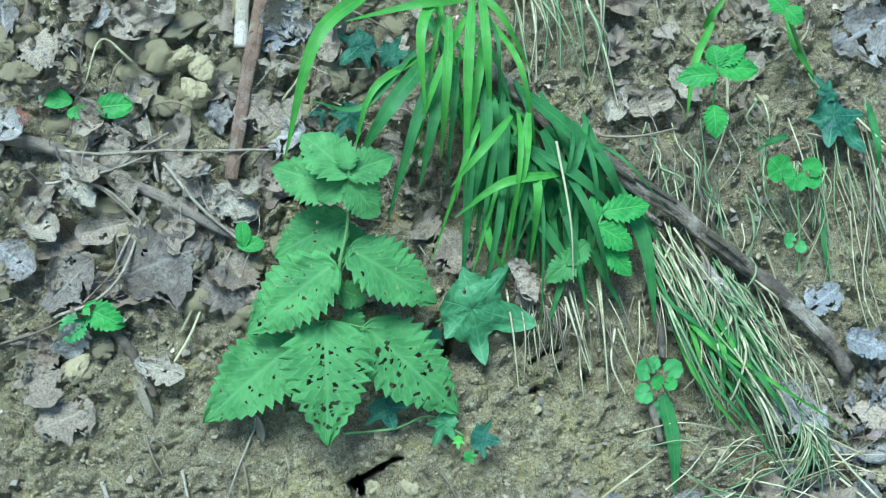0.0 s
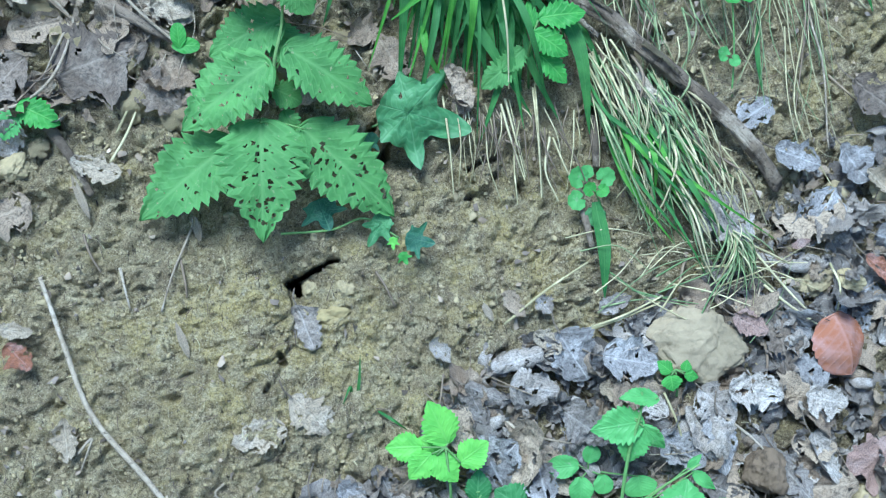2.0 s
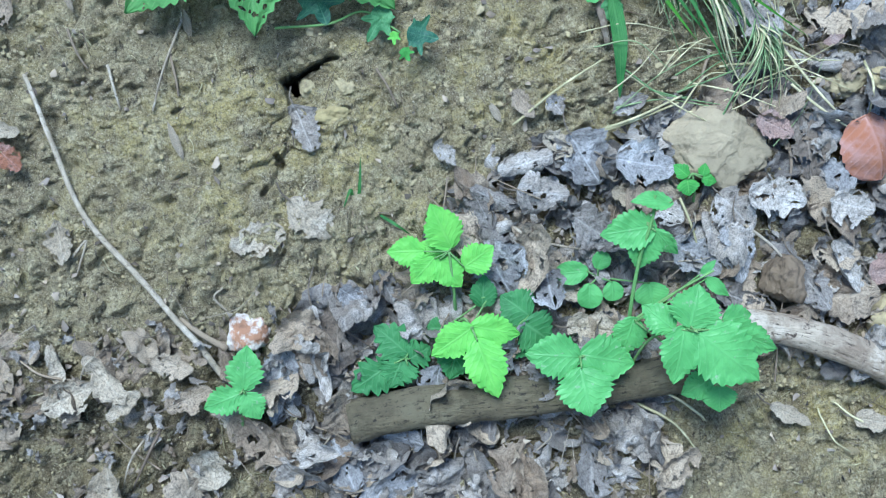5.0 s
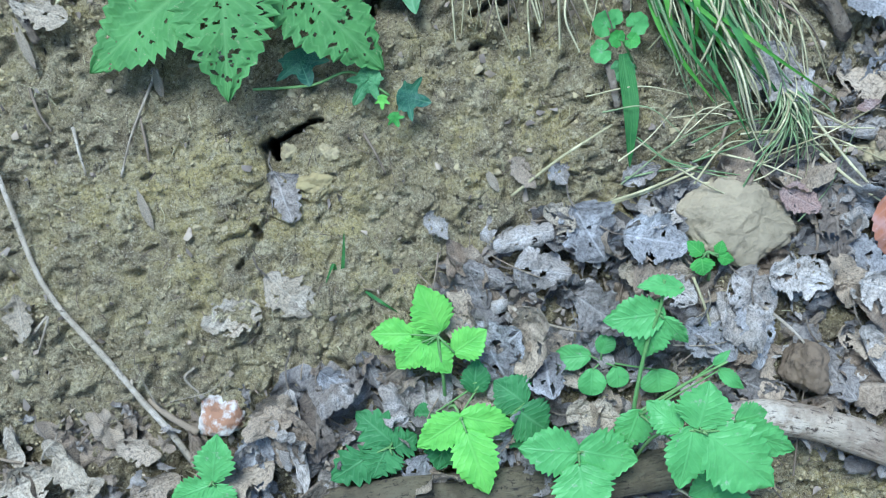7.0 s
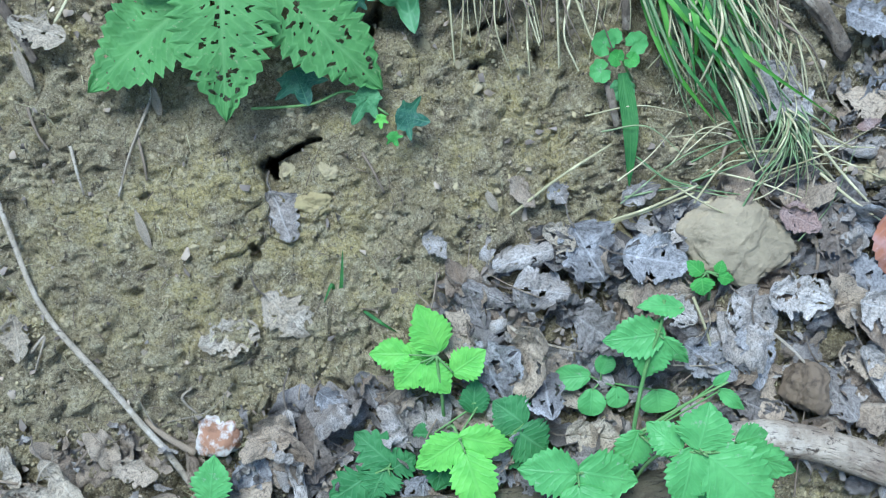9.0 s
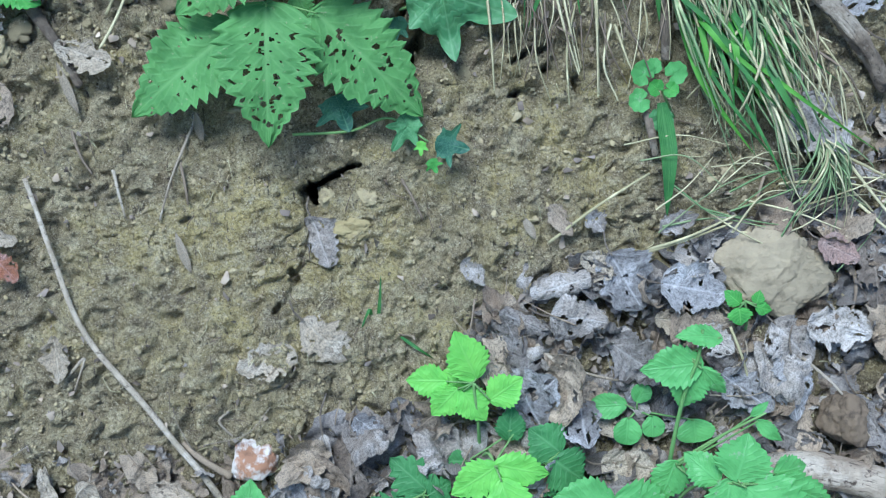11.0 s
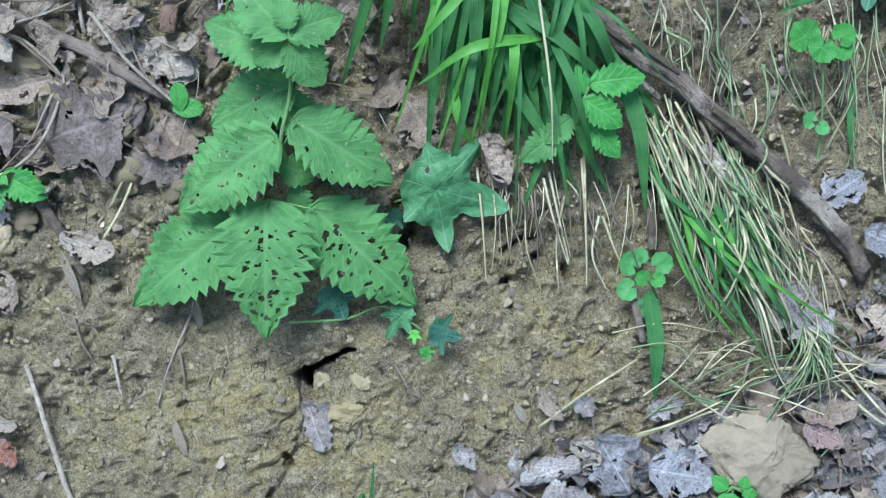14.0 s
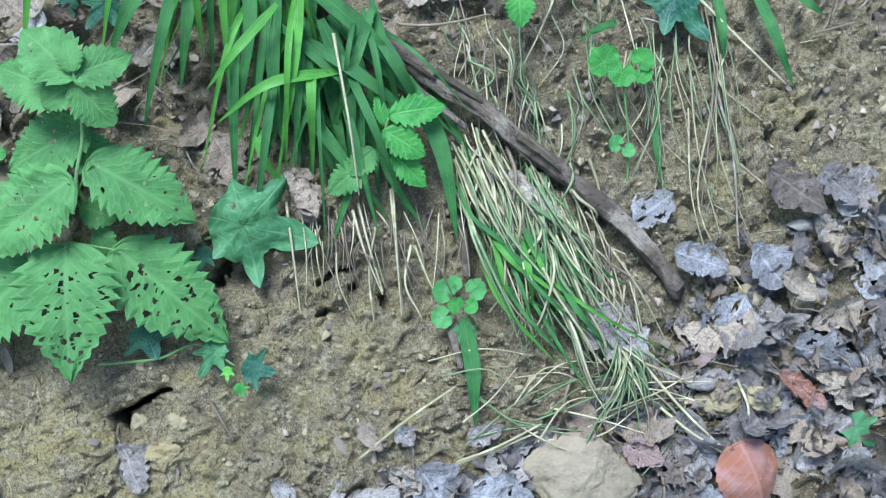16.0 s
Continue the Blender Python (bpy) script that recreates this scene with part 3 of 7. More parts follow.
def spline(pts, steps):
    """A smooth line through the places given."""
    pts = [Vector(p) for p in pts]
    if len(pts) == 2:
        return [pts[0].lerp(pts[1], i / steps) for i in range(steps + 1)]
    ext = [pts[0] * 2 - pts[1]] + pts + [pts[-1] * 2 - pts[-2]]
    out = []
    seg = len(pts) - 1
    for k in range(steps + 1):
        g = k / steps * seg
        i = min(int(g), seg - 1)
        t = g - i
        p0, p1, p2, p3 = ext[i:i + 4]
        out.append(0.5 * (2 * p1 + (p2 - p0) * t + (2 * p0 - 5 * p1 + 4 * p2 - p3) * t * t + (3 * p1 - p0 - 3 * p2 + p3) * t ** 3))
    return out


def tube_data(pts, r0, r1, sides=6, steps=16, rough=0.0, seed=0, flat=1.0, cap=True, kink=0.0):
    line = spline(pts, steps)
    if kink:
        for i in range(1, steps):
            line[i] = line[i] + kink * Vector((noise.noise(line[i] * 22 + Vector((seed, 0, 0))), noise.noise(line[i] * 22 + Vector((0, seed, 9))), noise.noise(line[i] * 22 + Vector((5, 0, seed)))))
    verts, uvs, faces = [], [], []
    length = sum((line[i + 1] - line[i]).length for i in range(steps))
    ref = EH
    for i, p in enumerate(line):
        d = (line[min(i + 1, steps)] - line[max(i - 1, 0)]).normalized()
        y = ref.cross(d)
        y = y.normalized() if y.length > 1e-6 else EU.copy()
        z = d.cross(y)
        f = i / steps
        r = r0 + (r1 - r0) * f
        for j in range(sides):
            a = 2 * math.pi * j / sides
            k = 1 + rough * (noise.noise(Vector((math.cos(a) * 1.4, math.sin(a) * 1.4, f * length * 28 + seed * 7))) + 0.5 * noise.noise(Vector((math.cos(a) * 3, math.sin(a) * 3, f * length * 90 + seed))))
            verts.append(p + (y * math.cos(a) + z * math.sin(a) * flat) * (r * k))
            uvs.append((f * length * 10, j / sides))
    for i in range(steps):
        for j in range(sides):
            q = (j + 1) % sides
            faces.append((i * sides + j, i * sides + q, (i + 1) * sides + q, (i + 1) * sides + j))
    if cap:
        faces.append(tuple(range(sides))[::-1])
        faces.append(tuple(steps * sides + j for j in range(sides)))
    return verts, faces, uvs


def tube(name, pts, r0, r1, mat, **kw):
    v, f, uvx = tube_data(pts, r0, r1, **kw)
    return link_mesh(name, v, f, mat, uvx)


def joined(name, datas, mat):
    verts, faces, uvs = [], [], []
    for v, f, x in datas:
        o = len(verts)
        verts += v
        faces += [tuple(i + o for i in q) for q in f]
        uvs += x
    return link_mesh(name, verts, faces, mat, uvs)


def blade(name, pts, width, mat, steps=16, keel=0.25, twist=0.0, seed=0):
    """A grass or sedge blade: a keeled ribbon that tapers to its tip."""
    line = spline(pts, steps)
    verts, uvs, faces = [], [], []
    for i, p in enumerate(line):
        f = i / steps
        d = (line[min(i + 1, steps)] - line[max(i - 1, 0)]).normalized()
        y = EH.cross(d)
        y = y.normalized() if y.length > 1e-5 else EU.copy()
        y = Matrix.Rotation(twist * f + 0.25 * noise.noise(Vector((seed * 3.7, f * 2, 0))), 3, d) @ y
        z = d.cross(y)
        w = width / 2 * min(1.0, 0.55 + f * 2.2) * (1 - max(0.0, f - 0.45) / 0.55) ** 0.7
        w = max(w, width * 0.03)
        for t in (-1, -0.5, 0, 0.5, 1):
            verts.append(p + y * (t * w) + z * (keel * abs(t) * w))
            uvs.append((f, (t + 1) / 2))
    for i in range(steps):
        for j in range(4):
            k = i * 5 + j
            faces.append((k, k + 1, k + 6, k + 5))
    return link_mesh(name, verts, faces, mat, uvs)


def lump_data(m, seed, subdiv=2, rough=0.25, freq=1.6, facet=0.0):
    bm = bmesh.new()
    bmesh.ops.create_icosphere(bm, subdivisions=subdiv, radius=1.0)
    o = Vector((seed * 3.1, seed * 1.7, seed * 0.9))
    verts = []
    for v in bm.verts:
        p = v.co.copy()
        k = 1 + rough * noise.noise(p * freq + o) + rough * 0.45 * noise.noise(p * freq * 3 + o) + rough * 0.2 * noise.noise(p * freq * 8 + o)
        if facet:
            for q in range(5):
                d = Vector((noise.noise(o + Vector((q, 0, 0)) * 1.3) , noise.noise(o + Vector((0, q * 1.3, 7))), noise.noise(o + Vector((3, 8, q * 1.3))))).normalized()
                dot = p.dot(d)
                if dot > 1 - facet:
                    k *= (1 - facet) / dot + (1 - (1 - facet) / dot) * 0.25
        verts.append(m @ (p * k))
    faces = [tuple(v.index for v in f.verts) for f in bm.faces]
    uvs = [(v.co.x, v.co.y) for v in bm.verts]
    bm.free()
    return verts, faces, uvs


def lump(name, u, v, sx, sy, sz, mat, seed, turn=0.0, sink=0.3, subdiv=4, rough=0.25, facet=0.2):
    m = Matrix.Translation(B(u, v, ground(u, v) + sz * (1 - sink) * 0.9)) @ Matrix((EU, EV, EH)).transposed().to_4x4() @ Matrix.Rotation(radians(turn), 4, "Z") @ Matrix.Diagonal((sx, sy, sz, 1))
    d = lump_data(m, seed, subdiv, rough, 1.5, facet)
    return link_mesh(name, d[0], d[1], mat, d[2])


def on(p, extra=0.0):
    """The world place on the soil under a bank place."""
    return B(p[0], p[1], ground(p[0], p[1]) + extra)


def at(p):
    return B(*p)


# ---------------------------------------------------------------- ground sheet
def spaced(lo, hi, step, far, grow, close_lo, close_hi):
    """Steps from far to far: even in the middle, half as wide round the burrow, growing outside."""
    a = list(np.arange(lo, close_lo, step)) + list(np.arange(close_lo, close_hi, step / 2)) + list(np.arange(close_hi, hi + step / 2, step))
    s, x = step, hi
    while x < far:
        s *= grow
        x += s
        a.append(x)
    s, x = step, lo
    while x > -far:
        s *= grow
        x -= s
        a.insert(0, x)
    return a


def build_ground():
    us = spaced(-0.44, 0.53, 0.00165, 120.0, 1.16, -0.136, -0.070)
    vs = spaced(-0.31, 0.51, 0.00165, 120.0, 1.16, -0.024, 0.066)
    turn = [0.0]
    ys, zs = [], []

    def angle(v):
        low = min(1.0, max(0.0, (v + 0.66) / 0.26))
        high = min(1.0, max(0.0, (1.25 - v) / 0.5))
        low, high = low * low * (3 - 2 * low), high * high * (3 - 2 * high)
        return SLOPE * low * (0.08 + 0.92 * high) if v > -0.66 else 0.0
    zero = min(range(len(vs)), key=lambda i: abs(vs[i]))
    ys, zs = [0.0] * len(vs), [0.0] * len(vs)
    ys[zero], zs[zero] = vs[zero] * math.cos(SLOPE), 0.45 + vs[zero] * math.sin(SLOPE)
    for rng in (range(zero + 1, len(vs)), range(zero - 1, -1, -1)):
        for i in rng:
            k = i - 1 if i > zero else i + 1
            d = vs[i] - vs[k]
            a = angle((vs[i] + vs[k]) / 2)
            ys[i], zs[i] = ys[k] + d * math.cos(a), zs[k] + d * math.sin(a)
    verts = []
    for i, v in enumerate(vs):
        a = angle(v)
        ny, nz = -math.sin(a), math.cos(a)
        for u in us:
            near = -0.6 < u < 0.72 and -0.5 < v < 0.7
            h = ground(u, v) if near else 0.004 * noise.noise(Vector((u * 14, v * 14, 0)))
            verts.append((u, ys[i] + ny * h, zs[i] + nz * h))
    nu = len(us)
    faces = [(i * nu + j, i * nu + j + 1, (i + 1) * nu + j + 1, (i + 1) * nu + j) for i in range(len(vs) - 1) for j in range(nu - 1)]
    me = link_mesh("ground", verts, faces, SOIL)
    fresh = me.attributes.new("fresh_clay", "FLOAT", "POINT")
    fresh.data.foreach_set("value", [fresh_clay(u, v) for v in vs for u in us])
    litter_dark = me.attributes.new("humus_shade", "FLOAT", "POINT")
    litter_dark.data.foreach_set("value", [humus_shade(u, v) if -0.6 < u < 0.72 and -0.5 < v < 0.7 else 0.0 for v in vs for u in us])
    ob = new("ground", me)
    tagged(ob, "steep bare bank of ochre clay soil running down to a level woodland path", "ground", kind="structure")


build_ground()

# ---------------------------------------------------------------- nettle
def leaf_on(parent, name, base, tip, width, mat, petiole=None, **kw):
    lf = part(name, leaf_mesh(name, at(base), at(tip), width, mat, **kw), parent)
    if petiole is not None:
        part("petiole", tube("petiole", [at(petiole), at(petiole).lerp(at(base), 0.6) + EH * 0.001, at(base)], 0.0009, 0.0006, STEM, sides=5, steps=8), lf)
    return lf


def nettle():
    foot = (-0.1050, 0.1862, 0.0000)
    e = thing("nettle_plant", at(foot), "green stinging nettle with coarsely toothed insect-eaten leaves", "nettle")
    top = (-0.1062, 0.2762, 0.0960)
    mid = (-0.1185, 0.2040, 0.0580)
    part("stem", tube("stem", [at(foot), at(mid), at((-0.1096, 0.2400, 0.0700)), at(top)], 0.0017, 0.0010, STEM, sides=8, steps=24), e)
    n1 = (-0.1311, 0.1703, 0.0480)
    k = dict(teeth=11, depth=0.23)
    s7 = dict(teeth=8, depth=0.25)
    leaf_on(e, "leaf", (-0.1576, 0.1555, 0.0350), (-0.2350, 0.1024, 0.0220), 0.066, NETTLE, n1, holes=12, seed=11, roll=14, droop=0.10, a=0.45, b=1.05, **k)
    leaf_on(e, "leaf", (-0.1326, 0.1655, 0.0520), (-0.1389, 0.0723, 0.0500), 0.076, NETTLE, n1, holes=40, seed=12, roll=-4, droop=0.14, a=0.34, b=1.05, **k)
    leaf_on(e, "leaf", (-0.0990, 0.1609, 0.0400), (-0.0304, 0.0871, 0.0220), 0.068, NETTLE, n1, holes=26, seed=13, roll=-8, droop=0.10, a=0.40, b=1.0, **k)
    leaf_on(e, "leaf", (-0.1249, 0.2104, 0.0640), (-0.1955, 0.1660, 0.0460), 0.060, NETTLE, mid, holes=16, seed=14, roll=10, a=0.38, b=0.95, **k)
    leaf_on(e, "leaf", (-0.1063, 0.2210, 0.0640), (-0.0425, 0.1755, 0.0460), 0.056, NETTLE, mid, holes=9, seed=15, roll=-10, a=0.38, b=0.9, **k)
    leaf_on(e, "leaf", (-0.1107, 0.2476, 0.0560), (-0.1690, 0.2250, 0.0420), 0.048, NETTLE, (-0.1096, 0.2400, 0.0620), holes=8, seed=16, roll=8, a=0.36, b=0.8, **k)
    leaf_on(e, "leaf", (-0.1140, 0.2420, 0.0540), (-0.1010, 0.2080, 0.0440), 0.034, NETTLE, (-0.1096, 0.2400, 0.0620), holes=4, seed=17, roll=-6, a=0.4, b=0.8, **k)
    leaf_on(e, "leaf", (-0.1150, 0.2650, 0.0800), (-0.1640, 0.2928, 0.0660), 0.044, NETTLE, (-0.1040, 0.2680, 0.0880), holes=4, seed=18, roll=4, a=0.36, b=0.8, **k)
    leaf_on(e, "leaf", (-0.1065, 0.2742, 0.0960), (-0.1391, 0.3111, 0.0860), 0.044, NETTLE, None, holes=3, seed=19, roll=8, a=0.4, b=0.85, **s7)
    leaf_on(e, "leaf", (-0.1065, 0.2740, 0.0960), (-0.0689, 0.2875, 0.0860), 0.032, NETTLE, None, holes=1, seed=20, roll=0, a=0.4, b=0.85, **s7)
    leaf_on(e, "leaf", (-0.1060, 0.2690, 0.0920), (-0.0862, 0.2415, 0.0790), 0.034, NETTLE, (-0.1050, 0.2720, 0.0930), holes=1, seed=21, roll=0, a=0.36, b=0.7, **s7)
    leaf_on(e, "leaf", (-0.1075, 0.2705, 0.0900), (-0.1320, 0.2590, 0.0820), 0.026, NETTLE, None, seed=22, a=0.4, b=0.7, **s7)
    leaf_on(e, "leaf", (-0.1060, 0.2770, 0.0990), (-0.1090, 0.2990, 0.0980), 0.020, NETTLE, None, seed=25, a=0.4, b=0.8, **s7)
    leaf_on(e, "leaf", (-0.1200, 0.1940, 0.0460), (-0.0985, 0.1830, 0.0380), 0.026, NETTLE, (-0.1250, 0.2010, 0.0560), seed=23, holes=2, a=0.4, b=0.7, teeth=6, depth=0.3)
    leaf_on(e, "leaf", (-0.1130, 0.1780, 0.0350), (-0.1060, 0.1590, 0.0300), 0.020, NETTLE, None, seed=24, holes=1, a=0.4, b=0.7, teeth=6, depth=0.3)



nettle()


# ---------------------------------------------------------------- sedge tuft
def sedge():
    e = thing("sedge_tuft", on((0.0007, 0.4165, 0.0000)), "arching tuft of broad glossy green sedge blades hanging over the bank", "sedge")
    rnd = random.Random(5)

    def one(a, b, c, w, mat, tw=0.0):
        part("blade", blade("blade", [at(a), at(b), at(c)], w * 0.78, mat, twist=tw, seed=rnd.random() * 99), e)
    D, L = SEDGE, SEDGE_LIGHT
    one((-0.0694, 0.4404, 0.0500), (-0.1205, 0.3894, 0.0750), (-0.1538, 0.3048, 0.0300), 0.015, L)
    one((0.0031, 0.4220, 0.0600), (-0.0382, 0.4098, 0.0850), (-0.0966, 0.4051, 0.0700), 0.010, L)
    one((-0.0214, 0.4240, 0.0700), (-0.0393, 0.3832, 0.0900), (-0.0399, 0.3272, 0.0700), 0.011, L)
    one((-0.0398, 0.3844, 0.0500), (-0.0883, 0.3393, 0.0500), (-0.1286, 0.3593, 0.0150), 0.007, D)
    one((-0.0235, 0.3834, 0.0500), (-0.0665, 0.3346, 0.0600), (-0.0948, 0.3003, 0.0300), 0.017, D)
    one((-0.0350, 0.3811, 0.0450), (-0.0783, 0.3513, 0.0550), (-0.0979, 0.3039, 0.0350), 0.008, L)
    one((-0.0271, 0.3605, 0.0600), (-0.0475, 0.3191, 0.0600), (-0.0755, 0.2465, 0.0300), 0.012, D)
    one((-0.0158, 0.3791, 0.0600), (-0.0320, 0.3227, 0.0600), (-0.0463, 0.2726, 0.0300), 0.013, D)
    one((-0.0137, 0.3999, 0.0800), (-0.0229, 0.3420, 0.0850), (-0.0274, 0.2925, 0.0400), 0.010, L)
    one((0.0062, 0.4132, 0.0800), (-0.0048, 0.3501, 0.0850), (-0.0105, 0.2673, 0.0500), 0.011, L)
    one((0.0168, 0.4317, 0.0700), (0.0137, 0.3697, 0.0800), (0.0150, 0.3152, 0.0500), 0.010, L)
    one((0.0093, 0.3727, 0.0600), (0.0091, 0.3103, 0.0600), (-0.0143, 0.2295, 0.0300), 0.013, D)
    one((0.0036, 0.3718, 0.0500), (-0.0067, 0.2811, 0.0500), (-0.0177, 0.1854, 0.0120), 0.013, D)
    one((0.0291, 0.3176, 0.0700), (-0.0004, 0.2879, 0.0750), (-0.0250, 0.2650, 0.0600), 0.009, L)
    one((0.0674, 0.2716, 0.0500), (0.0177, 0.2649, 0.0600), (-0.0218, 0.2435, 0.0450), 0.010, L)
    one((0.0456, 0.3220, 0.0600), (0.0352, 0.2753, 0.0600), (0.0202, 0.2218, 0.0300), 0.011, L)
    one((0.0302, 0.3359, 0.0500), (0.0211, 0.2790, 0.0500), (0.0211, 0.2289, 0.0300), 0.013, D)
    one((0.0397, 0.3159, 0.0500), (0.0468, 0.2497, 0.0450), (0.0574, 0.1965, 0.0200), 0.015, D)
    one((0.0453, 0.3388, 0.0600), (0.0885, 0.2964, 0.0550), (0.1243, 0.2529, 0.0350), 0.016, D)
    one((0.1163, 0.2657, 0.0350), (0.1355, 0.2110, 0.0350), (0.1430, 0.1442, 0.0120), 0.017, D)
    one((0.0580, 0.3097, 0.0500), (0.0721, 0.2619, 0.0450), (0.0694, 0.1954, 0.0200), 0.015, D)
    one((0.0795, 0.2638, 0.0350), (0.0740, 0.2124, 0.0300), (0.0480, 0.1462, 0.0120), 0.012, D)
    one((0.0909, 0.2302, 0.0300), (0.0966, 0.1965, 0.0280), (0.1203, 0.1538, 0.0100), 0.009, D)
    one((0.0051, 0.2411, 0.0350), (0.0070, 0.2173, 0.0350), (0.0240, 0.1907, 0.0150), 0.008, L)
    for i in range(13):
        s = (0.0471, 0.3113, 0.0300)
        s = (s[0] + rnd.uniform(-0.03, 0.05), s[1] + rnd.uniform(-0.045, 0.015), s[2] + rnd.uniform(-0.005, 0.02))
        ln = rnd.uniform(0.07, 0.13)
        sx = rnd.gauss(0.010, 0.030)
        one(s, (s[0] + sx * 0.5, s[1] - ln * 0.45, s[2] + rnd.uniform(0.0, 0.015)), (s[0] + sx * 1.2, s[1] - ln, rnd.uniform(0.004, 0.02)), rnd.uniform(0.006, 0.014), D, rnd.uniform(-0.6, 0.6))
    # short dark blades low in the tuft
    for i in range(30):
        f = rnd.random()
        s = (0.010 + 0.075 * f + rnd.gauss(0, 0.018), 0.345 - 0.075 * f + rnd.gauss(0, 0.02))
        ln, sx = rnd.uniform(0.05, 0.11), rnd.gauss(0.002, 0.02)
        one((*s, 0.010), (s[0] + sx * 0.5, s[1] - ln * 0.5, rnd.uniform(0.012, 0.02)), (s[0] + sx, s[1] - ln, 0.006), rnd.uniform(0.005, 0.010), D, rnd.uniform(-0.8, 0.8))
    hub = [(-0.0022, 0.4251, 0.0300), (0.0173, 0.3751, 0.0250), (0.0380, 0.3351, 0.0200), (0.0636, 0.3033, 0.0200)]
    for i in range(34):
        h = hub[i % 4]
        s = (h[0] + rnd.uniform(-0.03, 0.03), h[1] + rnd.uniform(-0.02, 0.03), h[2] + rnd.uniform(0, 0.03))
        ln = rnd.uniform(0.07, 0.16)
        sx = rnd.gauss(0.0, 0.034)
        m = (s[0] + sx * 0.5, s[1] - ln * 0.4, s[2] + rnd.uniform(0.005, 0.03))
        t = (s[0] + sx * 1.1, s[1] - ln, rnd.uniform(0.004, 0.03))
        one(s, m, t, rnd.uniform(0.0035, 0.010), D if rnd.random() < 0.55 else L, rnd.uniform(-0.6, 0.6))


sedge()


# ---------------------------------------------------------------- sticks and logs
def stick(name, pts, r0, r1, mat, label, category="stick", sides=10, steps=32, rough=0.18, seed=1, flat=1.0, kink=0.0):
    return tagged(new(name, tube(name, [at(p) for p in pts], r0, r1, mat, sides=sides, steps=steps, rough=rough, seed=seed, flat=flat, kink=kink)), label, category)


BRANCH = [(0.0248, 0.3760, 0.0180), (0.0680, 0.3290, 0.0200), (0.1115, 0.2885, 0.0200), (0.1632, 0.2468, 0.0200), (0.2111, 0.2028, 0.0190), (0.2592, 0.1540, 0.0160), (0.2951, 0.1123, 0.0120), (0.3110, 0.0870, 0.0060)]
branch = thing("branch", on(BRANCH[3]), "thick weathered grey branch with peeling bark lying aslant on the bank", "branch")
wood = part("wood", tube("wood", [at(p) for p in BRANCH], 0.0080, 0.0060, BARK, sides=26, steps=170, rough=0.34, seed=3, kink=0.003), branch)
for f, tw in ((0.16, 0.004), (0.27, -0.003), (0.36, 0.003), (0.52, -0.002)):
    q = spline([at(p) for p in BRANCH], 100)
    k = int(f * 100)
    part("bark_flake", tube("bark_flake", [q[k] + EH * 0.0085 + EV * tw, q[k + 4] + EH * 0.0105 + EV * tw, q[k + 9] + EH * 0.0085 + EV * tw], 0.0030, 0.0012, LOGWOOD, sides=8, steps=12, flat=0.35, rough=0.4, seed=k), wood, "lifted strip of darker bark")
part("side_twig", tube("side_twig", [at((0.1136, 0.2697, 0.0200)), at((0.1388, 0.2445, 0.0240)), at((0.1581, 0.2270, 0.0180))], 0.0035, 0.0022, BARK, sides=10, steps=20, rough=0.3), branch)
stick("stick", [(-0.3786, 0.3479, 0.0120), (-0.3311, 0.3278, 0.0120), (-0.2618, 0.2893, 0.0120), (-0.1923, 0.2495, 0.0100)], 0.0060, 0.0040, STICKWOOD, "grey-brown weathered stick among dead leaves", sides=12, steps=50, kink=0.004)
stick("reddish_stick", [(-0.1564, 0.4714, 0.0140), (-0.1767, 0.3917, 0.0140), (-0.1987, 0.2971, 0.0120)], 0.0064, 0.0056, REDWOOD, "flat reddish-brown stick with flaking bark", sides=12, steps=40, flat=0.5, rough=0.25)
stick("stick", [(-0.1746, 0.4751, 0.0080), (-0.1826, 0.4118, 0.0080)], 0.0065, 0.006, TWIG, "short grey stick behind the reddish stick", steps=20, flat=0.6)
stick("stick", [(-0.1405, 0.4611, 0.0120), (-0.1272, 0.4195, 0.0120)], 0.004, 0.003, DEAD_PALE, "pale broken stick end", steps=14)
stick("thin_stick", [(-0.3148, 0.0653, 0.0060), (-0.2992, 0.0113, 0.0100), (-0.2817, -0.0484, 0.0120), (-0.2465, -0.0990, 0.0140), (-0.1937, -0.1822, 0.0100)], 0.0017, 0.0026, TWIG, "long thin bent dry stick leaning on the bare clay", steps=60, sides=8, kink=0.002, rough=0.12)
stick("stick", [(-0.2225, -0.1322, 0.0060), (-0.2091, -0.1445, 0.0100), (-0.1901, -0.1597, 0.0080)], 0.0018, 0.0028, ROOT, "short dark forked twig", steps=16)
stick("fallen_log", [(0.1785, -0.1932, 0.0160), (0.2163, -0.1888, 0.0200), (0.2635, -0.1984, 0.0200), (0.3256, -0.2275, 0.0160), (0.3803, -0.2618, 0.0120)], 0.0118, 0.0145, PALEWOOD, "curved barkless pale log with dark scars", "log", sides=24, steps=60, rough=0.10)
stick("fallen_log", [(-0.1015, -0.2279, 0.0140), (-0.0450, -0.2235, 0.0180), (0.0304, -0.2239, 0.0180), (0.1078, -0.2247, 0.0140), (0.1841, -0.2227, 0.0060)], 0.0165, 0.0160, LOGWOOD, "brown half-rotten log under the bramble leaves", "log", sides=24, steps=60, rough=0.15)

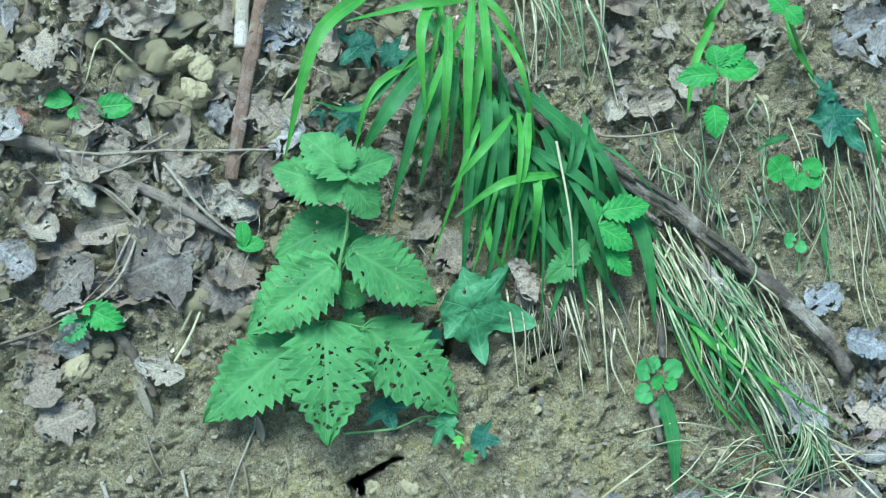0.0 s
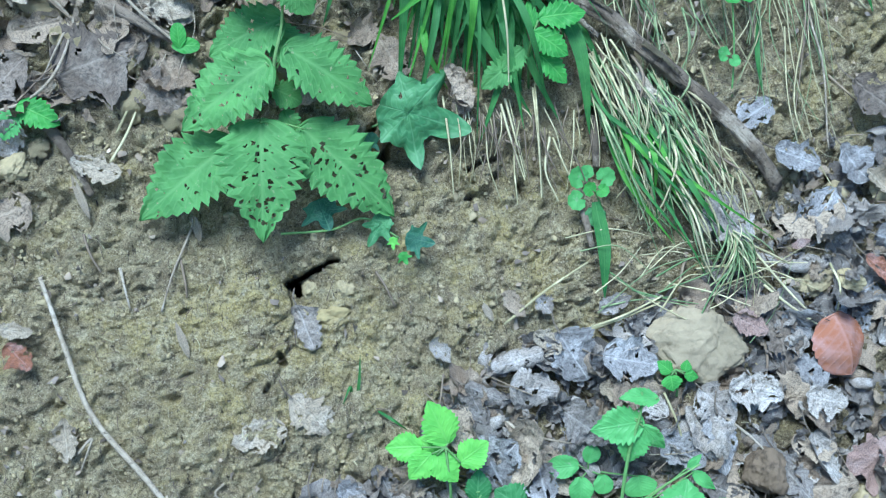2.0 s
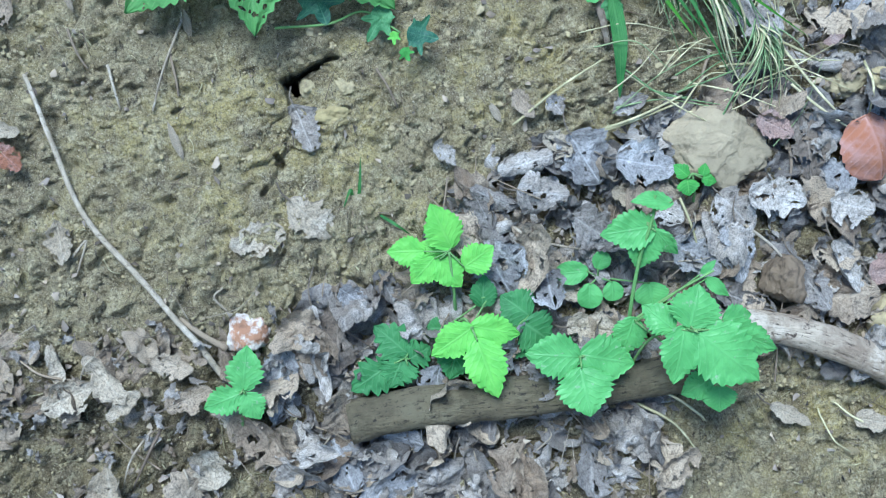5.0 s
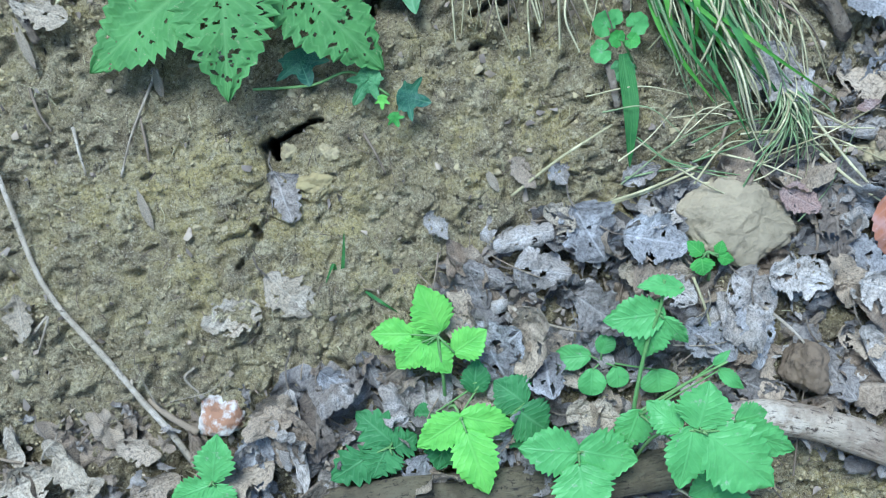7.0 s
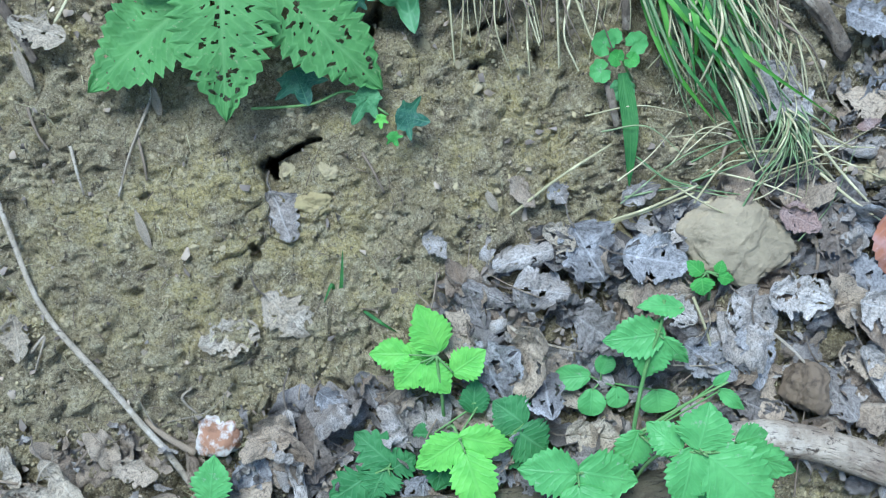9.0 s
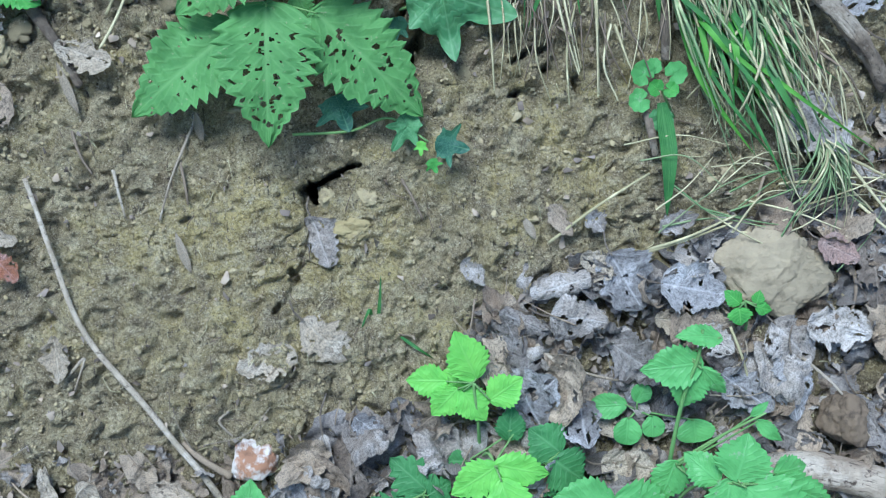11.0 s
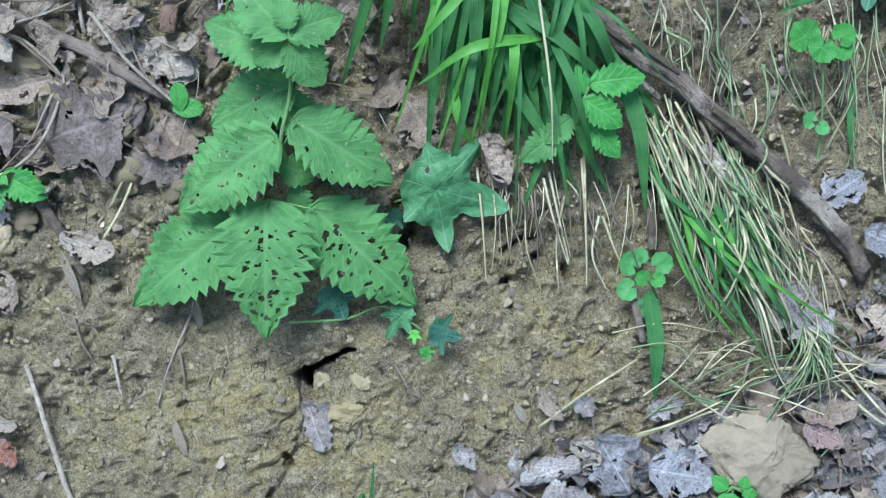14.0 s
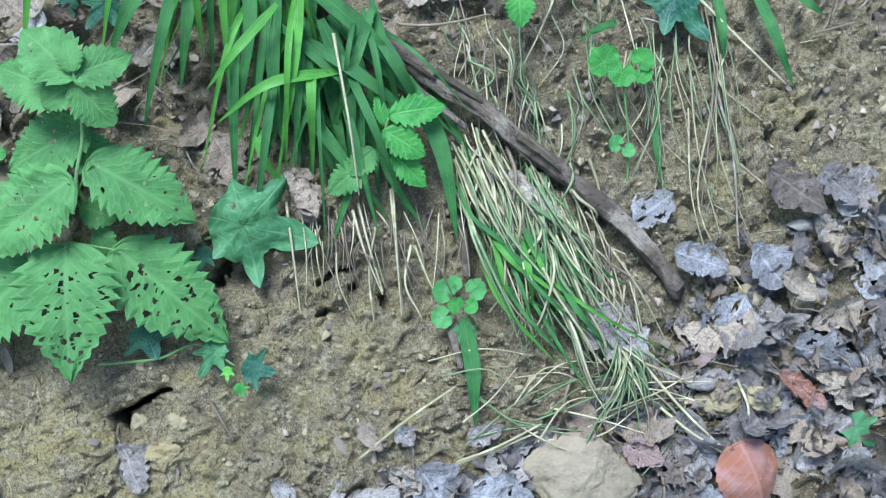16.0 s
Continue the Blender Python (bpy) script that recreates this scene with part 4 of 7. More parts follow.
stick("root", [(-0.3042, 0.1897, 0.0040), (-0.2861, 0.1610, 0.0060), (-0.2706, 0.1275, 0.0030)], 0.0050, 0.0028, BARK, "dark brown root showing in the bank beside a narrow leaf", "root", steps=30, kink=0.003)
stick("root", [(0.1488, 0.1600, 0.0060), (0.1482, 0.1400, 0.0090), (0.1478, 0.1170, 0.0040)], 0.0042, 0.0036, BARK, "dark upright root stub behind the leaf rosette", "root", steps=24, kink=0.002)
stick("root", [(0.1325, 0.0790, 0.0050), (0.1335, 0.0650, 0.0070), (0.1355, 0.0490, 0.0030)], 0.0034, 0.0026, STICKWOOD, "short brown root beside the drooping grass blade", "root", steps=20, kink=0.002)
for pts in ([(-0.3370, 0.3033, 0.0140), (-0.3022, 0.2984, 0.0160), (-0.2840, 0.2820, 0.0150), (-0.2754, 0.2678, 0.0120)], [(-0.3430, 0.1957, 0.0120), (-0.3167, 0.2034, 0.0150), (-0.2890, 0.2288, 0.0160), (-0.2730, 0.2700, 0.0140)], [(-0.3350, 0.3302, 0.0160), (-0.2691, 0.3228, 0.0190), (-0.1599, 0.3183, 0.0170)],
            [(-0.2515, 0.3127, 0.0180), (-0.2270, 0.2797, 0.0200), (-0.1935, 0.2445, 0.0150)], [(-0.2900, 0.3090, 0.0140), (-0.2784, 0.3177, 0.0160), (-0.2454, 0.3397, 0.0140)]):
    stick("twig", pts, 0.0016, 0.0011, TWIG, "thin curved dry twig over dead leaves", "twig", sides=7, steps=30, kink=0.003)

# ---------------------------------------------------------------- stones
rock_at = (0.2212, -0.0412, 0.0000)
tagged(new("stone", lump("stone", rock_at[0], rock_at[1] - 0.002, 0.043, 0.032, 0.014, STONE, 7, turn=-8, sink=0.3, subdiv=6, rough=0.20, facet=0.34)), "rounded pale sandy stone resting on dead leaves", "stone")
bs = (0.2617, -0.1576, 0.0000)
tagged(new("stone", lump("stone", bs[0], bs[1], 0.018, 0.023, 0.019, BROWN_STONE, 9, turn=10, sink=0.05, subdiv=5, rough=0.24, facet=0.35)), "rough dark brown earthy stone among dead leaves", "stone")
rs = (-0.1745, -0.1495, 0.0000)
tagged(new("stone", lump("stone", rs[0], rs[1], 0.020, 0.020, 0.013, RED_STONE, 17, turn=20, sink=0.3, subdiv=5, rough=0.16, facet=0.42)), "broken stone, rusty red with a white crust", "stone")


for k, (p, sx, sy, sz) in enumerate((((0.3349, -0.0018, 0.0000), 0.019, 0.013, 0.010), ((0.3655, -0.0028, 0.0000), 0.012, 0.016, 0.009), ((0.4078, 0.0748, 0.0000), 0.016, 0.014, 0.010), ((0.3696, 0.0737, 0.0000), 0.015, 0.012, 0.010), ((0.3650, -0.2008, 0.0000), 0.030, 0.024, 0.016), ((0.3425, 0.0015, 0.0000), 0.016, 0.012, 0.009), ((-0.3291, 0.1536, 0.0000), 0.014, 0.011, 0.010), ((-0.2152, 0.3942, 0.0000), 0.016, 0.012, 0.012), ((-0.2213, 0.3736, 0.0000), 0.017, 0.012, 0.012), ((-0.2284, 0.4076, 0.0000), 0.009, 0.011, 0.009))):
    tagged(new("clod", lump("clod", p[0], p[1], sx, sy, sz, CLOD, 30 + k, turn=k * 37, sink=0.15, subdiv=5, rough=0.26, facet=0.4)), "larger ochre clay lump among dead leaves", "clod", "loose clods")

for k, (u, v, sx, sy, sz, turn) in enumerate(((-0.0872, 0.0112, 0.0130, 0.0075, 0.007, -8), (-0.1052, 0.0335, 0.0060, 0.0080, 0.006, 20), (-0.0760, 0.0330, 0.0080, 0.0055, 0.005, -30))):
    tagged(new("clod", lump("clod", u, v, sx, sy, sz, YELLOW_CLOD if k < 1 else FLAKE, 60 + k, turn=turn, sink=1.15, subdiv=5, rough=0.42, facet=0.4)), "clod of fresh yellow clay slumped below the burrow" if k < 1 else "crumbling clay clod slumped below the burrow", "clod", "loose clods")

# ---------------------------------------------------------------- brambles
def trifoliate(e, hub, leaves, mat, stalk=None, teeth=9, depth=0.17):
    for i, (base, tip, w, roll) in enumerate(leaves):
        leaf_on(e, "leaflet", base, tip, w, mat, hub, a=0.48, b=0.98, teeth=teeth, depth=depth + 0.05, fold=0.16, droop=0.14, wave=0.035, seed=int(1000 * abs(hub[0])) + i * 7, roll=roll)
    if stalk:
        part("stalk", tube("stalk", [at(stalk[0]), at(stalk[1]), at(hub)], 0.0014, 0.0011, STEM, sides=6, steps=16), e)


def brambles():
    e = thing("bramble_seedling", on((-0.0070, -0.1678, 0.0000)), "bright yellow-green young bramble with toothed leaflets on thin stalks", "bramble", "brambles")
    root = (-0.0090, -0.1621, 0.0050)
    hub = (-0.0009, -0.1618, 0.0400)
    trifoliate(e, hub, [((-0.0009, -0.1618, 0.0400), (-0.0341, -0.1808, 0.0350), 0.030, 0), ((-0.0000, -0.1606, 0.0400), (0.0380, -0.1720, 0.0360), 0.027, 0), ((0.0020, -0.1714, 0.0420), (0.0137, -0.2175, 0.0460), 0.036, 0)], BRIGHT, (root, (-0.0037, -0.1564, 0.0220)))
    hub = (-0.0121, -0.1012, 0.0360)
    trifoliate(e, hub, [((-0.0098, -0.0982, 0.0360), (-0.0229, -0.0632, 0.0420), 0.033, 0)], BRIGHT, (root, (-0.0102, -0.1315, 0.0280)))
    trifoliate(e, hub, [((-0.0011, -0.1149, 0.0340), (0.0233, -0.1008, 0.0360), 0.028, 0), ((-0.0197, -0.1069, 0.0340), (-0.0043, -0.1305, 0.0320), 0.026, 0), ((-0.0235, -0.1053, 0.0340), (-0.0431, -0.1235, 0.0300), 0.026, 0),
                        ((-0.0309, -0.0992, 0.0320), (-0.0594, -0.0969, 0.0280), 0.026, 0), ((-0.0137, -0.1021, 0.0300), (-0.0328, -0.0927, 0.0260), 0.020, 0)], BRIGHT)
    e = thing("bramble_shoot", on((0.1390, -0.1664, 0.0000)), "green bramble shoot with large three-part toothed leaves above the litter", "bramble", "brambles")
    root = (0.1248, -0.2199, 0.0060)
    hub = (0.1359, -0.0920, 0.0500)
    part("stem", tube("stem", [at(root), at((0.1233, -0.1679, 0.0400)), at((0.1329, -0.1218, 0.0500)), at((0.1436, -0.0940, 0.0550)), at((0.1476, -0.0744, 0.0560))], 0.0018, 0.0011, STEM, sides=7, steps=24), e)
    trifoliate(e, hub, [((0.1454, -0.0982, 0.0550), (0.1039, -0.1011, 0.0480), 0.033, 0), ((0.1417, -0.1043, 0.0520), (0.1319, -0.1310, 0.0440), 0.030, 0), ((0.1459, -0.1022, 0.0550), (0.1640, -0.1234, 0.0480), 0.017, 30), ((0.1604, -0.0804, 0.0560), (0.1276, -0.0759, 0.0600), 0.020, 40)], BRAMBLE, None)
    hub = (0.0790, -0.1925, 0.0500)
    trifoliate(e, hub, [((0.0782, -0.1924, 0.0500), (0.0366, -0.1856, 0.0460), 0.038, 0), ((0.0807, -0.1914, 0.0500), (0.1226, -0.2037, 0.0480), 0.042, 0), ((0.0787, -0.2009, 0.0520), (0.0818, -0.2382, 0.0580), 0.048, 0)], BRAMBLE, (root, (0.1049, -0.1922, 0.0350)))
    hub = (0.1585, -0.1764, 0.0850)
    trifoliate(e, hub, [((0.1528, -0.1738, 0.0850), (0.1401, -0.2153, 0.0850), 0.036, 0), ((0.1565, -0.1728, 0.0860), (0.1670, -0.1424, 0.0840), 0.044, 0), ((0.1619, -0.1785, 0.0860), (0.2066, -0.2211, 0.0860), 0.052, 0),
                        ((0.1837, -0.1786, 0.0800), (0.2296, -0.2019, 0.0720), 0.028, 0), ((0.1848, -0.1733, 0.0780), (0.2111, -0.1722, 0.0700), 0.024, 0), ((0.1445, -0.1742, 0.0800), (0.1246, -0.1543, 0.0720), 0.026, 0)], BRAMBLE, (root, (0.1339, -0.1824, 0.0600)))
    trifoliate(e, (0.1266, -0.1712, 0.0450), [((0.1260, -0.1691, 0.0450), (0.1136, -0.1980, 0.0400), 0.030, 0), ((0.1845, -0.1435, 0.0500), (0.2020, -0.1597, 0.0500), 0.012, 0), ((0.1807, -0.1390, 0.0500), (0.1929, -0.1298, 0.0520), 0.008, 0), ((0.1780, -0.2200, 0.0600), (0.1544, -0.2312, 0.0550), 0.026, 0), ((0.1837, -0.2268, 0.0600), (0.1824, -0.2473, 0.0600), 0.03, 0)], BRAMBLE)
    part("stem", tube("stem", [at((0.1238, -0.1721, 0.0400)), at((0.1558, -0.1531, 0.0480)), at((0.1903, -0.1376, 0.0520))], 0.0014, 0.0008, STEM, sides=6, steps=16), e)
    e = thing("bramble_seedling", on((0.0401, -0.1643, 0.0000)), "low dark green bramble leaves lying over the litter", "bramble", "brambles")
    D = DEEP
    hub = (0.0370, -0.1676, 0.0200)
    trifoliate(e, hub, [((0.0477, -0.1599, 0.0220), (0.0267, -0.1413, 0.0200), 0.036, 0), ((0.0428, -0.1652, 0.0240), (0.0641, -0.1833, 0.0200), 0.040, 0), ((0.0386, -0.1768, 0.0180), (0.0273, -0.1936, 0.0140), 0.028, 0)], D, ((-0.0064, -0.1583, 0.0040), (0.0170, -0.1646, 0.0150)))
    trifoliate(e, (0.0189, -0.1414, 0.0160), [((0.0119, -0.1486, 0.0180), (0.0159, -0.1235, 0.0200), 0.024, 0), ((0.0103, -0.1421, 0.0180), (0.0253, -0.1374, 0.0180), 0.020, 0), ((-0.0093, -0.1752, 0.0200), (-0.0201, -0.2035, 0.0200), 0.034, 0), ((-0.0201, -0.1634, 0.0120), (-0.0344, -0.1623, 0.0100), 0.020, 0)], D)
    e = thing("bramble_seedling", on((0.1106, -0.1417, 0.0000)), "small round dark green seedling leaves on a thin runner", "bramble", "brambles")
    for b, t, w in (((0.0993, -0.1309, 0.0160), (0.0736, -0.1307, 0.0140), 0.020), ((0.1006, -0.1416, 0.0160), (0.0978, -0.1608, 0.0160), 0.022), ((0.1192, -0.1419, 0.0140), (0.1189, -0.1576, 0.0140), 0.018), ((0.1078, -0.1297, 0.0160), (0.1146, -0.1166, 0.0180), 0.016), ((0.1479, -0.1458, 0.0200), (0.1488, -0.1628, 0.0200), 0.030)):
        leaf_on(e, "leaflet", b, t, w, BRAMBLE, (0.1086, -0.1373, 0.0100), a=0.4, b=0.45, teeth=8, depth=0.10, seed=int(w * 1e5))
    e = thing("bramble_seedling", on((-0.0511, -0.1888, 0.0000)), "dark green lobed bramble leaf close to the ground beside the log", "bramble", "brambles")
    hub = (-0.0531, -0.1815, 0.0220)
    trifoliate(e, hub, [((-0.0508, -0.1784, 0.0220), (-0.0749, -0.1533, 0.0200), 0.036, 0), ((-0.0553, -0.1821, 0.0220), (-0.0676, -0.2044, 0.0200), 0.034, 0), ((-0.0492, -0.1828, 0.0220), (-0.0319, -0.1753, 0.0180), 0.028, 0), ((-0.0517, -0.1875, 0.0220), (-0.0531, -0.2031, 0.0200), 0.020, 0), ((-0.0658, -0.1857, 0.0200), (-0.0982, -0.2036, 0.0180), 0.036, 0)], DEEP, None, 5, 0.42)
    e = thing("bramble_seedling", on((-0.1813, -0.1998, 0.0000)), "small fresh green bramble shoot at the foot of the bank", "bramble", "brambles")
    hub = (-0.1785, -0.1875, 0.0400)
    trifoliate(e, hub, [((-0.1785, -0.1875, 0.0400), (-0.1714, -0.1540, 0.0420), 0.031, 0), ((-0.1812, -0.1904, 0.0400), (-0.2100, -0.1990, 0.0360), 0.025, 0), ((-0.1766, -0.1910, 0.0400), (-0.1680, -0.2120, 0.0380), 0.024, 0)], BRAMBLE, ((-0.1855, -0.2319, 0.0040), (-0.1834, -0.2139, 0.0200)), 8, 0.2)
    e = thing("bramble_seedling", on((0.1936, -0.0685, 0.0000)), "tiny pale green bramble seedling in front of the stone", "bramble", "brambles")
    hub = (0.1909, -0.0621, 0.0200)
    trifoliate(e, hub, [((0.1874, -0.0639, 0.0200), (0.1769, -0.0535, 0.0180), 0.014, 0), ((0.1864, -0.0667, 0.0200), (0.1871, -0.0801, 0.0200), 0.020, 0), ((0.1992, -0.0650, 0.0200), (0.2028, -0.0550, 0.0200), 0.011, 0), ((0.1990, -0.0671, 0.0200), (0.2118, -0.0710, 0.0180), 0.011, 0)], SPROUT, ((0.1955, -0.0853, 0.0040), (0.1943, -0.0758, 0.0120)), 6, 0.2)


brambles()


# ---------------------------------------------------------------- ivy
def ivy_leaf(e, centre, tip, mat, seed, roll=0.0, cup=0.12, curl=0.10, holes=0, wide=1.0, stalk=None):
    lf = part("leaf", lobed_mesh("leaf", "ivy", mat, set_matrix(at(centre), at(tip), roll), seed, cup, curl, 8, 90, 0, holes, wide), e)
    if stalk is not None:
        part("petiole", tube("petiole", [at(stalk), at(centre)], 0.0011, 0.0008, STEM, sides=5, steps=6), lf)


def ivy():
    e = thing("ivy_leaf", on((0.0026, 0.1709, 0.0000)), "broad glossy grey-green ivy leaf with a torn edge below the sedge", "ivy")
    ivy_leaf(e, (-0.0126, 0.1719, 0.0220), (0.0399, 0.1536, 0.0160), IVY_BIG, 3, 10, 0.05, 0.14, 1, 1.1, (-0.0424, 0.1644, 0.0100))
    e = thing("ivy_trail", on((-0.0542, 0.0927, 0.0000)), "trailing ivy shoot with dark lobed leaves and fresh tips", "ivy")
    part("stem", tube("stem", [at((-0.1249, 0.0821, 0.0120)), at((-0.0838, 0.0818, 0.0120)), at((-0.0554, 0.0887, 0.0120)), at((-0.0296, 0.0699, 0.0140))], 0.0011, 0.0009, STEM, sides=6, steps=20), e)
    ivy_leaf(e, (-0.0903, 0.0995, 0.0120), (-0.0849, 0.0805, 0.0120), IVY, 5, 0, 0.1, 0.1, 0, 1.5)
    ivy_leaf(e, (-0.0434, 0.0824, 0.0160), (-0.0556, 0.0652, 0.0140), IVY_BIG, 6, 0, 0.1, 0.1, 0, 0.9)
    ivy_leaf(e, (-0.0172, 0.0673, 0.0180), (-0.0009, 0.0622, 0.0180), IVY, 7, 0, 0.1, 0.1, 0, 1.35)
    ivy_leaf(e, (-0.0351, 0.0673, 0.0200), (-0.0359, 0.0595, 0.0200), BRIGHT, 8, 0, 0.1, 0.1, 0, 1.0)
    ivy_leaf(e, (-0.0279, 0.0543, 0.0180), (-0.0250, 0.0467, 0.0180), SPROUT, 9, 0, 0.1, 0.1, 0, 1.2)
    ivy_leaf(e, (-0.0439, 0.1536, 0.0100), (-0.0498, 0.1404, 0.0080), IVY, 10, 0, 0.1, 0.1, 0, 0.9)
    e = thing("ivy_trail", on((-0.0808, 0.3956, 0.0000)), "dark green ivy leaves half hidden behind the sedge", "ivy")
    ivy_leaf(e, (-0.0805, 0.4053, 0.0150), (-0.1012, 0.3889, 0.0150), IVY, 11, 0, 0.1, 0.12, 0, 1.1)
    ivy_leaf(e, (-0.0575, 0.3951, 0.0180), (-0.0358, 0.3919, 0.0160), IVY, 12, 0, 0.1, 0.12, 0, 1.1)
    ivy_leaf(e, (-0.0959, 0.3437, 0.0150), (-0.1116, 0.3260, 0.0120), IVY, 13, 0, 0.1, 0.12, 0, 1.0)
    ivy_leaf(e, (-0.1216, 0.3464, 0.0120), (-0.1318, 0.3379, 0.0100), IVY, 14, 0, 0.1, 0.12, 0, 1.0)
    e = thing("ivy_trail", on((0.3333, 0.3260, 0.0000)), "dark ivy leaves hanging from the upper bank", "ivy")
    ivy_leaf(e, (0.3288, 0.3121, 0.0200), (0.3536, 0.2751, 0.0160), IVY, 15, 0, 0.05, 0.15, 0, 0.9, (0.3173, 0.3557, 0.0100))
    ivy_leaf(e, (0.3284, 0.3337, 0.0180), (0.3179, 0.3502, 0.0180), IVY, 16, 0, 0.05, 0.15, 0, 0.7)
    e = thing("ivy_leaf", on((0.4401, -0.0292, 0.0000)), "fallen grey-green ivy leaf on the litter", "ivy")
    ivy_leaf(e, (0.4360, -0.0318, 0.0120), (0.4500, -0.0491, 0.0100), IVY_BIG, 17, 0, 0.05, 0.1, 0, 1.2)


ivy()


# ---------------------------------------------------------------- small herbs
def round_leaf(e, centre, tip, mat, seed, roll=0.0, wide=1.0):
    part("leaf", lobed_mesh("leaf", "round", mat, set_matrix(at(centre), at(tip), roll), seed, 0.12, 0.08, 6, 70, 9, 0, wide), e)


def herbs():
    e = thing("ground_ivy_rosette", on((0.1434, 0.0968, 0.0000)), "small rosette of scalloped rounded green leaves on the clay", "herb")
    for c, t, mat, sd in (((0.1294, 0.1071, 0.0120), (0.1239, 0.1130, 0.0140), BRAMBLE, 1), ((0.1518, 0.1058, 0.0120), (0.1580, 0.1093, 0.0140), BRAMBLE, 2), ((0.1259, 0.0886, 0.0120), (0.1188, 0.0866, 0.0120), BRAMBLE, 3),
                          ((0.1363, 0.0957, 0.0180), (0.1321, 0.0991, 0.0190), SPROUT, 4), ((0.1461, 0.0943, 0.0180), (0.1507, 0.0923, 0.0190), SPROUT, 5), ((0.1413, 0.0755, 0.0080), (0.1389, 0.0683, 0.0060), IVY_BIG, 6), ((0.1369, 0.1117, 0.0100), (0.1392, 0.1165, 0.0100), BRAMBLE, 7)):
        round_leaf(e, c, tuple(p + (q - p) * 1.3 for p, q in zip(c, t)), mat, sd)
    part("stem", tube("stem", [on((0.1537, 0.0754, 0.0000)), at((0.1440, 0.0900, 0.0100)), at((0.1401, 0.0973, 0.0150))], 0.0012, 0.0009, STEM, sides=6, steps=10), e)
    e = thing("kidney_leaved_herb", on((0.2820, 0.1798, 0.0000)), "slender herb with bright kidney-shaped scalloped leaves on a long stalk", "herb")
    for c, t, sd in (((0.2662, 0.2653, 0.0300), (0.2577, 0.2754, 0.0320), 11), ((0.2780, 0.2558, 0.0320), (0.2731, 0.2452, 0.0320), 12), ((0.2949, 0.2641, 0.0300), (0.3014, 0.2711, 0.0320), 13), ((0.2947, 0.2545, 0.0280), (0.3003, 0.2480, 0.0280), 14)):
        round_leaf(e, c, t, SPROUT, sd, wide=1.1)
    part("stem", tube("stem", [on((0.2803, 0.1699, 0.0000)), at((0.2828, 0.2077, 0.0120)), at((0.2795, 0.2472, 0.0280))], 0.0010, 0.0008, STEM, sides=6, steps=16), e)
    for c, t, sd in (((0.2726, 0.2052, 0.0140), (0.2660, 0.2084, 0.0160), 15), ((0.2809, 0.1995, 0.0140), (0.2854, 0.1951, 0.0140), 16)):
        round_leaf(e, c, t, BRAMBLE, sd)
    e = thing("nettle_seedling", on((0.1067, 0.2151, 0.0000)), "young nettle with small toothed leaves at the edge of the sedge", "nettle")
    k = dict(teeth=8, depth=0.3, a=0.42, b=0.8)
    leaf_on(e, "leaf", (0.1009, 0.2371, 0.0500), (0.1407, 0.2400, 0.0500), 0.026, SPROUT, seed=41, **k)
    leaf_on(e, "leaf", (0.0952, 0.2261, 0.0480), (0.1229, 0.2055, 0.0450), 0.026, SPROUT, seed=42, **k)
    leaf_on(e, "leaf", (0.1007, 0.2083, 0.0400), (0.1223, 0.1847, 0.0340), 0.022, SPROUT, seed=43, **k)
    leaf_on(e, "leaf", (0.0958, 0.2308, 0.0480), (0.0915, 0.2520, 0.0500), 0.012, SPROUT, seed=44, **k)
    leaf_on(e, "leaf", (0.0862, 0.2143, 0.0400), (0.0674, 0.1981, 0.0340), 0.022, NETTLE, seed=45, **k)
    leaf_on(e, "leaf", (0.0795, 0.2065, 0.0340), (0.0496, 0.1865, 0.0280), 0.026, NETTLE, seed=46, **k)
    part("stem", tube("stem", [on((0.0984, 0.1912, 0.0000)), at((0.0923, 0.2147, 0.0350)), at((0.0987, 0.2349, 0.0500))], 0.0013, 0.0010, STEM, sides=6, steps=12), e)
    e = thing("nettle_seedling", on((0.2210, 0.3286, 0.0000)), "bright green young nettle on the upper bank", "nettle")
    leaf_on(e, "leaf", (0.2055, 0.3417, 0.0700), (0.1725, 0.3404, 0.0660), 0.024, SPROUT, seed=51, **k)
    leaf_on(e, "leaf", (0.2082, 0.3464, 0.0700), (0.2457, 0.3445, 0.0660), 0.026, SPROUT, seed=52, **k)
    leaf_on(e, "leaf", (0.2076, 0.3489, 0.0700), (0.2066, 0.3673, 0.0700), 0.022, SPROUT, seed=53, **k)
    leaf_on(e, "leaf", (0.2088, 0.3503, 0.0700), (0.2359, 0.3645, 0.0700), 0.018, SPROUT, seed=54, **k)
    leaf_on(e, "leaf", (0.1992, 0.3138, 0.0700), (0.1986, 0.2875, 0.0660), 0.024, SPROUT, seed=55, **k)
    part("stem", tube("stem", [on((0.2186, 0.3131, 0.0000)), at((0.2057, 0.3188, 0.0500)), at((0.2068, 0.3483, 0.0720))], 0.0013, 0.0009, STEM, sides=6, steps=12), e)
    e = thing("nettle_seedling", on((0.3094, 0.4087, 0.0000)), "small bright green nettle tip above the ivy", "nettle")
    leaf_on(e, "leaf", (0.2813, 0.3986, 0.0600), (0.2931, 0.3841, 0.0600), 0.022, SPROUT, seed=56, **k)
    leaf_on(e, "leaf", (0.2798, 0.3962, 0.0600), (0.2672, 0.4123, 0.0600), 0.022, SPROUT, seed=57, **k)
    part("stem", tube("stem", [on((0.3276, 0.3559, 0.0000)), at((0.2962, 0.3775, 0.0400)), at((0.2802, 0.3987, 0.0600))], 0.0022, 0.0018, STEM, sides=6, steps=12), e)
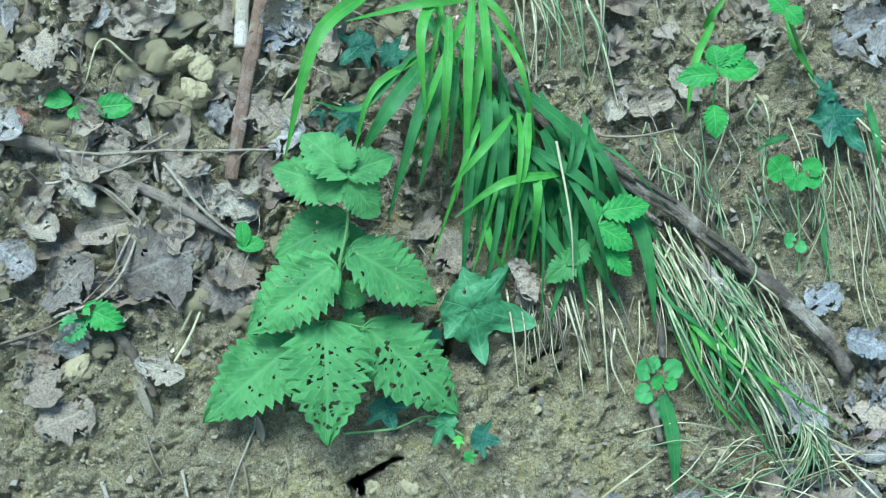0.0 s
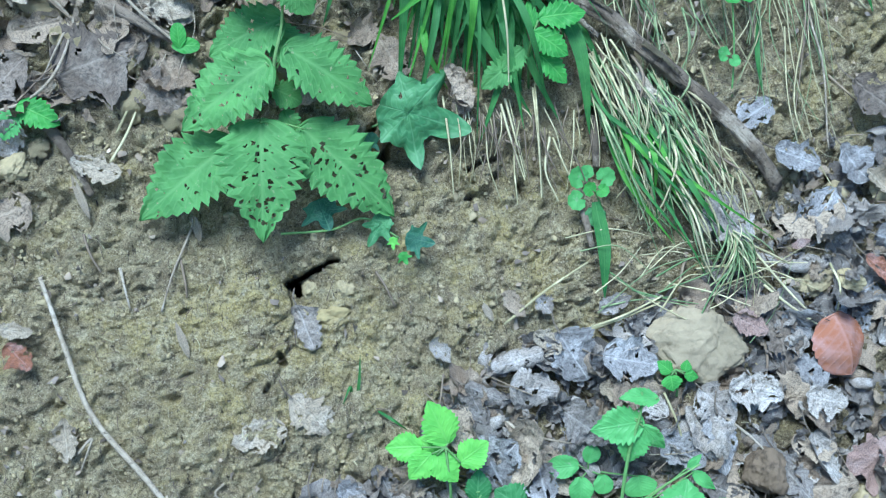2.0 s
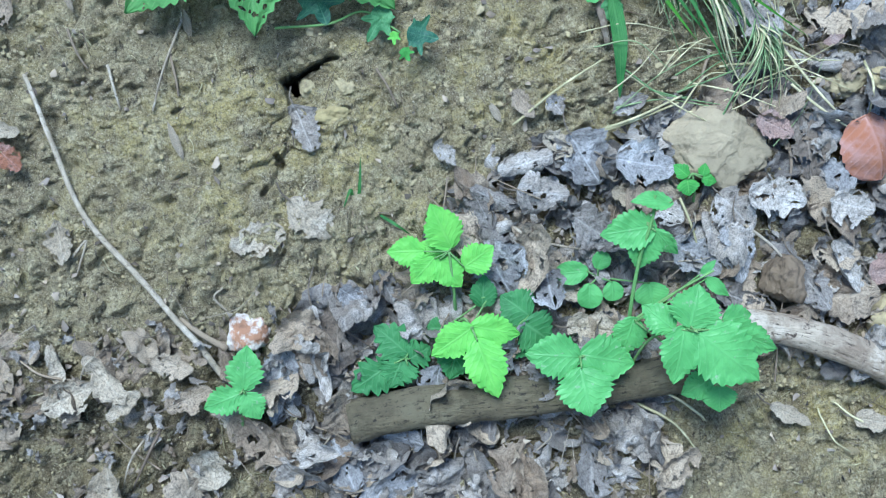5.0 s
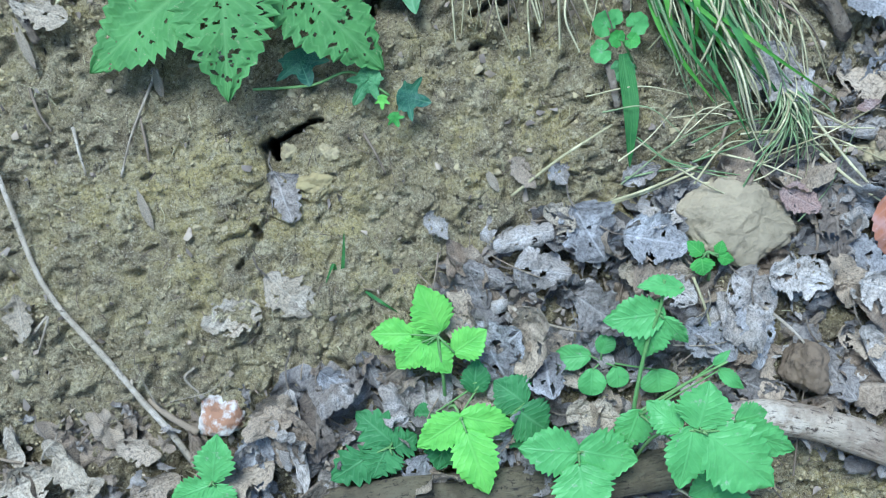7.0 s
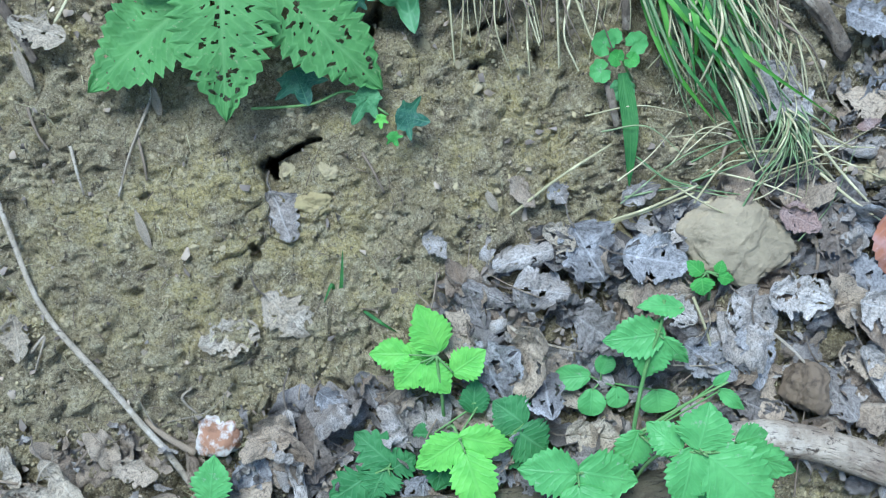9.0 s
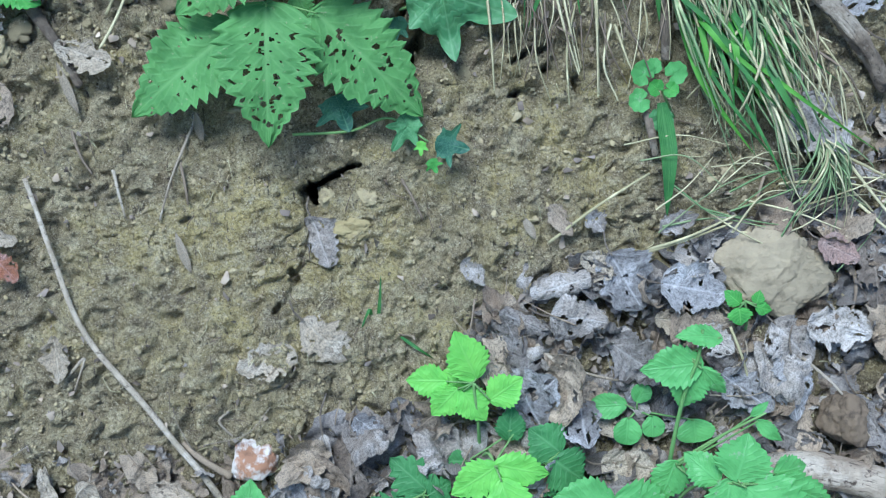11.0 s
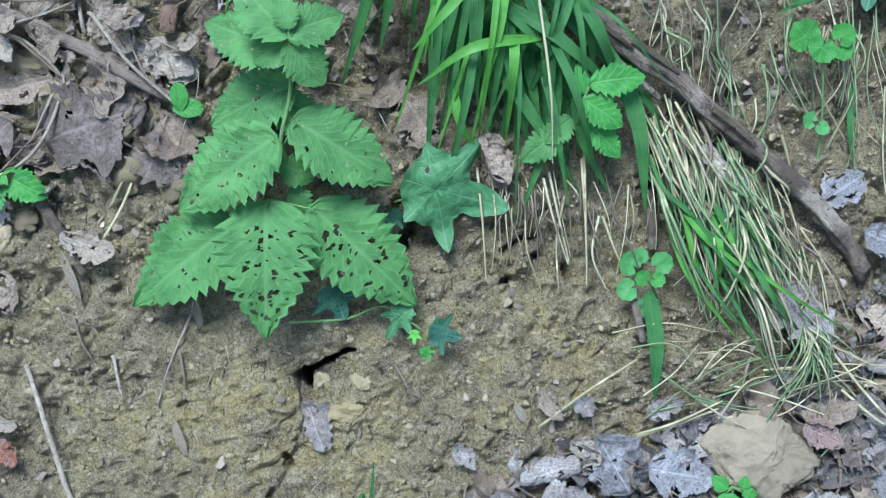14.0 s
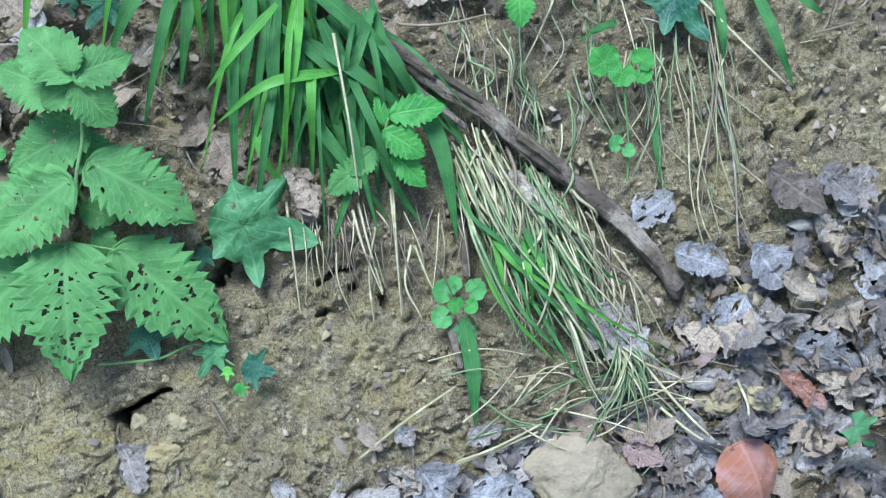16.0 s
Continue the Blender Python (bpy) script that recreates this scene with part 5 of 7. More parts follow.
    e = thing("seedling", on((-0.3137, 0.3687, 0.0000)), "low seedling with three oval green leaves on the loose clods", "seedling")
    o = dict(teeth=5, depth=0.04, a=0.45, b=0.5)
    leaf_on(e, "leaf", (-0.3219, 0.3720, 0.0140), (-0.3469, 0.3795, 0.0140), 0.018, SPROUT, seed=61, **o)
    leaf_on(e, "leaf", (-0.3040, 0.3643, 0.0160), (-0.2729, 0.3660, 0.0160), 0.022, SPROUT, seed=62, **o)
    leaf_on(e, "leaf", (-0.3250, 0.3632, 0.0120), (-0.3019, 0.3601, 0.0120), 0.016, SPROUT, seed=63, **o)
    e = thing("nettle_seedling", on((-0.3225, 0.1921, 0.0000)), "small green nettle seedling beside dead leaves", "nettle")
    leaf_on(e, "leaf", (-0.3180, 0.2006, 0.0200), (-0.2883, 0.1832, 0.0180), 0.026, SPROUT, seed=64, **k)
    leaf_on(e, "leaf", (-0.3209, 0.1944, 0.0180), (-0.3377, 0.1750, 0.0140), 0.024, BRAMBLE, seed=65, **k)
    leaf_on(e, "leaf", (-0.3149, 0.1964, 0.0150), (-0.3079, 0.2071, 0.0150), 0.014, SPROUT, seed=66, **k)
    e = thing("seedling", on((-0.1909, 0.2456, 0.0000)), "fresh light green curled sprout beside the nettle", "seedling")
    leaf_on(e, "leaf", (-0.1917, 0.2403, 0.0160), (-0.1918, 0.2596, 0.0200), 0.013, SPROUT, seed=67, **o)
    leaf_on(e, "leaf", (-0.1971, 0.2425, 0.0140), (-0.1754, 0.2403, 0.0160), 0.014, SPROUT, seed=68, **o)
    e = thing("grass_sprout", on((-0.0782, -0.0587, 0.0000)), "small tuft of green grass blades on bare clay", "grass")
    for a, b, c in (((-0.0763, -0.0608, 0.0020), (-0.0731, -0.0414, 0.0120), (-0.0707, -0.0218, 0.0160)), ((-0.0800, -0.0563, 0.0020), (-0.0810, -0.0470, 0.0100), (-0.0886, -0.0617, 0.0080)), ((-0.0606, -0.0683, 0.0040), (-0.0492, -0.0770, 0.0100), (-0.0368, -0.0874, 0.0040))):
        part("blade", blade("blade", [at(a), at(b), at(c)], 0.0026, SEDGE), e)
    e = thing("drooping_grass", on((0.1484, 0.0780, 0.0000)), "single broad dark green grass blade hanging down the clay", "grass")
    part("blade", blade("blade", [at((0.1409, 0.0857, 0.0120)), at((0.1432, 0.0449, 0.0140)), at((0.1414, 0.0041, 0.0060))], 0.0125, SEDGE), e)
    e = thing("drooping_grass", on((0.3845, 0.3023, 0.0000)), "long drooping green grass blades on the upper bank", "grass")
    for a, b, c, w in (((0.3924, 0.3184, 0.0200), (0.4032, 0.2763, 0.0250), (0.4198, 0.2356, 0.0120), 0.010), ((0.3630, 0.3208, 0.0200), (0.3637, 0.2848, 0.0220), (0.3657, 0.2622, 0.0140), 0.008), ((0.4236, 0.3115, 0.0200), (0.4349, 0.2988, 0.0220), (0.4485, 0.2894, 0.0180), 0.008), ((0.3105, 0.2388, 0.0120), (0.3040, 0.2042, 0.0120), (0.3071, 0.1694, 0.0060), 0.005), ((0.2611, 0.2918, 0.0200), (0.2809, 0.2962, 0.0220), (0.2498, 0.2858, 0.0180), 0.006)):
        part("blade", blade("blade", [at(a), at(b), at(c)], w, SEDGE), e)
    e = thing("drooping_grass", on((0.2245, 0.4029, 0.0000)), "bright green grass blades beside the young nettle", "grass")
    for a, b, c, w in (((0.2272, 0.4013, 0.0300), (0.2032, 0.3646, 0.0350), (0.1936, 0.3165, 0.0200), 0.007), ((0.2981, 0.4077, 0.0300), (0.2980, 0.3760, 0.0300), (0.3168, 0.3496, 0.0200), 0.008), ((0.2220, 0.4004, 0.0200), (0.2282, 0.4096, 0.0350), (0.2412, 0.4225, 0.0400), 0.006)):
        part("blade", blade("blade", [at(a), at(b), at(c)], w, SEDGE_LIGHT), e)


herbs()


# ---------------------------------------------------------------- dry grass
def dry_grass():
    rnd = random.Random(8)

    def straw(e, pts, w, mat=STRAW):
        part("straw", tube("straw", pts, w, w * 0.45, mat, sides=4, steps=12, flat=0.5, cap=False), e)
    e = thing("dry_grass_tuft", on((0.1862, 0.1688, 0.0000)), "thick tuft of bleached dry grass hanging under the fallen branch", "grass")
    # stubs that stand out under the branch
    a, b = (0.1644, 0.2164, 0.0000), (0.2662, 0.1223, 0.0000)
    for i in range(56):
        f = rnd.random()
        s = (a[0] + (b[0] - a[0]) * f + rnd.gauss(0, 0.006), a[1] + (b[1] - a[1]) * f - rnd.random() * 0.03)
        ln = rnd.uniform(0.018, 0.075)
        dx, wob = rnd.gauss(0.004, 0.014), rnd.gauss(0, 0.004)
        h = rnd.uniform(0.008, 0.022)
        straw(e, [B(s[0], s[1], 0.010 + rnd.random() * 0.006), B(s[0] + dx * 0.5 + wob, s[1] - ln * 0.5, h), B(s[0] + dx, s[1] - ln, rnd.uniform(0.003, 0.014))], rnd.uniform(0.0006, 0.0015), STRAW if rnd.random() < 0.7 else ROOT)
    # locks that sweep down and aside
    root = (0.1600, 0.2000, 0.0000)
    far = (0.2420, 0.1420, 0.0000)
    for lock in range(24):
        f = rnd.random() ** 1.7
        c0 = (root[0] + (far[0] - root[0]) * f + rnd.gauss(0.0, 0.006), root[1] + (far[1] - root[1]) * f + rnd.gauss(0, 0.016))
        lean = rnd.gauss(0.028, 0.032) * (1 - 0.5 * f)
        drop = rnd.uniform(0.08, 0.165) * (1 - 0.35 * f)
        green = rnd.random() < 0.7
        for i in range(9):
            s = (c0[0] + rnd.gauss(0, 0.007), c0[1] + rnd.gauss(0, 0.014))
            reach = rnd.uniform(0.30, 1.05)
            g = (s[0] + lean * reach + rnd.gauss(0, 0.009), s[1] - drop * reach + rnd.gauss(0, 0.010))
            m1 = (s[0] + (g[0] - s[0]) * rnd.uniform(0.1, 0.35) + rnd.gauss(0, 0.0015), s[1] + (g[1] - s[1]) * 0.4)
            m2 = (s[0] + (g[0] - s[0]) * rnd.uniform(0.5, 0.8) + rnd.gauss(0, 0.002), s[1] + (g[1] - s[1]) * 0.78)
            h = rnd.uniform(0.008, 0.034)
            straw(e, [B(*s, 0.012), B(*m1, h), B(*m2, h * 0.8), B(*g, rnd.uniform(0.003, 0.014))], rnd.uniform(0.0006, 0.0018), GREENSTRAW if green and rnd.random() < 0.7 else STRAW if rnd.random() < 0.93 else ROOT)
    # broader living blades that run through the tuft
    for i in range(22):
        f = rnd.random()
        s = (0.150 + 0.055 * f + rnd.gauss(0, 0.008), 0.165 - 0.03 * f + rnd.gauss(0, 0.018))
        g = (s[0] + rnd.gauss(0.040, 0.028), s[1] - rnd.uniform(0.05, 0.115))
        m = (s[0] + (g[0] - s[0]) * rnd.uniform(0.2, 0.5), (s[1] + g[1]) / 2)
        part("blade", blade("blade", [B(*s, 0.014), B(*m, rnd.uniform(0.018, 0.034)), B(*g, rnd.uniform(0.006, 0.014))], rnd.uniform(0.0028, 0.0052), SEDGE_LIGHT if rnd.random() < 0.45 else SEDGE, twist=rnd.uniform(-0.8, 0.8), seed=i), e)
    e6 = thing("dry_grass_tuft", on((0.2621, 0.0437, 0.0000)), "small grey-green drooping grass tuft above the pale stone", "grass")
    q = (0.2597, 0.0454, 0.0000)
    for i in range(34):
        s = (q[0] + rnd.gauss(0, 0.005), q[1] + rnd.gauss(0, 0.006))
        ln, dx = rnd.uniform(0.025, 0.055), rnd.gauss(0.004, 0.012)
        straw(e6, [B(*s, 0.016), B(s[0] + dx * 0.5, s[1] - ln * 0.35, rnd.uniform(0.020, 0.030)), B(s[0] + dx, s[1] - ln * 0.75, 0.016), B(s[0] + dx * 1.1, s[1] - ln, 0.006)], rnd.uniform(0.0006, 0.0014), GREENSTRAW if rnd.random() < 0.75 else STRAW)
    e2 = thing("straw_heap", on((0.2098, 0.0056, 0.0000)), "heap of loose pale straws curled at the foot of the tuft", "straw")
    for i in range(24):
        f = rnd.random()
        u, v = 0.1451 + 0.1429 * f, 0.0189 - 0.0150 * f + rnd.gauss(0, 0.014)
        ang = rnd.gauss(0.1, 0.5)
        ln = rnd.uniform(0.025, 0.06)
        bow = rnd.uniform(-0.010, 0.018)
        dx, dy = math.cos(ang) * ln, math.sin(ang) * ln
        straw(e2, [B(u - dx, v - dy, 0.006 + rnd.random() * 0.01), B(u - dy * bow * 12, v + bow, 0.010 + rnd.random() * 0.012), B(u + dx, v + dy, 0.005 + rnd.random() * 0.01)], rnd.uniform(0.0005, 0.0010), STRAW if rnd.random() < 0.6 else GREENSTRAW)
    e3 = thing("hanging_straws", on((0.0784, 0.1637, 0.0000)), "thin pale straws hanging over the bare clay", "straw")
    for p in (((0.0193, 0.1858, 0.0140), (0.0204, 0.1451, 0.0160), (0.0210, 0.1032, 0.0080)), ((0.0719, 0.1793, 0.0160), (0.0765, 0.1453, 0.0180), (0.0833, 0.1121, 0.0100)), ((0.0970, 0.1872, 0.0160), (0.0961, 0.1391, 0.0180), (0.0954, 0.0929, 0.0100)),
              ((0.0828, 0.1605, 0.0120), (0.0744, 0.1273, 0.0140), (0.0745, 0.0892, 0.0080)), ((0.1079, 0.1443, 0.0120), (0.1003, 0.1157, 0.0140), (0.1102, 0.0896, 0.0080)), ((0.1103, 0.1441, 0.0120), (0.1188, 0.1143, 0.0140), (0.1259, 0.1025, 0.0100)),
              ((0.0672, 0.1745, 0.0180), (0.0727, 0.1432, 0.0180), (0.0830, 0.1101, 0.0080)), ((0.0988, 0.1931, 0.0180), (0.0966, 0.1409, 0.0180), (0.0969, 0.0945, 0.0080)), ((0.0659, 0.2966, 0.0600), (0.0705, 0.2314, 0.0550), (0.0727, 0.1841, 0.0300))):
        straw(e3, [at(x) for x in p], 0.0013)
    for i in range(44):
        u, v = rnd.uniform(0.028, 0.150), rnd.gauss(0.168, 0.014)
        ln, dx = rnd.uniform(0.018, 0.070), rnd.gauss(0.004, 0.010)
        straw(e3, [B(u, v, 0.014), B(u + dx * 0.4 + rnd.gauss(0, 0.003), v - ln * 0.5, rnd.uniform(0.012, 0.020)), B(u + dx, v - ln, rnd.uniform(0.003, 0.010))], rnd.uniform(0.0004, 0.0010), STRAW if rnd.random() < 0.55 else ROOT)
    e4 = thing("hanging_straws", on((0.3242, 0.2264, 0.0000)), "half-green grass stems hanging down the upper bank", "straw")
    for i in range(96):
        w = rnd.random()
        if w < 0.3:
            q, r, ln = (0.3085, 0.2813, 0.0000), (0.3692, 0.2863, 0.0000), rnd.uniform(0.04, 0.17)
        elif w < 0.55:
            q, r, ln = (0.2596, 0.2948, 0.0000), (0.3080, 0.2817, 0.0000), rnd.uniform(0.03, 0.10)
        else:
            q, r, ln = (0.1601, 0.3086, 0.0000), (0.2515, 0.2663, 0.0000), rnd.uniform(0.03, 0.09)
        f = rnd.random()
        u, v = q[0] + (r[0] - q[0]) * f, q[1] + (r[1] - q[1]) * f + rnd.gauss(-0.01, 0.025)
        dx = rnd.gauss(0.0, 0.014)
        straw(e4, [B(u, v, 0.012), B(u + rnd.gauss(0, 0.007), v - ln * 0.5, rnd.uniform(0.010, 0.022)), B(u + dx, v - ln, 0.005)], rnd.uniform(0.0005, 0.0012), GREENSTRAW if rnd.random() < 0.5 else STRAW if rnd.random() < 0.6 else ROOT)
    e5 = thing("hanging_straws", on((0.0891, 0.3900, 0.0000)), "greenish dry stems standing behind the branch", "straw")
    q, r = (0.0561, 0.4556, 0.0000), (0.1343, 0.4190, 0.0000)
    for i in range(24):
        f = rnd.random()
        u, v = q[0] + (r[0] - q[0]) * f + rnd.gauss(0, 0.006), q[1] + (r[1] - q[1]) * f + rnd.gauss(0, 0.02)
        ln = rnd.uniform(0.04, 0.11)
        dx = rnd.gauss(0.008, 0.012)
        straw(e5, [B(u, v, 0.015), B(u + dx * 0.4, v - ln * 0.5, rnd.uniform(0.012, 0.03)), B(u + dx, v - ln, 0.008)], rnd.uniform(0.0008, 0.0017), GREENSTRAW if rnd.random() < 0.6 else STRAW)
    singles = (
        ((0.0525, -0.0096, 0.0060), (0.0887, 0.0146, 0.0120), (0.1299, 0.0355, 0.0080)), ((0.1188, -0.0226, 0.0120), (0.1537, -0.0142, 0.0140), (0.1871, -0.0050, 0.0140)), ((0.1241, -0.0198, 0.0120), (0.1533, -0.0124, 0.0160), (0.1903, 0.0005, 0.0140)),
        ((0.2713, 0.0392, 0.0140), (0.2996, -0.0023, 0.0160), (0.3310, -0.0386, 0.0120)), ((0.2691, 0.0394, 0.0140), (0.2873, 0.0291, 0.0160), (0.3089, 0.0171, 0.0120)), ((0.3464, 0.0141, 0.0120), (0.3497, -0.0074, 0.0180), (0.3467, -0.0340, 0.0100)),
        ((0.3502, 0.3085, 0.0200), (0.3770, 0.2749, 0.0220), (0.4132, 0.2380, 0.0140)), ((0.1803, -0.0806, 0.0160), (0.1870, -0.1028, 0.0180), (0.1957, -0.1320, 0.0100)), ((0.2838, 0.0012, 0.0100), (0.3052, -0.0208, 0.0140), (0.3339, -0.0433, 0.0140)),
        ((-0.2713, 0.4042, 0.0100), (-0.2946, 0.4239, 0.0140), (-0.3108, 0.3871, 0.0100)), ((-0.2472, 0.1749, 0.0080), (-0.2343, 0.1961, 0.0120), (-0.2224, 0.2117, 0.0080)), ((-0.2544, 0.1518, 0.0060), (-0.2385, 0.1748, 0.0100), (-0.2222, 0.2106, 0.0080)))
    for p in singles:
        tagged(new("straw", tube("straw", [at(x) for x in p], 0.0013, 0.0009, STRAW, sides=5, steps=14, flat=0.7)), "single pale dry straw lying on the bank", "straw", "loose straws")
    roots = (
        ((-0.1931, 0.1015, 0.0040), (-0.2067, 0.0724, 0.0080), (-0.2247, 0.0290, 0.0030)), ((-0.2063, 0.0705, 0.0050), (-0.2038, 0.0496, 0.0060), (-0.2039, 0.0385, 0.0020)), ((-0.2539, 0.0671, 0.0040), (-0.2509, 0.0495, 0.0060), (-0.2482, 0.0322, 0.0030)), ((-0.2795, 0.0966, 0.0040), (-0.2743, 0.0787, 0.0060), (-0.2687, 0.0650, 0.0030)),
        ((0.3581, 0.2389, 0.0120), (0.3643, 0.1849, 0.0140), (0.3607, 0.1151, 0.0100)), ((0.3690, 0.1803, 0.0120), (0.3832, 0.1656, 0.0120), (0.3960, 0.1512, 0.0100)), ((0.2332, -0.1081, 0.0140), (0.2571, -0.1345, 0.0220), (0.2869, -0.1824, 0.0120)), ((-0.3854, 0.1791, 0.0100), (-0.3372, 0.1944, 0.0120), (-0.2895, 0.2333, 0.0120)),
        ((-0.2744, 0.2719, 0.0100), (-0.2838, 0.2509, 0.0140), (-0.3016, 0.2209, 0.0100)), ((-0.3376, 0.3108, 0.0160), (-0.3044, 0.2978, 0.0200), (-0.2739, 0.2687, 0.0140)), ((-0.3444, 0.3043, 0.0160), (-0.2905, 0.3108, 0.0200), (-0.2318, 0.3348, 0.0120)), ((0.1142, 0.3106, 0.0200), (0.1476, 0.3060, 0.0240), (0.1866, 0.3116, 0.0160)),
        ((-0.2965, -0.0754, 0.0080), (-0.2840, -0.0639, 0.0120), (-0.2949, -0.0882, 0.0060)), ((-0.2758, -0.1604, 0.0080), (-0.2616, -0.1469, 0.0100), (-0.2476, -0.1398, 0.0060)), ((-0.1877, -0.1122, 0.0060), (-0.1940, -0.1191, 0.0100), (-0.1841, -0.1335, 0.0060)), ((-0.0501, 0.0447, 0.0050), (-0.0426, 0.0297, 0.0080), (-0.0371, 0.0145, 0.0030)))
    for i, p in enumerate(roots):
        tagged(new("twig", tube("twig", [at(x) for x in p], 0.0013, 0.0008, ROOT if i % 2 else TWIG, sides=5, steps=16, kink=0.002, seed=i)), "thin brown root or twig on the clay", "twig", "fine twigs")


dry_grass()


# ---------------------------------------------------------------- fallen leaves
rnd = random.Random(21)
UNIT = Matrix.Identity(4)
SHAPES = []
for i, (kind, mat, cup, curl, hol) in enumerate((("poplar", DEAD_GREY, 0.8, 0.7, 1), ("poplar", DEAD_BLUE, 1.1, -0.6, 1), ("maple", DEAD_BROWN, 0.20, 0.30, 1), ("poplar", DEAD_BROWN, -0.9, 0.8, 0), ("scrap", DEAD_GREY, 0.2, 0.34, 0),
                                                 ("scrap", DEAD_PALE, 0.3, 0.34, 0), ("poplar", DEAD_DARK, 0.8, 0.6, 1), ("poplar", DEAD_PALE, 2.0, 0.9, 0), ("maple", DEAD_GREY, -0.18, 0.34, 2), ("poplar", DEAD_DARK, 1.4, 0.7, 0),
                                                 ("poplar", DEAD_GREY, 1.8, 0.9, 1), ("poplar", DEAD_BROWN, 2.4, 1.1, 0), ("poplar", DEAD_PALE, 1.0, 1.2, 0), ("maple", DEAD_DARK, 0.1, 0.29, 0), ("poplar", DEAD_BLUE, -1.2, 0.7, 1), ("poplar", DEAD_GREY, 1.0, -1.0, 0))):
    if kind == "poplar":
        SHAPES.append((crinkled_leaf("dead_leaf", mat, Matrix.Scale(2.0, 4), 300 + i, 0.82, cup, curl, 1.1, 0.14, 14, 26, 18, hol), mat))
    else:
        SHAPES.append((lobed_mesh("dead_leaf", kind, mat, UNIT, 300 + i, cup, curl, 9, 72, 0, hol, 0.85), mat))
TONE = {DEAD_GREY: "grey crinkled dead leaf lying on the litter", UMBER: "dark umber dead leaf lying on the soil", DEAD_BROWN: "brown curled dead leaf lying on the soil", DEAD_PALE: "pale dry curled dead leaf on the litter", DEAD_DARK: "dark damp dead leaf pressed into the litter", DEAD_BLUE: "blue-grey dead leaf with a chalky white crust on the litter"}


def dead(u, v, size, turn, tilt, side, shape, lift=0.004):
    me, mat = SHAPES[shape]
    ob = new("dead_leaf", me)
    ob.matrix_world = Matrix.Translation(B(u, v, ground(u, v) + lift)) @ Matrix((EU, EV, EH)).transposed().to_4x4() @ Matrix.Rotation(radians(turn), 4, "Z") @ Matrix.Rotation(radians(tilt), 4, "Y") @ Matrix.Rotation(radians(side), 4, "X") @ Matrix.Scale(size, 4)
    return tagged(ob, TONE[mat], "dead leaf", "fallen leaves")


def hero(c, size, turn, shape, tilt=0, side=0, lift=0.006):
    dead(c[0], c[1], size * 0.86, turn, tilt * 1.4, side * 1.4, shape, lift + 0.003)


for c, size, turn, shape in (
        ((-0.1976, 0.2177, 0.0000), 0.032, -60, 3), ((-0.3391, 0.1173, 0.0000), 0.028, 20, 3), ((-0.2038, 0.3560, 0.0000), 0.020, -80, 8), ((-0.1639, 0.3532, 0.0000), 0.030, -40, 3),
        ((-0.1514, 0.3900, 0.0000), 0.024, 10, 5), ((-0.2444, 0.4517, 0.0000), 0.022, -50, 7), ((-0.3261, 0.2996, 0.0000), 0.024, -60, 5), ((-0.1462, 0.4254, 0.0000), 0.030, 30, 1), ((-0.3737, 0.4491, 0.0000), 0.026, 80, 0), ((-0.2352, 0.3044, 0.0000), 0.024, 30, 3), ((-0.1957, 0.2747, 0.0000), 0.024, -20, 12)):
    hero(c, size, turn, shape, rnd.uniform(-12, 12), rnd.uniform(-12, 12))


def fallen(base, tip, wide, mat, roll=1.0, bend=0.6, lift=0.010, torn=0.10, side=0.0, holes=0, crumple=1.0, seed=None, label=""):
    """One dead leaf laid from its stalk end to its tip."""
    p, q = (B(x, y, ground(x, y) * 0.5 + lift) for x, y in (base, tip))
    x, y, z = axes(p, q, side)
    m = Matrix.Translation((p + q) / 2) @ Matrix((x, y, z)).transposed().to_4x4() @ Matrix.Scale((q - p).length, 4)
    me = crinkled_leaf("dead_leaf", mat, m, seed or int(abs(base[0] * 9000 + base[1] * 7000)), wide, roll, bend, crumple, torn, 15, 40, 26, holes)
    ob = tagged(new("dead_leaf", me), label or TONE[mat], "dead leaf", "fallen leaves")
    if (q - p).length > 0.036 and torn <= 0.10:
        ln = (q - p).length
        part("stalk", tube("stalk", [p + z * (0.04 * ln) + x * (0.04 * ln), p - x * (0.16 * ln) + z * 0.002, p - x * (0.34 * ln) + y * (0.08 * ln) - z * 0.001], 0.0008, 0.0006, STICKWOOD, sides=6, steps=8), ob)


fallen((0.0961, -0.0202), (0.1163, -0.0625), 0.95, DEAD_BLUE, 1.0, -0.5, 0.016)
fallen((0.1300, -0.0445), (0.1790, -0.0572), 0.78, DEAD_BLUE, 0.8, 0.6, 0.018, side=-14)
fallen((0.0800, -0.0358), (0.0336, -0.0452), 0.62, DEAD_GREY, -2.2, 0.7, 0.018, side=10)
fallen((0.0468, -0.0602), (0.0901, -0.0693), 0.82, DEAD_GREY, -0.9, 0.5, 0.018, holes=1)
fallen((0.0118, -0.0550), (0.0477, -0.0746), 0.50, DEAD_DARK, -2.2, 0.5, 0.012)
fallen((0.0733, -0.0171), (0.0949, -0.0384), 0.70, DEAD_PALE, 0.6, 1.2, 0.016, 0.22)
fallen((0.0153, -0.0600), (0.0276, -0.0900), 0.70, DEAD_DARK, -1.0, 0.5, 0.012)
fallen((0.0169, -0.0980), (0.0377, -0.1442), 0.85, DEAD_BLUE, 0.5, -0.4, 0.012)
fallen((0.2236, -0.1024), (0.2269, -0.1560), 0.66, DEAD_BLUE, -0.9, -0.5, 0.018)
fallen((0.2133, -0.0803), (0.2416, -0.1135), 0.85, DEAD_GREY, 0.8, -0.7, 0.014)
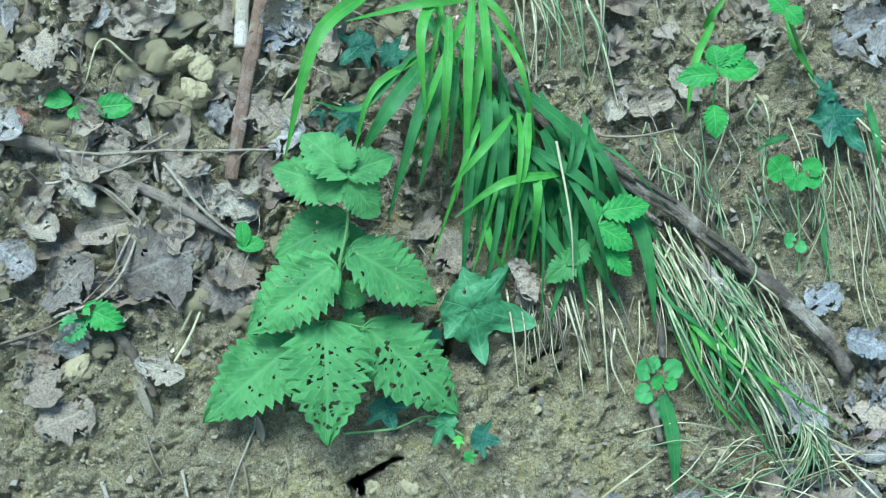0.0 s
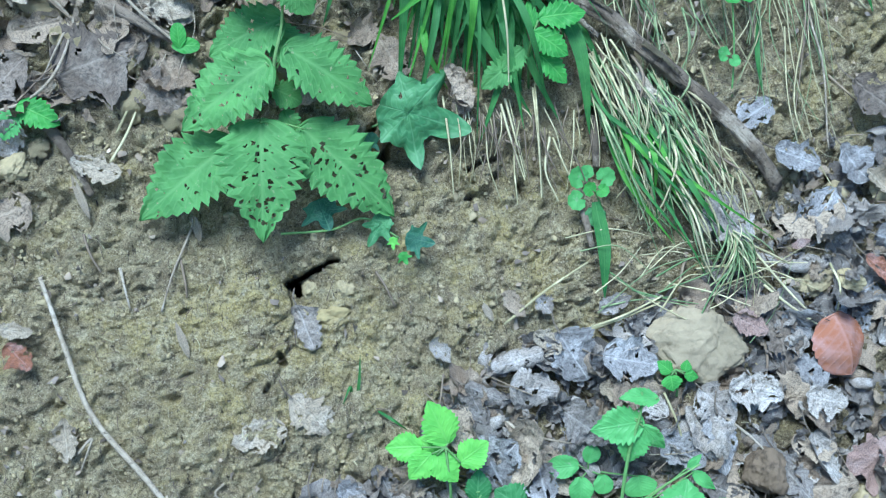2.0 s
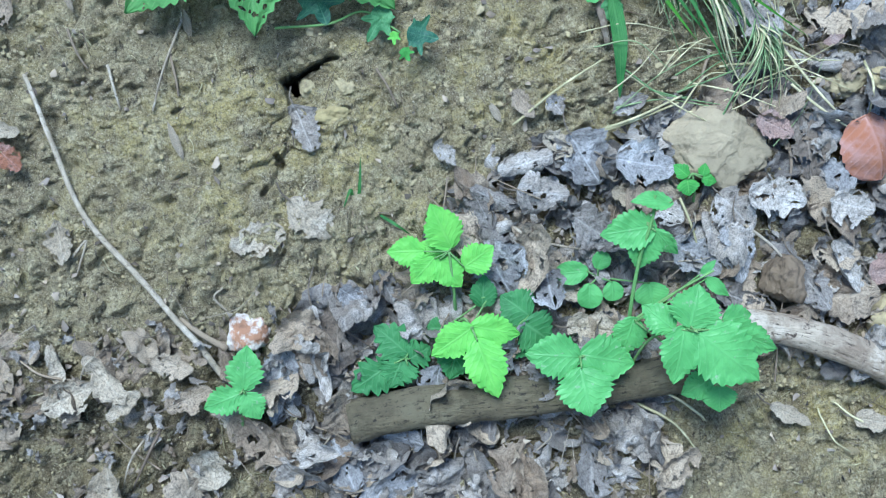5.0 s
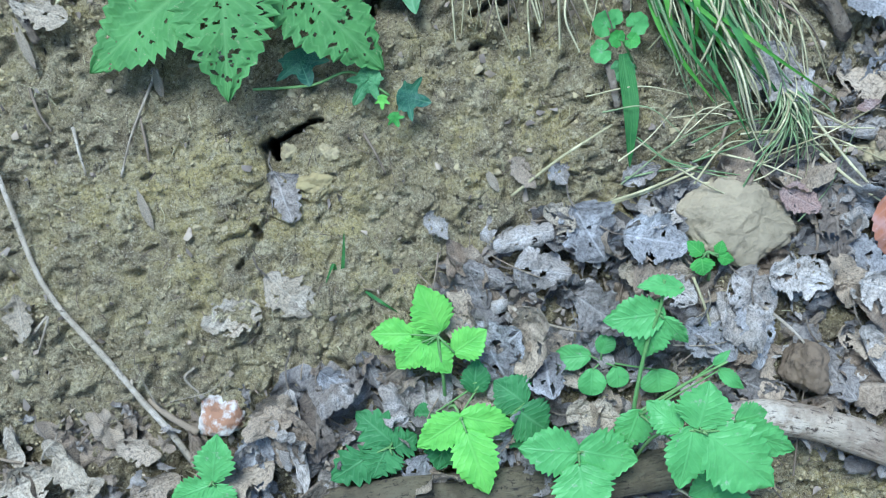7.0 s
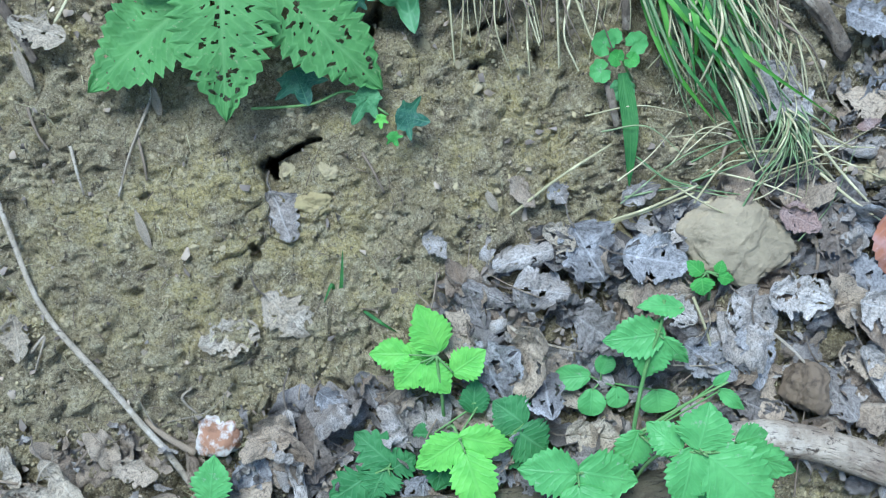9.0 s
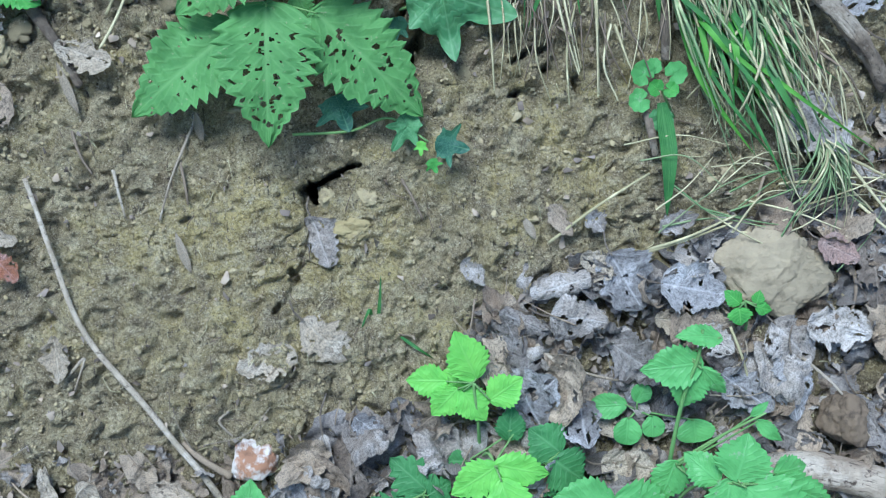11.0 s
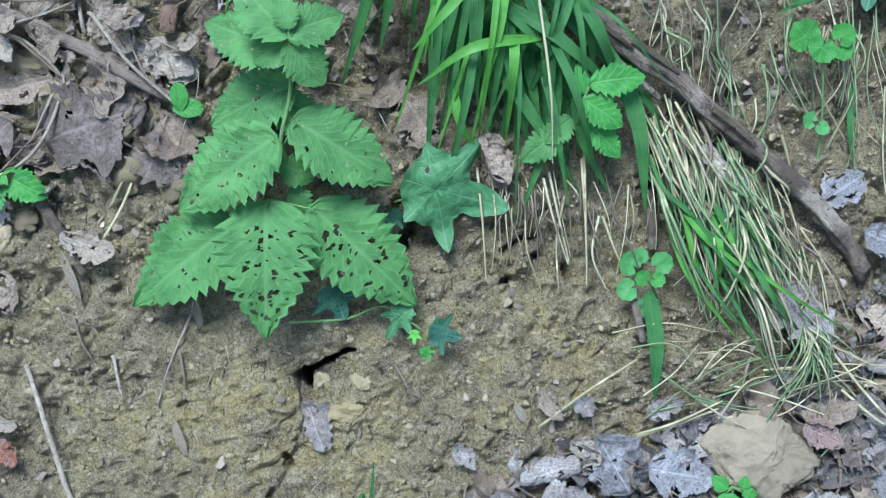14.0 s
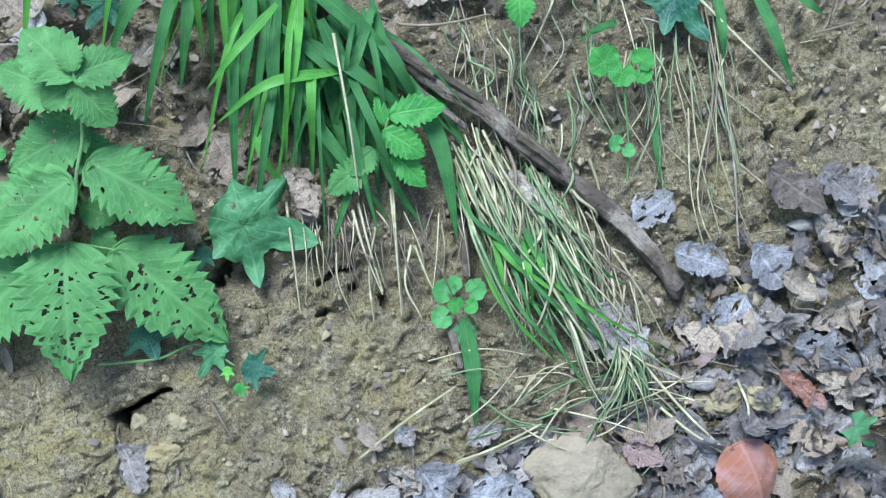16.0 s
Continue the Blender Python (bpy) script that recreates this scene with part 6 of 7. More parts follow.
fallen((0.2351, -0.0803), (0.2850, -0.0952), 0.72, DEAD_GREY, 0.7, 0.8, 0.018, 0.2)
fallen((0.1710, -0.1142), (0.2090, -0.1456), 0.70, DEAD_BLUE, 1.2, 0.6, 0.014)
fallen((0.2925, -0.0226), (0.2983, -0.0818), 0.60, UMBER, 0.6, -0.4, 0.012, 0.16, holes=3)
fallen((0.2388, 0.0828), (0.2757, 0.0402), 0.82, DEAD_GREY, -0.6, 0.5, 0.018, 0.06, holes=1)
fallen((-0.1293, -0.0485), (-0.0990, -0.0822), 0.82, DEAD_PALE, 0.6, -0.5, 0.010, 0.04)
fallen((-0.1333, -0.0744), (-0.1790, -0.0803), 0.66, DEAD_PALE, 0.9, 0.7, 0.010, 0.12)
fallen((-0.1173, 0.0240), (-0.1061, -0.0140), 0.72, DEAD_GREY, -0.9, 0.8, 0.007, 0.07, side=14, crumple=1.5, seed=4153, label="grey-brown dead leaf hanging in the slump below the burrow")
fallen((-0.3039, -0.0445), (-0.3027, -0.0820), 0.62, DEAD_PALE, 0.9, 0.8, 0.010, 0.22)
fallen((-0.1015, -0.1333), (-0.1064, -0.1899), 0.60, UMBER, -0.9, 0.5, 0.014)
fallen((-0.1455, -0.1600), (-0.1604, -0.2221), 0.52, DEAD_BLUE, 0.9, 0.4, 0.012)
fallen((-0.1210, -0.1312), (-0.1161, -0.2135), 0.26, DEAD_GREY, 2.4, 0.4, 0.016, 0.06)
fallen((-0.0981, -0.1213), (-0.0784, -0.1388), 0.80, DEAD_BLUE, 0.8, 0.5, 0.014)
fallen((-0.2961, -0.1500), (-0.2691, -0.1926), 0.52, DEAD_PALE, 1.6, 0.7, 0.014, 0.05)
fallen((-0.3327, -0.1879), (-0.2880, -0.1739), 0.60, DEAD_PALE, 0.8, 0.6, 0.012)
fallen((-0.3222, -0.1390), (-0.3157, -0.1738), 0.36, DEAD_PALE, 1.8, 0.5, 0.010, 0.0)
fallen((-0.2473, -0.1602), (-0.2161, -0.1727), 0.70, DEAD_BROWN, 1.0, 0.9, 0.012)
fallen((0.3034, -0.1274), (0.3263, -0.1757), 0.50, DEAD_GREY, 2.4, 0.5, 0.018, 0.06)
fallen((0.2719, -0.1379), (0.2981, -0.1861), 0.62, DEAD_DARK, 1.0, 0.6, 0.014)
fallen((-0.0115, -0.0152), (0.0031, -0.0365), 0.70, DEAD_GREY, 1.4, 0.9, 0.010)
fallen((0.0832, 0.0118), (0.0945, -0.0045), 0.80, DEAD_GREY, 0.8, 0.6, 0.008)
fallen((0.1334, -0.0062), (0.1641, 0.0036), 0.60, DEAD_GREY, 1.2, 0.7, 0.010)
fallen((0.0547, 0.0185), (0.0702, -0.0053), 0.60, DEAD_BROWN, 1.6, 0.7, 0.006)
fallen((0.0784, -0.1739), (0.1207, -0.1826), 0.70, DEAD_PALE, 0.6, 0.5, 0.012)
fallen((0.0909, -0.0845), (0.1281, -0.1146), 0.80, DEAD_DARK, 0.8, -0.7, 0.014)
fallen((0.3008, -0.0955), (0.3433, -0.1081), 0.80, DEAD_GREY, 1.2, 0.8, 0.018, 0.2)
fallen((0.0546, -0.1147), (0.0891, -0.1348), 0.70, DEAD_BROWN, 0.8, 0.6, 0.012)
fallen((-0.2407, -0.1988), (-0.2041, -0.1880), 0.62, DEAD_BROWN, 1.2, 0.6, 0.014)
fallen((-0.2855, -0.2019), (-0.2570, -0.1819), 0.50, DEAD_PALE, 1.6, 0.6, 0.014)
fallen((0.2040, -0.1577), (0.2549, -0.1833), 0.50, DEAD_DARK, 1.0, 0.5, 0.010)
fallen((0.1560, -0.0800), (0.1830, -0.1000), 0.80, DEAD_GREY, 0.8, 0.7, 0.014)
fallen((0.1250, -0.0700), (0.1560, -0.0760), 0.70, DEAD_PALE, 1.0, 0.7, 0.012)
fallen((0.3000, -0.0300), (0.3250, -0.0480), 0.70, DEAD_BLUE, 1.0, 0.7, 0.012)
fallen((-0.0669, -0.1100), (-0.0560, -0.1400), 0.60, DEAD_DARK, 1.0, 0.7, 0.010)
fallen((-0.2910, 0.2244), (-0.2160, 0.2460), 0.98, UMBER, 0.5, -0.4, 0.014, 0.05, crumple=0.6, label="broad grey-brown dead leaf with a pale rim against the stick")
fallen((-0.3520, 0.2042), (-0.3112, 0.2405), 0.70, UMBER, 0.7, 0.6, 0.012)
fallen((-0.2834, 0.1567), (-0.2452, 0.1400), 0.66, DEAD_PALE, 0.8, 0.9, 0.010, 0.24)
fallen((-0.3619, 0.1656), (-0.3477, 0.1251), 0.80, DEAD_BROWN, 0.6, 0.6, 0.010)
fallen((-0.3290, 0.3188), (-0.3055, 0.2801), 0.50, DEAD_PALE, 1.8, 0.6, 0.014)
fallen((-0.2482, 0.3174), (-0.2242, 0.2854), 0.80, DEAD_BROWN, 0.6, 0.6, 0.012)
fallen((-0.2287, 0.2165), (-0.1946, 0.1912), 0.80, UMBER, 0.6, -0.6, 0.012)
fallen((-0.1858, 0.3665), (-0.1511, 0.3356), 0.75, DEAD_BROWN, 0.8, 0.6, 0.012)
fallen((-0.3851, 0.2580), (-0.3559, 0.2334), 0.80, DEAD_GREY, 0.8, 0.6, 0.012)
fallen((-0.2134, 0.2897), (-0.1809, 0.2661), 0.70, DEAD_PALE, 0.9, 0.6, 0.012)
fallen((0.3893, 0.1744), (0.4312, 0.1361), 0.70, UMBER, 1.0, 0.6, 0.016)
fallen((0.3706, 0.1187), (0.3921, 0.0820), 0.90, DEAD_BLUE, 0.9, 0.6, 0.014)
fallen((0.4316, 0.1710), (0.4585, 0.1382), 0.70, DEAD_DARK, 0.9, 0.6, 0.014)
fallen((0.3062, 0.1191), (0.3482, 0.1003), 0.70, DEAD_BLUE, 1.0, 0.7, 0.014)
fallen((-0.3440, 0.0150), (-0.3254, -0.0066), 0.80, RUST, 0.8, 0.5, 0.010, 0.1, label="rusty red-brown dead leaf on the clay")
fallen((-0.3480, 0.0281), (-0.3213, 0.0217), 0.60, DEAD_PALE, 1.4, 0.8, 0.012, 0.1)
fallen((0.0240, 0.2103), (0.0412, 0.1697), 0.62, DEAD_BROWN, 2.6, 1.2, 0.020, 0.14, crumple=1.6, label="brown shrivelled leaf hanging under the sedge")
fallen((0.2438, -0.2591), (0.2780, -0.2809), 0.38, DEAD_PALE, 0.8, 0.3, 0.010, 0.0, crumple=0.4, label="narrow yellowish fallen leaf on the bare clay")
fallen((0.3166, -0.2795), (0.3517, -0.2907), 0.50, DEAD_PALE, 0.6, 0.3, 0.010, 0.0, crumple=0.5, label="pale fallen leaf on the bare clay")
fallen((-0.2064, -0.2017), (-0.1821, -0.2154), 0.70, DEAD_PALE, 0.6, 0.5, 0.016, 0.1)
fallen((0.3801, 0.0183), (0.4137, -0.0156), 0.42, RUST, 1.2, 0.4, 0.014, 0.04, crumple=0.6, label="narrow reddish-brown dead leaf on the litter")
fallen((0.3148, 0.0315), (0.3330, 0.0361), 0.50, PINK, 0.8, 0.4, 0.012, 0.0, crumple=0.5, label="small salmon-coloured dead leaf on the litter")
fallen((0.1856, 0.1916), (0.2191, 0.1503), 0.42, DEAD_PALE, -1.8, 0.5, 0.020, 0.06)
for c, size, turn, shape in (
        ((0.4590, 0.1504, 0.0000), 0.026, 60, 0), ((0.2970, 0.1534, 0.0000), 0.024, 30, 1), ((0.4765, 0.0853, 0.0000), 0.036, 90, 1), ((0.4300, 0.0009, 0.0000), 0.034, -10, 5), ((0.4105, -0.0411, 0.0000), 0.034, 40, 0), ((0.3812, 0.0555, 0.0000), 0.026, 0, 4)):
    hero(c, size, turn, shape, rnd.uniform(-12, 12), rnd.uniform(-12, 12), 0.006)


for c, size, turn, shape in (((-0.0196, 0.2236, 0.0000), 0.026, -60, 3), ((0.0310, 0.1900, 0.0000), 0.024, -80, 11), ((-0.0942, 0.1999, 0.0000), 0.020, 100, 3), ((-0.0418, 0.2451, 0.0000), 0.022, 30, 2), ((0.0337, 0.1873, 0.0000), 0.022, -80, 11), ((0.2806, 0.3995, 0.0000), 0.034, 10, 5), ((0.1339, 0.3399, 0.0000), 0.024, 60, 7), ((0.1699, 0.3374, 0.0000), 0.026, 10, 11), ((0.3785, 0.3936, 0.0000), 0.040, 200, 0)):
    hero(c, size, turn, shape, rnd.uniform(-15, 15), rnd.uniform(-15, 15), 0.008)


def special(name, c, tip, mat, kind, label, seed, cup, curl, wide=1.0, roll=0):
    tagged(new(name, lobed_mesh(name, kind, mat, set_matrix(at(c), at(tip), roll), seed, cup, curl, 8, 80, 0, 0, wide)), label, "dead leaf", "fallen leaves")


tagged(new("beech_leaf", leaf_mesh("beech_leaf", at((0.3405, -0.0330, 0.0270)), at((0.3560, -0.0850, 0.0190)), 0.054, BEECH_LEAF, roll=-6, a=0.36, b=0.50, teeth=7, depth=0.06, fold=-0.45, droop=0.35, wave=0.03, seed=5)), "shiny rust-orange fallen beech leaf, pale sky sheen put into its colour", "dead leaf", "fallen leaves")
fallen((0.2500, -0.0215), (0.2810, -0.0400), 0.62, PINK, 0.5, 0.4, 0.016, 0.04, crumple=0.5, label="rusty pinkish dead leaf tucked behind the pale stone")
special("dead_leaf", (0.3634, -0.1594, 0.0160), (0.3371, -0.1687, 0.0140), PINK, "maple", "pale pinkish crinkled dead leaf", 7, 0.1, 0.14, 1.0)
special("dead_leaf", (-0.3650, 0.3612, 0.0120), (-0.3565, 0.3535, 0.0120), RUST, "poplar", "orange-brown dead leaf on loose clods", 9, 0.3, 0.1, 1.1)
for i, (c, t) in enumerate((((-0.2139, 0.0187, 0.0060), (-0.2056, -0.0104, 0.0060)), ((-0.2850, 0.1442, 0.0060), (-0.2735, 0.1084, 0.0060)), ((-0.1924, 0.1025, 0.0060), (-0.1892, 0.0823, 0.0040)), ((0.0358, 0.0107, 0.0040), (0.0437, -0.0057, 0.0040)), ((-0.2211, -0.0748, 0.0060), (-0.2129, -0.0902, 0.0060)), ((-0.3211, -0.1406, 0.0080), (-0.3151, -0.1705, 0.0080)))):
    tagged(new("narrow_leaf", leaf_mesh("narrow_leaf", at(c), at(t), 0.0065, DEAD_PALE, a=0.6, b=0.7, teeth=3, depth=0.0, fold=0.5, droop=0.1, seed=i, cols=6)), "narrow pale dead willow leaf on the clay", "dead leaf", "fallen leaves")

BEECH = (0.3590, -0.0652, 0.0000)
TUFT = (0.2601, 0.0265, 0.0000)
TINY = (0.1955, -0.0730, 0.0000)
STONES = [(BEECH[0], BEECH[1], 0.042), (TINY[0], TINY[1], 0.016), (rock_at[0], rock_at[1], 0.046), (bs[0], bs[1], 0.03), (rs[0], rs[1], 0.026)]
count, tries = 0, 0
while count < 300 and tries < 6000:
    tries += 1
    u, v = rnd.uniform(-0.46, 0.58), rnd.uniform(-0.36, 0.50)
    low = v < litter_line(u) - 0.012
    up_left = u < -0.02 and v > 0.17 + 0.25 * (u + 0.3)
    up_right = u > 0.10 and v > 0.27
    chance = 1.0 if low and u > -0.06 else 0.6 if low else 0.75 if up_left else 0.22 if up_right else 0.0
    if rnd.random() > chance or bare_foot(u, v) or (u - TUFT[0]) ** 2 + (v - TUFT[1]) ** 2 < 0.0016 or any((u - a) ** 2 + (v - b) ** 2 < c * c for a, b, c in STONES):
        continue
    shape = rnd.choice((0, 1, 8, 10, 14, 15, 6, 9, 2, 3, 14, 3, 11, 13, 1, 7) if low and u > -0.15 else (2, 3, 11, 2, 3, 7, 0, 5, 7, 12, 11))
    dead(u, v, rnd.uniform(0.014, 0.033) if low else rnd.uniform(0.012, 0.024), rnd.uniform(0, 360), rnd.gauss(0, 30), rnd.gauss(0, 30), shape, rnd.uniform(0.005, 0.019))
    count += 1


# ---------------------------------------------------------------- crumbs, clods, fragments
def local(u, v, h, turn, sx, sy, sz, tilt=0.0):
    return Matrix.Translation(B(u, v, h)) @ Matrix((EU, EV, EH)).transposed().to_4x4() @ Matrix.Rotation(turn, 4, "Z") @ Matrix.Rotation(tilt, 4, "X") @ Matrix.Diagonal((sx, sy, sz, 1))


ICO = {}
for sd in range(10):
    ICO[sd] = lump_data(UNIT, sd + 40, 1, 0.7, 1.5, 0.35)


def crumbs():
    verts, faces, uvs = [], [], []
    for i in range(52000):
        u, v = rnd.uniform(-0.46, 0.58), rnd.uniform(-0.36, 0.50)
        if rnd.random() > 0.15 + 0.55 * crumbly(u, v) + 0.7 * noise.noise(Vector((u * 30, v * 30, 1))):
            continue
        s = 0.00045 + 0.0017 * rnd.random() ** 4
        m = local(u, v, ground(u, v) + s * 0.2, rnd.random() * 6.28, s * rnd.uniform(0.8, 1.5), s, s * rnd.uniform(0.5, 0.9))
        vs, fs, us = ICO[i % 10]
        o = len(verts)
        verts += [m @ p for p in vs]
        faces += [tuple(k + o for k in f) for f in fs]
        uvs += us
    tagged(new("soil_crumbs", link_mesh("soil_crumbs", verts, faces, CLOD, uvs)), "loose ochre clay crumbs and grit scattered over the bank", "soil", kind="stuff")
    verts, faces, uvs = [], [], []
    for i in range(3000):
        u, v = rnd.uniform(-0.46, 0.58), rnd.uniform(-0.30, 0.46)
        patch = noise.noise(Vector((u * 16, v * 16, 5)))
        if rnd.random() > 0.35 + 1.3 * patch:
            continue
        s = 0.0012 + 0.0030 * rnd.random() ** 2
        m = local(u, v, ground(u, v) - s * 0.08, rnd.random() * 6.28, s * rnd.uniform(0.8, 1.7), s, s * rnd.uniform(0.30, 0.55), rnd.gauss(0, 0.28))
        vs, fs, us = ICO[i % 10]
        o = len(verts)
        verts += [m @ p for p in vs]
        faces += [tuple(k + o for k in f) for f in fs]
        uvs += us
    tagged(new("clay_flakes", link_mesh("clay_flakes", verts, faces, FLAKE, uvs, False)), "flat chips and flakes of drying clay on the bank face", "soil", kind="stuff")
    frag = []
    for i in range(4600):
        u, v = rnd.uniform(-0.46, 0.58), rnd.uniform(-0.36, 0.50)
        low = v < litter_line(u) and not bare_foot(u, v)
        if rnd.random() > (1.0 if low else 0.35 * crumbly(u, v)):
            continue
        s = rnd.uniform(0.0015, 0.006)
        m = local(u, v, ground(u, v) + 0.002 + 0.002 * rnd.random(), rnd.random() * 6.28, s, s * rnd.uniform(0.4, 1), s, rnd.gauss(0, 0.5))
        k = rnd.randint(4, 6)
        ang = sorted(rnd.random() * 6.28 for _ in range(k))
        ring = [m @ Vector((math.cos(t) * rnd.uniform(0.6, 1), math.sin(t) * rnd.uniform(0.6, 1), rnd.uniform(-0.25, 0.25))) for t in ang]
        frag.append(([m @ Vector((0, 0, 0.15))] + ring, [(0, 1 + j, 1 + (j + 1) % k) for j in range(k)], [(rnd.random() * 9, rnd.random() * 9)] * (k + 1)))
    third = len(frag) // 3
    for j, (mat, lab) in enumerate(((UMBER, "small dull scraps of broken dead leaves"), (DEAD_BROWN, "small brown scraps of broken dead leaves"), (UMBER, "small dark scraps of rotted leaves"))):
        tagged(new("leaf_fragments", joined("leaf_fragments", frag[j * third:(j + 1) * third], mat)), lab, "leaf litter", kind="stuff")
    fibres = []
    for i in range(2600):
        u, v = rnd.uniform(-0.46, 0.58), rnd.uniform(-0.36, 0.50)
        if rnd.random() > 0.45 + 0.55 * crumbly(u, v):
            continue
        ln, an = 0.0015 + 0.013 * rnd.random() ** 2, rnd.random() * 6.28
        dx, dy = math.cos(an) * ln, math.sin(an) * ln
        g = ground(u, v)
        fibres.append(tube_data([B(u - dx, v - dy, ground(u - dx, v - dy) + 0.001), B(u + rnd.gauss(0, 0.003), v + rnd.gauss(0, 0.003), g + 0.003), B(u + dx, v + dy, ground(u + dx, v + dy) + 0.001)], rnd.uniform(0.00016, 0.00045), 0.00016, 4, 4, cap=False))
    half = len(fibres) * 2 // 3
    tagged(new("root_fibres", joined("root_fibres", fibres[:half], ROOT)), "fine dark rootlets and stalk bits strewn over the soil", "debris", kind="stuff")
    tagged(new("straw_bits", joined("straw_bits", fibres[half:], STRAW)), "fine pale straw bits strewn over the soil", "debris", kind="stuff")


crumbs()


def under_layer():
    # the first mat's dark tone stands in for shade between the leaves above
    for k, (mat, kind, lab) in enumerate(((DEAD_DARK, "maple", "matted rotting leaves under the litter, darkened for the shade in its gaps"), (DEAD_BROWN, "poplar", "matted brown dead leaves under the litter"), (DEAD_GREY, "scrap", "matted grey leaf remains under the litter"))):
        verts, faces, uvs = [], [], []
        made_here = 0
        base = [lobed_mesh("leaf_mat_form", kind, mat, UNIT, 500 + k * 9 + q, 0.1, 0.3, 4, 34, 0, 0, 0.85) for q in range(3)]
        forms = [([v.co.copy() for v in me.vertices], [tuple(p.vertices) for p in me.polygons]) for me in base]
        for me in base:
            bpy.data.meshes.remove(me)
        for i in range(1600):
            u, v = rnd.uniform(-0.46, 0.58), rnd.uniform(-0.36, 0.50)
            low = v < litter_line(u) - 0.004 and not bare_foot(u, v)
            up = (u < -0.02 and v > 0.18 + 0.25 * (u + 0.3)) or (u > 0.10 and v > 0.27)
            if rnd.random() > (1.0 if low and (u > -0.16 or mat is DEAD_BROWN) else 0.5 if up and mat is DEAD_BROWN else 0.0):
                continue
            sz = rnd.uniform(0.010, 0.026)
            m = local(u, v, ground(u, v) + rnd.uniform(0.0, 0.004), rnd.random() * 6.28, sz, sz, sz, rnd.gauss(0, 0.3))
            vs, fs = forms[i % 3]
            o = len(verts)
            verts += [m @ p for p in vs]
            uvs += [(p.x + i * 0.7, p.y) for p in vs]
            faces += [tuple(j + o for j in f) for f in fs]
            made_here += 1
            if made_here > 250:
                break
        tagged(new("leaf_mat", link_mesh("leaf_mat", verts, faces, mat, uvs)), lab, "leaf litter", kind="stuff")


